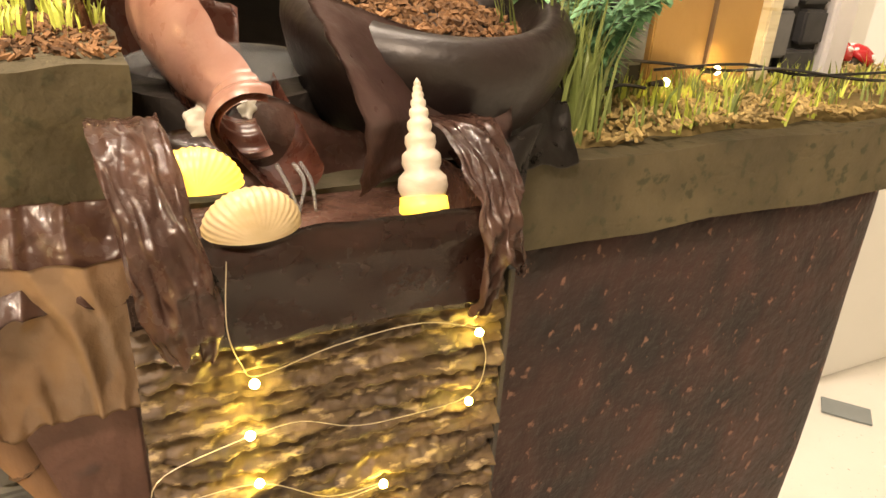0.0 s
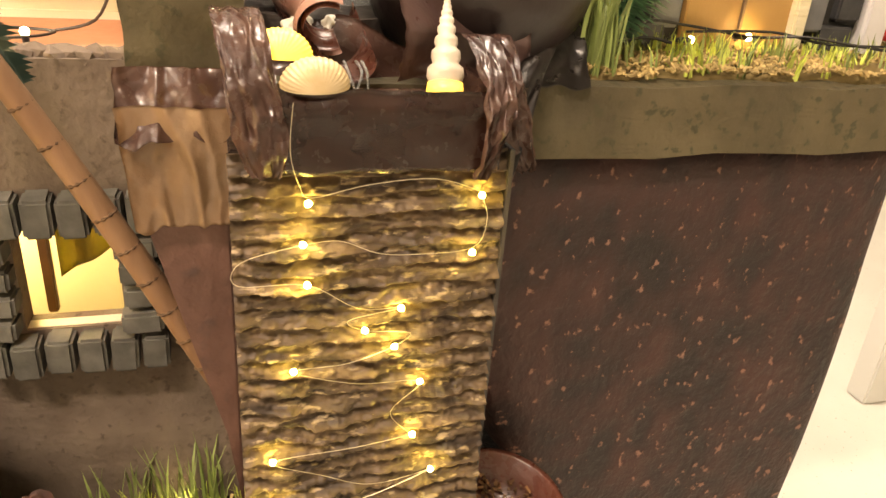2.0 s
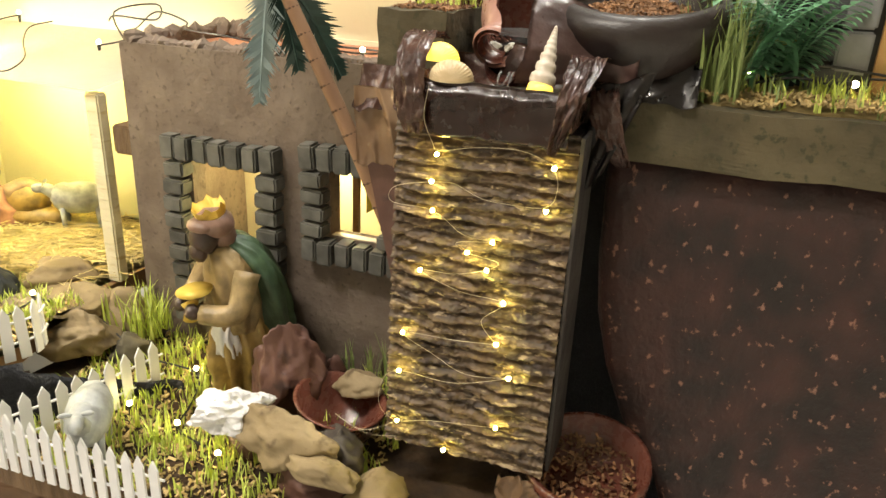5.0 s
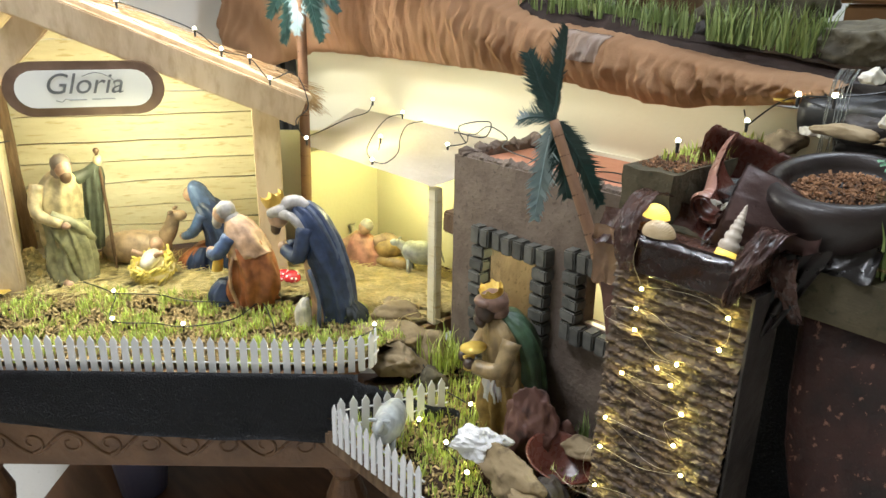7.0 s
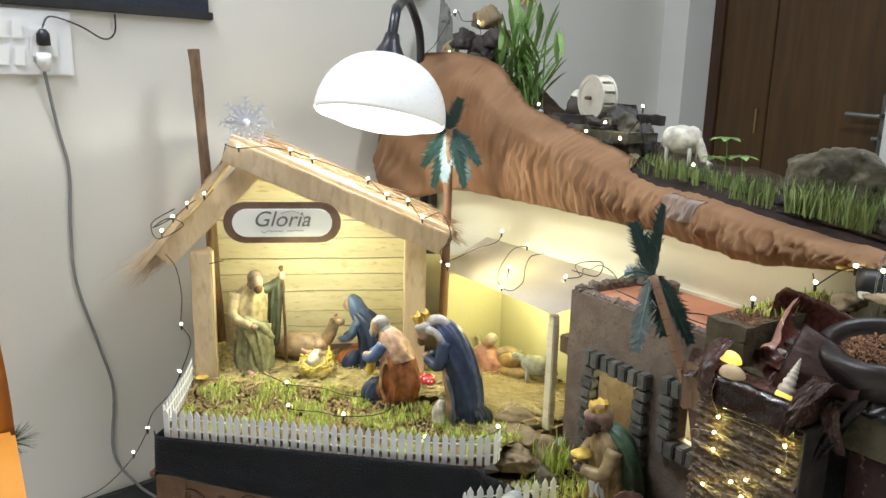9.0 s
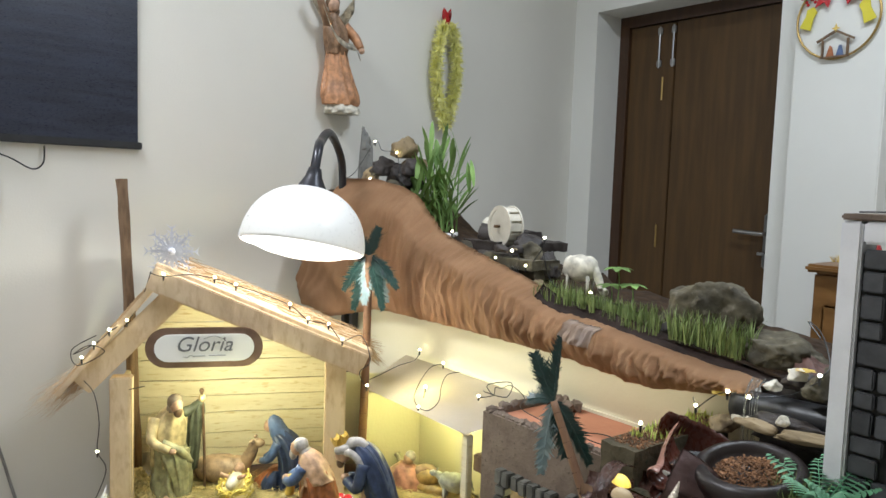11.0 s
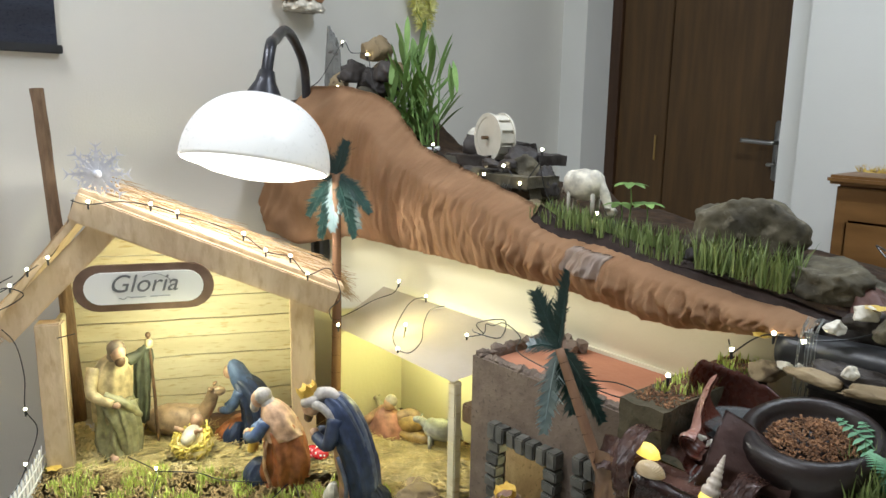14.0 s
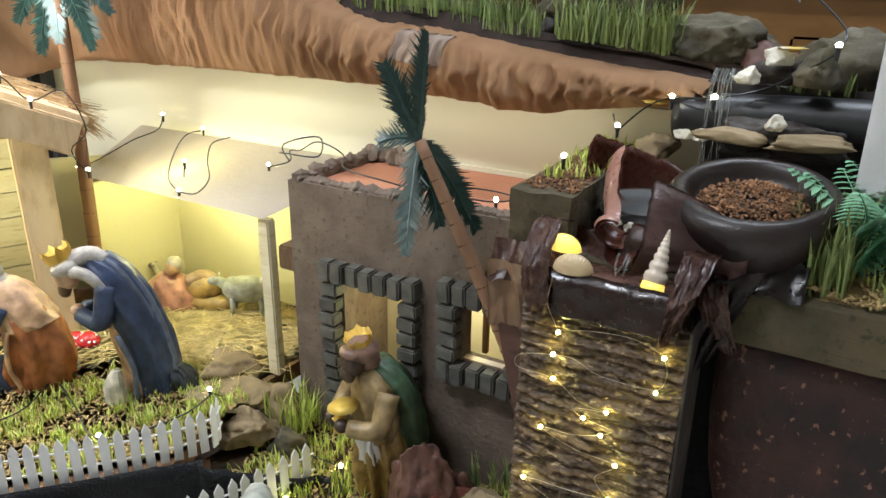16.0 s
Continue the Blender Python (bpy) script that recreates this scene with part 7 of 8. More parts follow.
figure("bowing_king_figurine", "painted bowing king in a navy cloak and gold crown", "figurine", [
    (robe([(-0.020, 0, 0.002, 0.031, 0.032), (-0.015, 0, 0.050, 0.030, 0.032, 10), (-0.004, 0, 0.100, 0.030, 0.034, 14), (0.010, 0, 0.145, 0.028, 0.035, 20), (0.027, 0, 0.178, 0.022, 0.030, 40), (0.044, 0, 0.192, 0.012, 0.016, 60)], 0.12, 2), "robe_navy"),
    (robe([(-0.002, 0, 0.0, 0.026, 0.026), (0.002, 0, 0.045, 0.024, 0.026, 10), (0.010, 0, 0.090, 0.022, 0.026, 14), (0.022, 0, 0.125, 0.016, 0.020, 30)], 0.12, 4), "robe_peach"),
    # paler slate panel down the back: a light reflection put into the cloak's colour
    (robe([(-0.034, 0, 0.030, 0.014, 0.020, 10), (-0.026, 0, 0.080, 0.014, 0.019, 14), (-0.014, 0, 0.130, 0.014, 0.020, 20), (0.008, 0, 0.176, 0.013, 0.020, 40), (0.026, 0, 0.197, 0.007, 0.012, 60)], 0.2, 7), "slate_trim_sheen"),
    (orb(0.074, 0, 0.172, 0.0165, 1.0, 0.88, 1.12), "skin"), (orb(0.078, 0, 0.156, 0.0105, 0.85, 0.9, 1.4), "hair_brown"),
    (lathe([(0.012, -0.006), (0.0195, -0.005), (0.0225, 0.001), (0.0205, 0.007), (0.014, 0.009)], 24, pose(0.070, 0, 0.184, 0, 24, 0)), "hair_grey"), (orb(0.068, 0, 0.184, 0.0175, 1.0, 0.95, 0.9), "hair_grey"),
    (limb([(0.062, 0.0, 0.190), (0.042, 0.004, 0.200), (0.024, 0.006, 0.192)], 0.015, 0.010), "hair_grey"), (limb([(0.060, 0.016, 0.182), (0.040, 0.030, 0.180), (0.020, 0.034, 0.156)], 0.009, 0.006), "hair_grey"),
    (crown(0.076, 0, 0.194, 0.0165, 0.022, 0, 24), "gold"),
    (limb([(0.022, 0.028, 0.166), (0.034, 0.034, 0.118), (0.062, 0.010, 0.122)], 0.015, 0.010), "robe_navy"), (limb([(0.022, -0.028, 0.166), (0.034, -0.034, 0.118), (0.062, -0.010, 0.122)], 0.015, 0.010), "robe_navy"),
    (orb(0.068, 0, 0.124, 0.0085), "skin"), (limb([(0.004, 0.040, 0.0), (0.002, 0.042, 0.050), (0.016, 0.040, 0.100)], 0.004, 0.0035), "slate_trim_sheen"),
    (robe([(-0.052, 0.004, 0.0, 0.020, 0.022), (-0.050, 0.004, 0.018, 0.020, 0.022), (-0.040, 0.004, 0.036, 0.010, 0.012)], 0.2, 1), "robe_black"), (robe([(0.030, 0.036, 0.0, 0.012, 0.011), (0.030, 0.036, 0.028, 0.012, 0.011), (0.026, 0.034, 0.048, 0.006, 0.006)], 0.1, 2), "fur_white"),
], pose(-0.553, 0.290, TZ + 0.002, 0, 0, 222) @ Matrix.Diagonal((1.03, 0.96, 1.02, 1)), "nativity figurines")
figure("standing_king_figurine", "painted king in gold and green holding out a dish", "figurine", [
    (robe([(0.002, 0, 0, 0.028, 0.028), (0.002, 0, 0.030, 0.032, 0.032), (0.000, 0, 0.058, 0.037, 0.037), (-0.002, 0, 0.085, 0.032, 0.033), (0.0, 0, 0.108, 0.025, 0.028, 6)], 0.20, 2, 11), "robe_gold"),
    (robe([(0.004, 0, 0.084, 0.029, 0.033, 4), (0.006, 0, 0.122, 0.029, 0.036, 12), (0.014, 0, 0.160, 0.023, 0.031, 26), (0.024, 0, 0.178, 0.010, 0.013, 32)], 0.09, 1), "robe_tan"),
    (robe([(-0.026, 0, 0.030, 0.026, 0.037), (-0.026, 0, 0.080, 0.028, 0.040, 4), (-0.018, 0, 0.130, 0.027, 0.040, 14), (0.000, 0, 0.168, 0.021, 0.031, 30), (0.014, 0, 0.182, 0.010, 0.014, 40)], 0.16, 6), "robe_green"),
    (orb(0.037, 0, 0.190, 0.0170, 0.95, 0.90, 1.15), "dark_skin"), (orb(0.025, 0, 0.202, 0.0205, 1.05, 1.06, 0.80), "hair_rust"), (orb(0.018, 0.0, 0.190, 0.0165, 0.9, 1.1, 1.0), "hair_rust"), (orb(0.040, 0, 0.203, 0.0145, 0.9, 1.25, 0.55), "hair_rust"), (orb(0.044, 0, 0.176, 0.011, 0.9, 0.9, 1.1), "dark_skin"),
    (crown(0.028, 0, 0.212, 0.0150, 0.016, 0, 16), "gold"),
    (limb([(0.010, 0.034, 0.155), (0.030, 0.042, 0.118), (0.056, 0.018, 0.116)], 0.0145, 0.010), "robe_tan"), (limb([(0.010, -0.034, 0.155), (0.030, -0.042, 0.118), (0.056, -0.018, 0.116)], 0.0145, 0.010), "robe_tan"),
    (orb(0.062, 0.012, 0.118, 0.0085), "dark_skin"), (orb(0.062, -0.012, 0.118, 0.0085), "dark_skin"),
    (lathe([(0.0, 0.0), (0.008, 0.0), (0.019, 0.005), (0.0, 0.004)], 24, pose(0.052, 0.0, 0.130, 0, 6, 0)), "gold"), (lathe([(0.0, -0.02), (0.008, -0.018), (0.005, -0.006), (0.009, 0.0), (0, 0.002)], 16, pose(0.058, 0.0, 0.122)), "gold"),
    (robe([(0.024, 0.006, 0.058, 0.014, 0.020), (0.026, 0.006, 0.082, 0.012, 0.018), (0.020, 0.004, 0.102, 0.006, 0.010)], 0.15, 4), "silver"),
], pose(-0.197, 0.358, GZ + 0.006, 0, 0, 244), "nativity figurines")
figure("shepherd_figurine", "painted shepherd resting on the straw in a pink robe", "figurine", [
    (loft([(0, 0, 0, 0.050, 0.032), (0, 0, 0.025, 0.044, 0.030), (-0.006, 0, 0.050, 0.026, 0.024), (-0.008, 0, 0.060, 0.012, 0.014)], 24, 0.10, 3), "robe_pink"),
    (orb(0.006, -0.004, 0.072, 0.0145, 0.95, 0.9, 1.05), "skin"), (orb(0.008, 0, 0.077, 0.0150), "hair_grey"), (limb([(-0.01, 0, 0.055), (-0.04, -0.02, 0.03), (-0.055, -0.02, 0.012)], 0.012, 0.008), "robe_peach"),
    (orb(0.055, 0.008, 0.036, 0.028, 1.25, 0.9, 0.9), "robe_gold"), (limb([(0.03, 0.0, 0.045), (0.06, 0.008, 0.055), (0.085, 0.01, 0.03)], 0.014, 0.012), "cow_brown"), (orb(0.07, 0.0, 0.012, 0.03, 1.6, 0.7, 0.5), "robe_gold"),
], pose(-0.735, 0.500, TZ + 0.003, 0, 0, 20), "nativity figurines")
bm = bmesh.new()
r = random.Random(99)
for _ in range(260):
    a, q = r.uniform(0, 6.28), r.uniform(0.6, 1.0)
    box((0.016, 0.003, 0.003), pose(0.034 * q * math.cos(a), 0.030 * q * math.sin(a), 0.008 + 0.024 * r.random() * q, r.uniform(-40, 40), r.uniform(-50, 50), math.degrees(a) + 90 + r.uniform(-40, 40)), bm=bm)
figure("infant_figurine", "small painted infant figurine lying in a straw crib", "figurine", [(bm, "crib_yellow"), (lathe([(0, 0), (0.026, 0), (0.033, 0.02), (0.026, 0.024), (0, 0.018)], 20), "straw"), (orb(0, 0, 0.032, 0.014, 1.7, 0.9, 0.8), "fur_white"), (orb(-0.026, 0, 0.040, 0.0105), "skin"), (limb([(0, 0.01, 0.038), (0.004, 0.024, 0.046)], 0.004, 0.003), "skin"), (limb([(0, -0.01, 0.038), (0.004, -0.024, 0.046)], 0.004, 0.003), "skin")], pose(-0.906, 0.136, TZ + 0.004, 0, 14, -48) @ Matrix.Diagonal((1.25, 1.25, 1.4, 1)), "nativity figurines")


def beast(name, label, fur, m, L, H, lying=False, head_up=0.5, horns=None, down=False, group="model animals"):
    leg = 0.0 if lying else H * 0.34
    ps = [(orb(0, 0, leg + H * 0.30, 1.0, L * 0.5, L * 0.27, H * 0.33), fur), (orb(L * 0.26, 0, leg + H * 0.32, 1.0, L * 0.22, L * 0.21, H * 0.30), fur), (orb(-L * 0.28, 0, leg + H * 0.30, 1.0, L * 0.2, L * 0.22, H * 0.28), fur)]
    hz = leg + H * (0.30 + head_up)
    hx = L * 0.56
    if down:
        hz, hx = H * 0.18, L * 0.62
    ps.append((limb([(L * 0.34, 0, leg + H * 0.36), (L * 0.50, 0, (leg + H * 0.42 + hz) / 2), (hx, 0, hz)], L * 0.13, L * 0.085), fur))
    ps.append((orb(hx + L * 0.06, 0, hz - H * 0.03, 1.0, L * 0.13, L * 0.075, H * 0.10), fur))
    for s in (-1, 1):
        ps.append((orb(hx - L * 0.01, s * L * 0.12, hz + H * 0.06, 1.0, L * 0.03, L * 0.075, H * 0.035), fur))
        if horns:
            ps.append((limb([(hx, s * L * 0.05, hz + H * 0.08), (hx, s * L * 0.09, hz + H * 0.16), (hx, s * L * 0.06, hz + H * 0.24)], L * 0.018, L * 0.008), horns))
        for x in (-0.28, 0.28):
            if not lying:
                ps.append((limb([(x * L, s * L * 0.13, leg + H * 0.16), (x * L, s * L * 0.13, 0)], L * 0.055, L * 0.035), fur))
    ps.append((limb([(-L * 0.45, 0, leg + H * 0.36), (-L * 0.52, 0, leg + H * 0.1)], L * 0.03, L * 0.015), fur))
    return figure(name, label, "animal figurine", ps, m, group)


beast("ox_figurine", "painted ox lying in the straw with raised head", "cow_brown", pose(-1.010, 0.145, TZ + 0.001, 0, 0, 50), 0.140, 0.115, True, 0.62)
beast("sheep_figurine", "small grey sheep lying by the lean-to post", "fur_grey", pose(-0.60, 0.540, TZ + 0.001, 0, 0, 215), 0.085, 0.075, False, 0.25)
beast("lamb_figurine", "small white lamb behind the resting shepherd", "fur_white", pose(-0.790, 0.545, TZ + 0.001, 0, 0, 200), 0.06, 0.06, True, 0.5)
beast("grazing_sheep_figurine", "white woolly sheep grazing on the bank", "fur_white", pose(-0.405, 0.715, bank_z(-0.40, 0.71) - 0.003, 0, 0, 12), 0.088, 0.095, False, 0.2, down=True)
beast("grey_sheep_figurine", "blue-grey toy sheep behind the garden fence", "fur_grey", pose(-0.255, 0.192, GZ + 0.006, 0, 0, 305), 0.080, 0.078, False, 0.3)
figure("yellow_shell_stone", "pale yellow half shell in the bank grass", "shell", [(orb(0, 0, 0, 0.016, 1.2, 0.8, 0.8), "robe_cream")], pose(-0.335, 0.655, 0.955))

# ---- strings of lights ----
def bulb_mesh(mat, r, holder=True):
    me = bpy.data.meshes.new("bulb")
    b = ball(r, None, sub=2)
    b.to_mesh(me)
    b.free()
    me.materials.append(M[mat])
    return me


BULB = {"bulb": bulb_mesh("bulb", 0.0018), "white_bulb": bulb_mesh("white_bulb", 0.0029)}
hm = bpy.data.meshes.new("bulb_holder")
b = lathe([(0, -0.014), (0.0016, -0.014), (0.0022, -0.006), (0.0024, -0.002), (0.0, -0.002)], 8)
b.to_mesh(hm)
b.free()
hm.materials.append(M["black"])


def light_string(name, wires, bulbs, label, kind="white_bulb", wire="black", radius=0.0011):
    base = Vector(bulbs[0][:3] if bulbs else wires[0][0])
    th = thing(name, label, "string lights", base, group="light strings")
    for w in wires:
        part("wire", tube(w, radius, 5, steps=5), wire, th)
    for q in bulbs:
        ob = new("bulb", BULB[kind])
        ob.parent, ob.location = th, Vector(q[:3]) - base
        if kind == "white_bulb":
            d = Vector(q[3:6]) if len(q) > 3 else Vector((0, 0, 1))
            h = new("bulb_holder", hm)
            h.parent = ob
            h.matrix_basis = d.to_track_quat("Z", "Y").to_matrix().to_4x4()
    return th


# tiny warm lights threaded over the ridged face
FB_ = [(0.054, 0.713), (0.146, 0.714), (0.051, 0.691), (0.143, 0.681), (0.053, 0.668), (0.104, 0.650), (0.084, 0.638), (0.101, 0.626), (0.045, 0.616), (0.117, 0.601), (0.114, 0.564), (0.127, 0.536), (0.032, 0.557), (0.030, 0.520), (0.120, 0.487), (0.030, 0.470), (0.075, 0.452)]
face = lambda x, z, off=0.0085: (x, FY - off - 0.012 * (FZ1 - z) / (FZ1 - FZ0), z)
wires = [
    [face(0.047, 0.765, 0.014), face(0.045, 0.742, 0.016), face(0.050, 0.722), face(0.056, 0.716), face(0.085, 0.722), face(0.120, 0.724), face(0.146, 0.716)],
    [face(0.146, 0.714), face(0.150, 0.700), face(0.143, 0.684), face(0.110, 0.682), face(0.090, 0.684), face(0.070, 0.692), face(0.052, 0.691)],
    [face(0.051, 0.691), face(0.020, 0.683), face(0.018, 0.670), face(0.053, 0.668), face(0.080, 0.652), face(0.104, 0.651)],
    [face(0.104, 0.650), face(0.075, 0.645), face(0.084, 0.638), face(0.110, 0.634), face(0.101, 0.626)],
    [face(0.101, 0.626), face(0.075, 0.618), face(0.045, 0.616), face(0.080, 0.604), face(0.117, 0.601), face(0.100, 0.582), face(0.114, 0.564)],
    [face(0.114, 0.564), face(0.080, 0.560), face(0.032, 0.557), face(0.060, 0.543), face(0.090, 0.531), face(0.127, 0.536)],
    [face(0.127, 0.536), face(0.080, 0.520), face(0.030, 0.520), face(0.014, 0.505), face(0.013, 0.480), face(0.030, 0.470), face(0.060, 0.478), face(0.120, 0.487)],
    [(0.060, FY + 0.006, 0.762), (0.080, FY - 0.004, 0.761), (0.100, FY - 0.006, 0.763), (0.118, FY - 0.002, 0.766)],
    [face(0.030, 0.470), (0.0, 0.255, 0.455), (-0.03, 0.258, 0.462), (0.0, 0.258, 0.450), (0.030, 0.258, 0.455)],
]
light_string("fine_wire_lights", wires, [face(x, z) for x, z in FB_], "fine silver wire with tiny warm lights over the ridged face", "bulb", "wire", 0.00022)

P_ = lambda s, z, d=0.052: tuple(in_stable(s, d, z))
wires = [
    [P_(0.06, 0.530), P_(0.088, 0.522), P_(0.14, 0.526), P_(0.192, 0.518), P_(0.237, 0.503), P_(0.292, 0.484), P_(0.353, 0.458), P_(0.393, 0.425), P_(0.439, 0.412), P_(0.471, 0.376), P_(0.514, 0.386), P_(0.536, 0.328), P_(0.512, 0.300), P_(0.53, 0.262)],
    [P_(0.06, 0.530, 0.03), P_(0.04, 0.47, 0.02), P_(0.015, 0.426, 0.02), P_(-0.02, 0.402, 0.03), P_(-0.05, 0.376, 0.03), P_(-0.095, 0.352, 0.03), P_(-0.06, 0.375, 0.05), P_(-0.03, 0.36, 0.05), P_(-0.085, 0.33, 0.04), P_(-0.10, 0.36, 0.02), P_(-0.05, 0.392, 0.03)],
    [P_(-0.070, 0.30), P_(-0.05, 0.27), P_(-0.041, 0.207), P_(-0.045, 0.146), P_(-0.028, 0.104), P_(-0.052, 0.035), P_(-0.071, -0.004, 0.07), (-0.92, -0.225, 0.44), (-0.93, -0.24, 0.39)],
    [P_(0.02, 0.28, 0.06), P_(0.05, 0.285, 0.055)],
]
bl = [P_(*q) for q in ((0.088, 0.527), (0.192, 0.521), (0.237, 0.505), (0.353, 0.461), (0.393, 0.428), (0.439, 0.415), (0.471, 0.378), (0.53, 0.270), (0.015, 0.428), (-0.02, 0.408), (-0.05, 0.380), (-0.074, 0.350), (-0.045, 0.146), (-0.054, 0.038))]
light_string("string_lights", wires, bl, "black wire string of lit white bulbs along the stable roof")
wires = [
    [(-0.93, -0.24, 0.39), (-0.95, -0.27, 0.33), (-1.02, -0.33, 0.24), (-1.09, -0.42, 0.20), (-1.15, -0.52, 0.22), (-1.18, -0.60, 0.30)],
    [(-0.92, -0.225, 0.40), (-0.915, -0.22, 0.33), (-0.91, -0.21, 0.26), (-0.89, -0.20, 0.22)],
    [(-0.92, -0.225, 0.40), (-0.89, -0.215, 0.36), (-0.88, -0.215, 0.33), (-0.90, -0.215, 0.28)],
]
light_string("string_lights", wires, [(-0.93, -0.235, 0.405), (-0.955, -0.262, 0.345), (-0.885, -0.222, 0.358), (-0.89, -0.205, 0.225), (-1.07, -0.40, 0.195), (-1.17, -0.58, 0.29)], "black wire string of lit bulbs trailing down the wall")
roof_z = lambda x, y: RZ + 0.045 * (y - 0.415) / 0.18 + 0.005
R_ = lambda x, y, up=0.0: (x, y, roof_z(x, y) + up)
wires = [
    [R_(-0.84, 0.43), R_(-0.835, 0.47), R_(-0.84, 0.54), R_(-0.83, 0.585), R_(-0.825, 0.595, 0.02)],
    [R_(-0.60, 0.425), R_(-0.65, 0.45), R_(-0.70, 0.50), R_(-0.745, 0.56), R_(-0.755, 0.59), R_(-0.73, 0.598, 0.004)],
    [R_(-0.60, 0.425), R_(-0.57, 0.43), R_(-0.585, 0.47), R_(-0.64, 0.52), R_(-0.68, 0.57), R_(-0.665, 0.597)],
    [R_(-0.63, 0.462), R_(-0.635, 0.47, 0.018)],
    [R_(-0.52, 0.53), R_(-0.50, 0.555), R_(-0.525, 0.585), R_(-0.49, 0.57, 0.012), (-0.43, 0.54, 0.775), (-0.37, 0.52, 0.768), (-0.33, 0.47, 0.765), (-0.26, 0.45, 0.764), (-0.20, 0.46, 0.757), (-0.15, 0.50, 0.757), (-0.09, 0.49, 0.757), (-0.11, 0.455, 0.758), (-0.17, 0.44, 0.765)],
    [R_(-0.50, 0.555), (-0.46, 0.50, 0.775), (-0.42, 0.53, 0.785), (-0.38, 0.48, 0.772), (-0.42, 0.46, 0.775), (-0.46, 0.49, 0.765)],
    [(-0.09, 0.49, 0.757), (-0.06, 0.47, 0.768), (-0.04, 0.43, 0.80), (-0.02, 0.41, 0.820)],
]
light_string("string_lights", wires, [R_(-0.84, 0.43, 0.004), R_(-0.825, 0.595, 0.024), R_(-0.73, 0.598, 0.008), R_(-0.635, 0.47, 0.022), R_(-0.60, 0.425, 0.003), R_(-0.52, 0.53, 0.004), (-0.172, 0.436, 0.790), (-0.10, 0.455, 0.762), (-0.035, 0.43, 0.765)], "black wire string of lit bulbs over the lean-to roof")
wires = [[(-0.95, 0.02, 0.468), (-0.854, 0.042, 0.470), (-0.80, 0.02, 0.470), (-0.745, 0.002, 0.468), (-0.69, 0.05, 0.470), (-0.649, 0.08, 0.470), (-0.62, 0.15, 0.472), (-0.659, 0.222, 0.468), (-0.58, 0.20, 0.470), (-0.484, 0.168, 0.470), (-0.44, 0.25, 0.470), (-0.446, 0.313, 0.470)],
         [(-0.854, 0.042, 0.470), (-0.80, 0.10, 0.470), (-0.74, 0.13, 0.470), (-0.659, 0.222, 0.468)], [(-0.446, 0.313, 0.470), (-0.40, 0.35, 0.44), (-0.33, 0.34, 0.41), (-0.254, 0.343, 0.402), (-0.22, 0.29, 0.402), (-0.205, 0.25, 0.402), (-0.16, 0.235, 0.402)]]
light_string("string_lights", wires, [(-0.854, 0.042, 0.476), (-0.745, 0.002, 0.474), (-0.649, 0.08, 0.476), (-0.659, 0.222, 0.475), (-0.484, 0.168, 0.476), (-0.450, 0.313, 0.476), (-0.254, 0.343, 0.408), (-0.205, 0.25, 0.408), (-0.139, 0.226, 0.408), (-0.272, 0.258, 0.408), (-0.38, 0.39, 0.44), (-0.03, 0.395, 0.415)], "black wire string of lit bulbs lying in the model lawn")
wires = [[(-1.33, 0.66, 1.20), (-1.26, 0.66, 1.225), (-1.20, 0.69, 1.315), (-1.16, 0.69, 1.29), (-1.087, 0.69, 1.278), (-1.04, 0.68, 1.20), (-0.90, 0.66, 1.08), (-0.77, 0.645, 1.072), (-0.66, 0.63, 1.03), (-0.60, 0.64, 1.022), (-0.55, 0.65, 1.045), (-0.50, 0.64, 1.015), (-0.46, 0.65, 1.06)],
         [(-0.46, 0.65, 1.06), (-0.44, 0.66, 0.99), (-0.36, 0.65, 0.965), (-0.315, 0.65, 0.975), (-0.20, 0.66, 0.955)], [(-1.33, 0.60, 1.02), (-1.345, 0.585, 0.95), (-1.36, 0.565, 0.85)]]
light_string("string_lights", wires, [(-1.20, 0.69, 1.318), (-1.087, 0.69, 1.282), (-1.17, 0.655, 1.205), (-0.77, 0.645, 1.078), (-0.60, 0.64, 1.027), (-0.50, 0.64, 1.018), (-0.551, 0.645, 1.048), (-0.455, 0.65, 1.085), (-0.318, 0.648, 0.982), (-0.40, 0.63, 0.965)], "black wire string of lit bulbs among the bank's stones")
wires = [[(0.012, 0.53, 0.842), (0.04, 0.535, 0.87), (0.069, 0.528, 0.883), (0.113, 0.515, 0.889), (0.16, 0.54, 0.90), (0.218, 0.50, 0.94)],
         [(0.17, 0.60, 0.98), (0.14, 0.62, 1.0), (0.18, 0.58, 0.99), (0.22, 0.52, 0.96), (0.218, 0.50, 0.945)], [(-0.004, 0.40, 0.80), (-0.002, 0.40, 0.815)], [(0.01, 0.535, 0.835), (0.005, 0.53, 0.86)]]
light_string("string_lights", wires, [(0.012, 0.528, 0.848), (0.069, 0.522, 0.886), (0.116, 0.500, 0.892), (0.218, 0.495, 0.948), (0.0, 0.398, 0.838), (0.152, 0.502, 0.862)], "black wire string of lit bulbs round the cascade")
wires = [[(0.275, 0.392, 0.772), (0.304, 0.398, 0.778), (0.330, 0.402, 0.774)], [(0.275, 0.392, 0.772), (0.32, 0.425, 0.785), (0.364, 0.432, 0.782), (0.418, 0.425, 0.776), (0.452, 0.405, 0.780), (0.50, 0.38, 0.776), (0.56, 0.375, 0.774), (0.64, 0.38, 0.776)], [(0.36, 0.430, 0.778), (0.43, 0.420, 0.781), (0.47, 0.40, 0.776), (0.56, 0.385, 0.778)]]
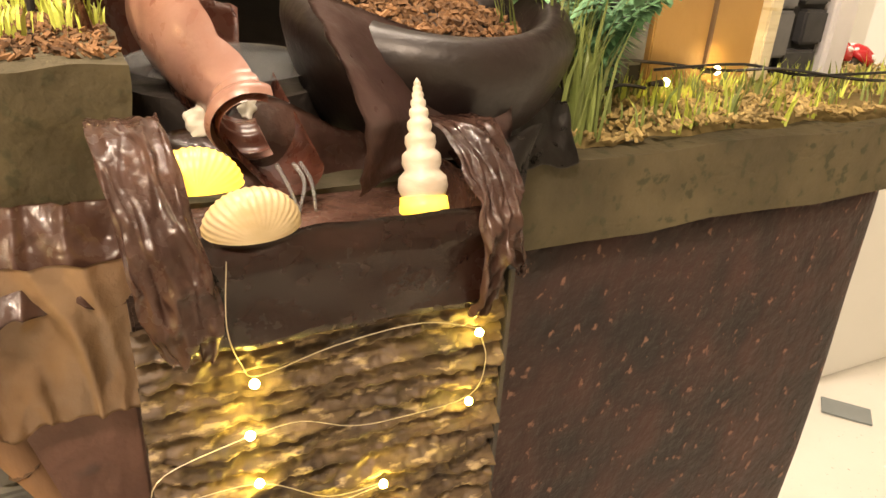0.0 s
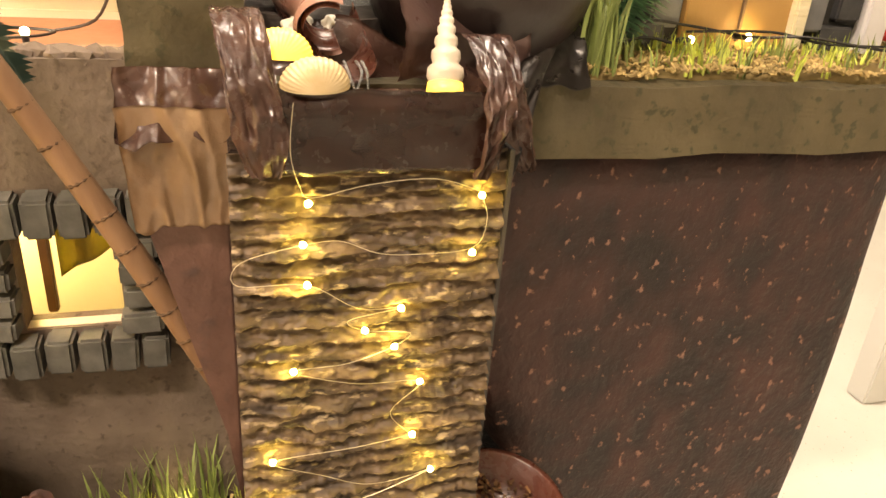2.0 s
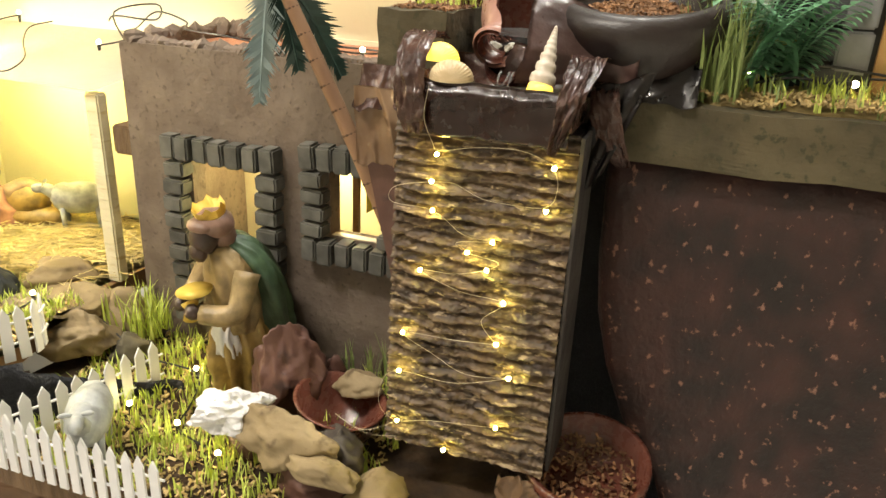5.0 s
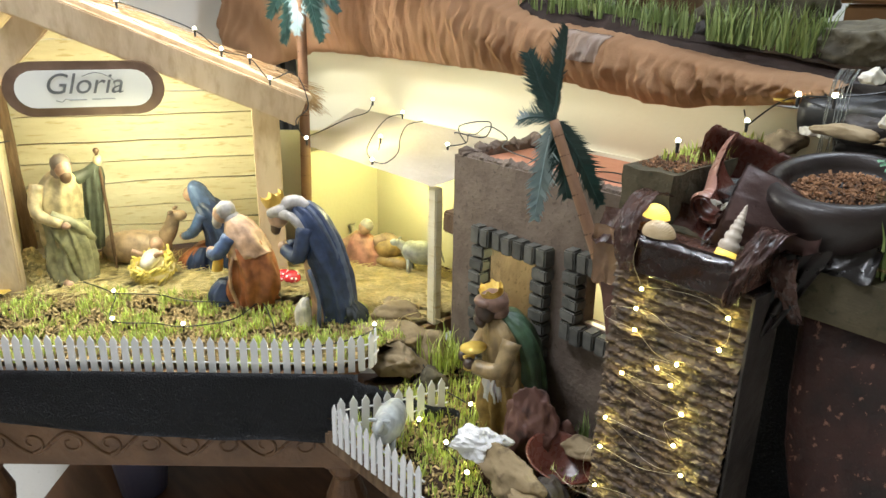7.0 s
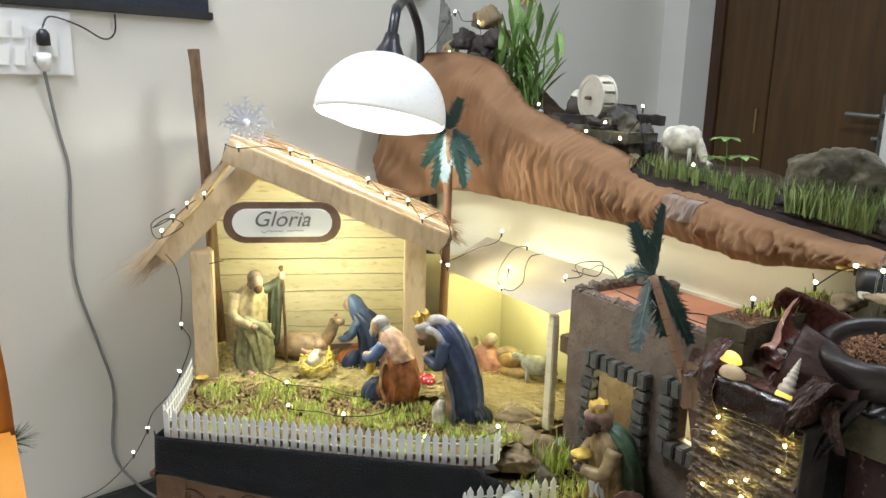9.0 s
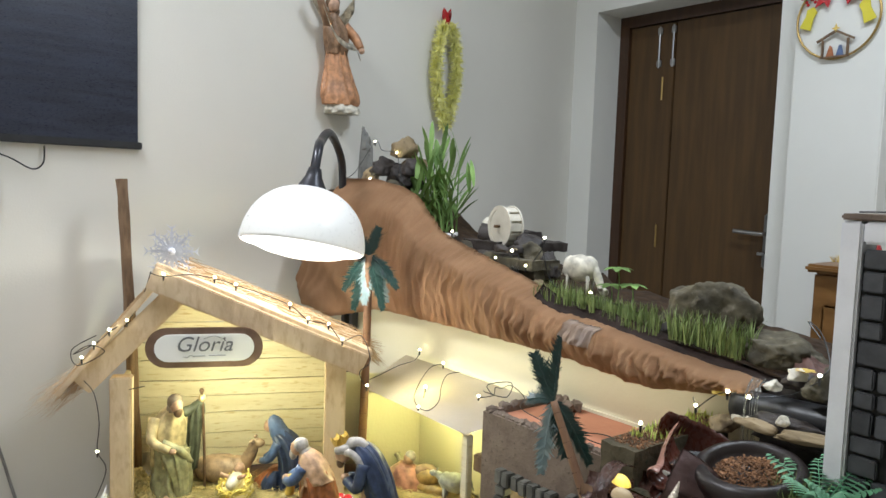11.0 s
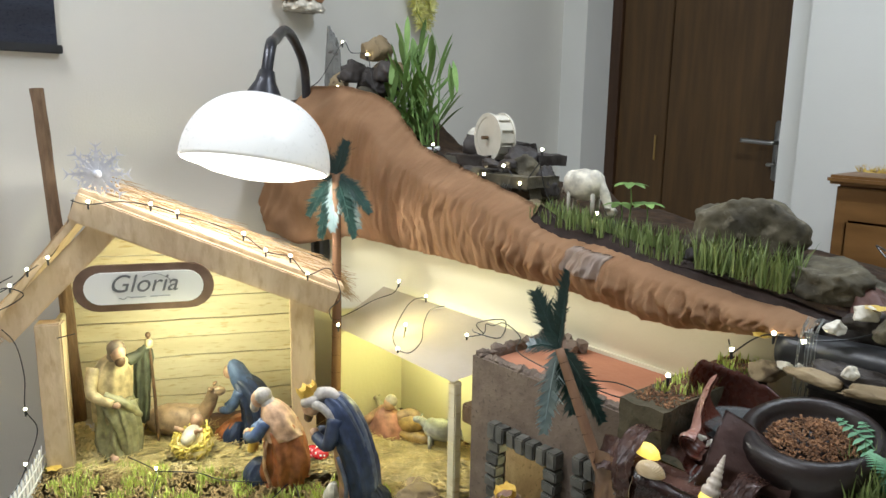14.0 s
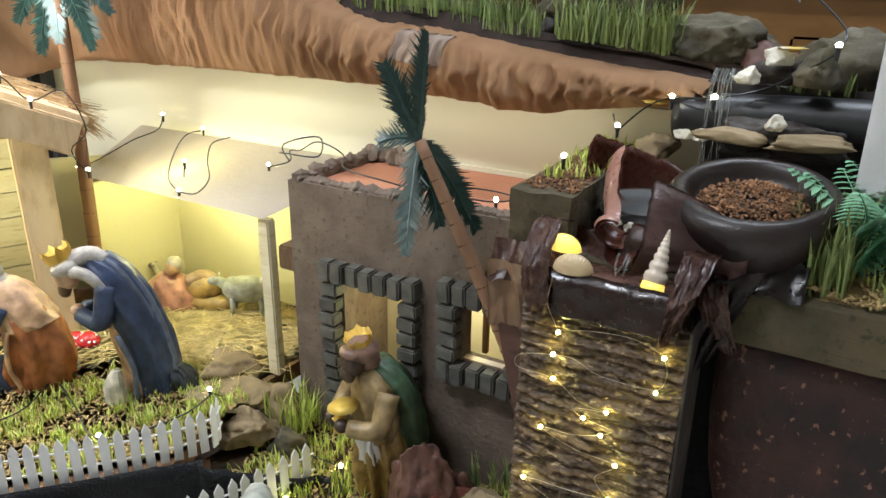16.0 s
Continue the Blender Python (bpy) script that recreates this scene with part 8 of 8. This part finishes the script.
light_string("string_lights", wires, [(0.347, 0.404, 0.776, 1, 0.1, 0), (0.417, 0.430, 0.775, 1, 0, 0), (0.27, 0.40, 0.78)], "thick black wire string of lit bulbs on the slab")
light_string("string_lights", [[(0.262, 0.47, CZ1 + 0.011), (0.285, 0.465, CZ1 + 0.012), (0.31, 0.47, CZ1 + 0.012), (0.36, 0.48, CZ1 + 0.012)], [(0.318, 0.467, CZ1 + 0.011), (0.317, 0.465, CZ1 + 0.03)]], [(0.317, 0.465, CZ1 + 0.036)], "black wire with one lit bulb on the castle roof")

# yellow silk flowers here and there
for k, (x, y, z) in enumerate(((0.050, 0.535, 0.872), (0.175, 0.545, 0.935), (-0.985, -0.105, TZ + 0.012), (0.29, 0.41, 0.80))):
    th = thing("silk_flower", "small yellow silk flower", "flower", (x, y, z), group="silk flowers")
    for j in range(6):
        bm = bmesh.new()
        leaf(bm, (x, y, z), (math.cos(j * 1.05), math.sin(j * 1.05), 0.5), 0.018, 0.007, 0.2)
        part("petal", bm, "gold", th)

# ---- on the side wall ----
def wall_box(name, s, z, w, h, d, mat, parent, label="", bevel=0.002, off=0.0):
    return part(name, box((w, d, h), wall_pose(s, z, off + d / 2 + 0.001), bevel), mat, parent, label)


blind = thing("roller_screen", "dark pull-down screen hanging on the wall", "screen", on_wall(-0.15, 1.26))
wall_box("screen_cloth", -0.32, 1.80, 1.33, 1.05, 0.008, "screen", blind)
wall_box("bottom_bar", -0.32, 1.268, 1.345, 0.018, 0.016, "black", blind)
sw = thing("switch_board", "white switch board with a socket and plug", "switch", on_wall(-0.03, 1.12))
wall_box("plate", -0.055, 1.185, 0.155, 0.135, 0.010, "white", sw)
for k in range(2):
    for j in range(2):
        wall_box("rocker", -0.115 + 0.030 * k, 1.155 + 0.055 * j, 0.022, 0.040, 0.005, "paper", sw, off=0.011)
wall_box("socket", -0.035, 1.185, 0.055, 0.06, 0.006, "paper", sw, off=0.011)
pl = wall_pose(-0.04, 1.195, 0.03)
cord = thing("black_plug", "black plug with a thin cable in the upper socket", "plug", on_wall(-0.04, 1.19))
part("plug_body", lathe([(0, -0.018), (0.014, -0.016), (0.013, 0.008), (0.006, 0.018), (0, 0.018)], 14, pl), "black", cord, smooth=True)
part("cable", tube([on_wall(-0.04, 1.215, 0.03), on_wall(-0.02, 1.24, 0.02), on_wall(0.04, 1.225, 0.012), on_wall(0.09, 1.20, 0.01), on_wall(0.115, 1.215, 0.01), on_wall(0.118, 1.255, 0.01)], 0.002, 6), "black", cord)
gc = thing("extension_cable", "white plug with a long grey cord hanging down the wall", "cable", on_wall(-0.04, 1.13))
part("plug_body", lathe([(0, -0.02), (0.008, -0.02), (0.015, 0.0), (0.014, 0.018), (0, 0.02)], 14, wall_pose(-0.042, 1.145, 0.03)), "paper", gc, smooth=True)
part("cable", tube([on_wall(-0.042, 1.13, 0.02), on_wall(-0.02, 1.0, 0.006), on_wall(-0.005, 0.911, 0.005), on_wall(-0.012, 0.78, 0.005), on_wall(-0.010, 0.648, 0.005), on_wall(0.03, 0.48, 0.005), on_wall(0.053, 0.361, 0.006), on_wall(0.042, 0.197, 0.006), on_wall(0.088, 0.10, 0.02), on_wall(0.13, 0.05, 0.03)], 0.0035, 7), "grey_cord", gc)

# the winged figure on the wall: one plain mesh
a_s = 0.955
AW = wall_pose(a_s + 0.03, 1.435, 0.035) @ pose(0, 0, 0, 0, 0, -90)
def feathered(side):
    """One raised wing, its outer edge in steps."""
    def fn(u, v):
        y = (0.012 if side > 0 else -0.004) + side * 0.078 * u
        return (-0.014 - 0.010 * u, y, 0.235 + 0.095 * u + (0.070 - 0.030 * u) * (v - 0.5) + 0.006 * math.sin(v * 22) * u)
    return sheet(12, 18, fn, 0.005)


sash_line = smooth_line([(0.040, 0.118, 0.325), (0.044, 0.088, 0.262), (0.048, 0.056, 0.205), (0.052, 0.015, 0.180), (0.046, -0.030, 0.178), (0.042, -0.050, 0.150)], 8)


def sash(u, v):
    k = u * (len(sash_line) - 1)
    i = min(int(k), len(sash_line) - 2)
    p = sash_line[i].lerp(sash_line[i + 1], k - i)
    return p + Vector((0.002 * math.sin(9 * u + 4 * v), 0.010 * (v - 0.5), 0.020 * (v - 0.5)))


C("angel_robe", (0.50, 0.25, 0.125))
C("angel_bodice", (0.27, 0.16, 0.09))
figure("angel_figurine", "painted winged angel figurine in a brown robe hung on the wall", "figurine", [
    (robe([(0.002, -0.010, 0.0, 0.040, 0.064), (0.002, -0.012, 0.030, 0.043, 0.070), (0.000, -0.006, 0.075, 0.036, 0.056), (0.000, 0.004, 0.125, 0.030, 0.043), (0.000, 0.010, 0.170, 0.026, 0.034)], 0.13, 3, 9), "angel_robe"),
    (robe([(0.000, 0.010, 0.155, 0.029, 0.038), (0.002, 0.014, 0.195, 0.031, 0.044), (0.004, 0.020, 0.235, 0.028, 0.044), (0.006, 0.026, 0.262, 0.018, 0.026), (0.008, 0.032, 0.280, 0.010, 0.012)], 0.10, 1), "angel_bodice"),
    (orb(0.016, 0.038, 0.302, 0.0205, 0.95, 0.88, 1.12), "skin"), (orb(0.006, 0.034, 0.311, 0.0230, 1.0, 1.0, 0.98), "hair_brown"), (orb(0.000, 0.022, 0.288, 0.0170, 0.9, 1.1, 1.3), "hair_brown"),
    (feathered(-1), "fur_cream"), (feathered(1), "fur_cream"),
    (limb([(0.008, 0.050, 0.246), (0.026, 0.080, 0.262), (0.036, 0.108, 0.306)], 0.017, 0.010), "angel_bodice"), (orb(0.038, 0.114, 0.316, 0.010), "skin"),
    (limb([(0.008, -0.014, 0.246), (0.022, -0.046, 0.216), (0.040, -0.056, 0.182)], 0.018, 0.012), "angel_robe"), (orb(0.044, -0.056, 0.174, 0.010), "skin"),
    (sheet(40, 4, sash, 0.002), "fur_white"),
    (robe([(0, -0.016, -0.026, 0.046, 0.056), (0, -0.016, -0.012, 0.050, 0.062), (0, -0.014, 0.002, 0.040, 0.052)], 0.12, 5), "fur_white"),
], AW @ Matrix.Diagonal((1, -1, 1, 1)))
# the hanging garland of yellow tinsel
gl = thing("yellow_garland", "looped yellow tinsel garland with a red tip", "garland", on_wall(1.50, 1.80))
r = random.Random(17)
for s in (-1, 1):
    bm = bmesh.new()
    for k in range(1800):
        t = r.random()
        c = on_wall(1.50 + s * 0.055 * math.sin(math.pi * min(1, 0.12 + 0.85 * t)), 1.775 - 0.36 * t, 0.035)
        v = Vector((r.gauss(0, 1), r.gauss(0, 1), r.gauss(0, 1))).normalized() * r.uniform(0.02, 0.036)
        w = v.orthogonal().normalized() * 0.0024
        bm.faces.new([bm.verts.new(q) for q in (c - w, c + w, c + v + w * 0.4, c + v - w * 0.4)])
    part("tinsel_strand", bm, "tinsel", gl)
bm = bmesh.new()
for k in range(7):
    leaf(bm, on_wall(1.50, 1.775, 0.03), (r.gauss(0, 0.25), r.gauss(0, 0.25), 1), 0.07, 0.014, 0.05)
part("red_tip", bm, "red", gl, "red foil tip")

# ---- by the door ----
WX, WZ, WY = -0.468, 1.785, DY - 0.075
wr = thing("door_wreath", "gold hoop wreath with a red bow and a small cut-out stable", "wreath", (WX, WY, WZ))
m = pose(WX, WY - 0.006, WZ, 90)
hoop = [(WX + 0.132 * math.cos(2 * math.pi * k / 40), WY - 0.006, WZ + 0.132 * math.sin(2 * math.pi * k / 40)) for k in range(41)]
part("hoop", tube(hoop, 0.004, 8, steps=1), "brass", wr, "thin gold hoop")
for s in (-1, 1):
    part("bow_tail", prism([(s * 0.005, 0.0), (s * 0.045, -0.01), (s * 0.075, -0.085), (s * 0.045, -0.07), (s * 0.03, -0.09)][::s], 0.004, pose(WX, WY - 0.014, WZ + 0.125), bevel=0.0008), "red", wr, "dark red bow tail")
    part("bow_loop", ball(1.0, pose(WX + s * 0.035, WY - 0.016, WZ + 0.130, 0, s * 15, 0) @ Matrix.Diagonal((0.038, 0.010, 0.022, 1))), "red", wr, "dark red bow loop", True)
    bm = bmesh.new()
    for k in range(30):
        ball(0.006, (WX + s * (0.085 + r.gauss(0, 0.016)), WY - 0.014 + r.gauss(0, 0.004), WZ + 0.095 + r.gauss(0, 0.018)), bm, 1)
    part("berry_cluster", bm, "red", wr, "cluster of dark red berries")
    bm = bmesh.new()
    for k in range(16):
        leaf(bm, (WX + s * (0.085 + r.gauss(0, 0.012)), WY - 0.012, WZ + 0.10 + r.gauss(0, 0.015)), (r.gauss(0, 1), -0.4, r.gauss(0, 1)), 0.03, 0.006, 0.1)
    part("sprig", bm, "leaf", wr)
    part("yellow_cutout", prism([(-0.02, -0.04), (0.02, -0.04), (0.014, 0.0), (0.018, 0.022), (0.0, 0.036), (-0.018, 0.022), (-0.014, 0.0)], 0.004, pose(WX + s * 0.090, WY - 0.012, WZ + 0.012, 0, s * -20, 0), bevel=0.0008), "yellow_card", wr, "yellow card cut-out")
bm = box((0.006, 0.008, 0.055), (WX - 0.040, WY - 0.010, WZ - 0.098))
box((0.006, 0.008, 0.055), (WX + 0.040, WY - 0.010, WZ - 0.098), bm=bm)
box((0.092, 0.008, 0.006), (WX, WY - 0.010, WZ - 0.127), bm=bm)
box((0.068, 0.008, 0.007), pose(WX - 0.029, WY - 0.010, WZ - 0.058, 0, -28, 0), bm=bm)
box((0.068, 0.008, 0.007), pose(WX + 0.029, WY - 0.010, WZ - 0.058, 0, 28, 0), bm=bm)
part("stable_cutout", bm, "bark", wr, "dark brown cut-out stable")
bm = prism([(-0.028, 0), (-0.004, 0), (-0.010, 0.03), (-0.018, 0.036)], 0.004, pose(WX, WY - 0.010, WZ - 0.124))
part("brown_shape", bm, "robe_rust", wr)
part("blue_shape", prism([(0.004, 0), (0.028, 0), (0.020, 0.034), (0.012, 0.034)], 0.004, pose(WX, WY - 0.010, WZ - 0.124)), "robe_blue", wr)
part("gold_star", prism([(0, 0.016), (0.004, 0.004), (0.014, 0), (0.004, -0.004), (0, -0.014), (-0.004, -0.004), (-0.014, 0), (-0.004, 0.004)], 0.003, pose(WX, WY - 0.014, WZ - 0.035)), "gold", wr)

cal = thing("wall_calendar", "paper wall calendar with a pink patterned border", "calendar", (-0.17, DY, 1.68))
part("sheet", box((0.34, 0.004, 0.46), (-0.170, DY - 0.004, 1.90), 0.001), "paper", cal)
for x, z, w, h in ((-0.170, 1.686, 0.33, 0.022), (-0.328, 1.90, 0.018, 0.40), (-0.012, 1.90, 0.018, 0.40)):
    part("border", box((w, 0.002, h), (x, DY - 0.0072, z)), "pink_print", cal, "pale pink printed border")
for k, wd in enumerate(("SUN", "MON", "TUE", "WED", "THU", "FRI", "SAT")):
    lettering(wd, 0.018, pose(-0.205, DY - 0.0068, 1.905 - 0.027 * k, 90), "ink", cal, "weekday")
part("ruled_frame", box((0.002, 0.002, 0.22), (-0.232, DY - 0.0072, 1.83)), "pale_ink", cal)

cb = thing("side_cabinet", "varnished brown wooden cabinet against the far wall", "cabinet", (0.0, 1.9, 0))
part("body", box((0.75, 0.33, 0.965), (0.01, 1.915, 0.4825), 0.006), "cabinet", cb)
part("top", box((0.79, 0.36, 0.025), (0.01, 1.905, 0.979), 0.008), "cabinet", cb)
part("panel", box((0.30, 0.012, 0.80), (-0.18, 1.745, 0.47), 0.006), "cabinet", cb)
part("panel", box((0.30, 0.012, 0.80), (0.20, 1.745, 0.47), 0.006), "cabinet", cb)
gt = thing("gold_tinsel", "gold tinsel lying along the cabinet top", "tinsel", (-0.1, 1.85, 0.992))
bm = bmesh.new()
for k in range(500):
    c = Vector((-0.33 + 0.6 * r.random(), 1.80 + r.gauss(0, 0.01), 1.0))
    v = Vector((r.gauss(0, 1), r.gauss(0, 1), abs(r.gauss(0, 1)))).normalized() * 0.022
    w = v.orthogonal().normalized() * 0.0012
    bm.faces.new([bm.verts.new(q) for q in (c - w, c + w, c + v + w * 0.4, c + v - w * 0.4)])
part("tinsel_strand", bm, "gold", gt)
cone = thing("red_felt_hat", "small red felt cone ornament with white trim on the cabinet", "ornament", (-0.22, 1.80, 0.992))
part("cone", lathe([(0.0, 0.11), (0.012, 0.08), (0.035, 0.01), (0.0, 0.01)], 18, (-0.22, 1.80, 0.992)), "red", cone, smooth=True)
part("trim", lathe([(0.030, 0.0), (0.040, 0.003), (0.040, 0.016), (0.032, 0.02), (0.0, 0.02)], 18, (-0.22, 1.80, 0.992)), "white", cone, smooth=True)

# ---- at the room's edges ----
ch = thing("orange_chair", "orange moulded plastic chair by the wall", "chair", (-0.95, -0.56, 0))
bm = sheet(14, 20, lambda u, v: (-1.00 + 0.10 * math.sin(u * 3.14) * 0.3, -0.86 + 0.39 * u - 0.03 * v * v * u, 0.42 + 0.36 * v), 0.012)
part("backrest", bm, "orange", ch, smooth=True)
part("seat", box((0.40, 0.40, 0.02), (-0.80, -0.67, 0.42), 0.008), "orange", ch)
for x in (-0.96, -0.63):
    for y in (-0.85, -0.50):
        part("leg", tube([(x, y, 0.0), (x * 1.0, y, 0.41)], 0.012, 8), "steel", ch)
fir = thing("fir_branch", "dark green artificial fir branch at the wall", "branch", (-1.18, -0.60, 0.32))
part("stem", tube([(-1.20, -0.66, 0.10), (-1.19, -0.62, 0.26), (-1.10, -0.49, 0.36)], (0.006, 0.002), 6), "bark", fir)
bm = bmesh.new()
for k in range(700):
    t = r.random()
    c = Vector((-1.19, -0.62, 0.26)).lerp(Vector((-1.08, -0.47, 0.37)), t)
    v = (Vector((r.gauss(0, 1), r.gauss(0, 1), r.gauss(0, 1))).normalized() + Vector((0.5, 0.6, 0.3))) * 0.035
    w = v.orthogonal().normalized() * 0.0010
    bm.faces.new([bm.verts.new(q) for q in (c - w, c + w, c + v + w * 0.3, c + v - w * 0.3)])
tagged(part("needle_tuft", bm, "fir", fir), kind="stuff")
part("base", lathe([(0, 0), (0.09, 0), (0.07, 0.1), (0, 0.1)], 18, (-1.19, -0.70, 0.0)), "gold", fir)
solo("white_partition", box((1.15, 0.05, 1.0), (1.80, 0.86, 0.5), 0.004), "wall_white", "plain white partition board behind the planter", "partition", kind="structure")
solo("grey_card", box((0.09, 0.055, 0.004), pose(1.285, 0.735, 0.003, 0, 0, -50), 0.001), "grey_card", "grey card lying on the terrazzo floor", "card")
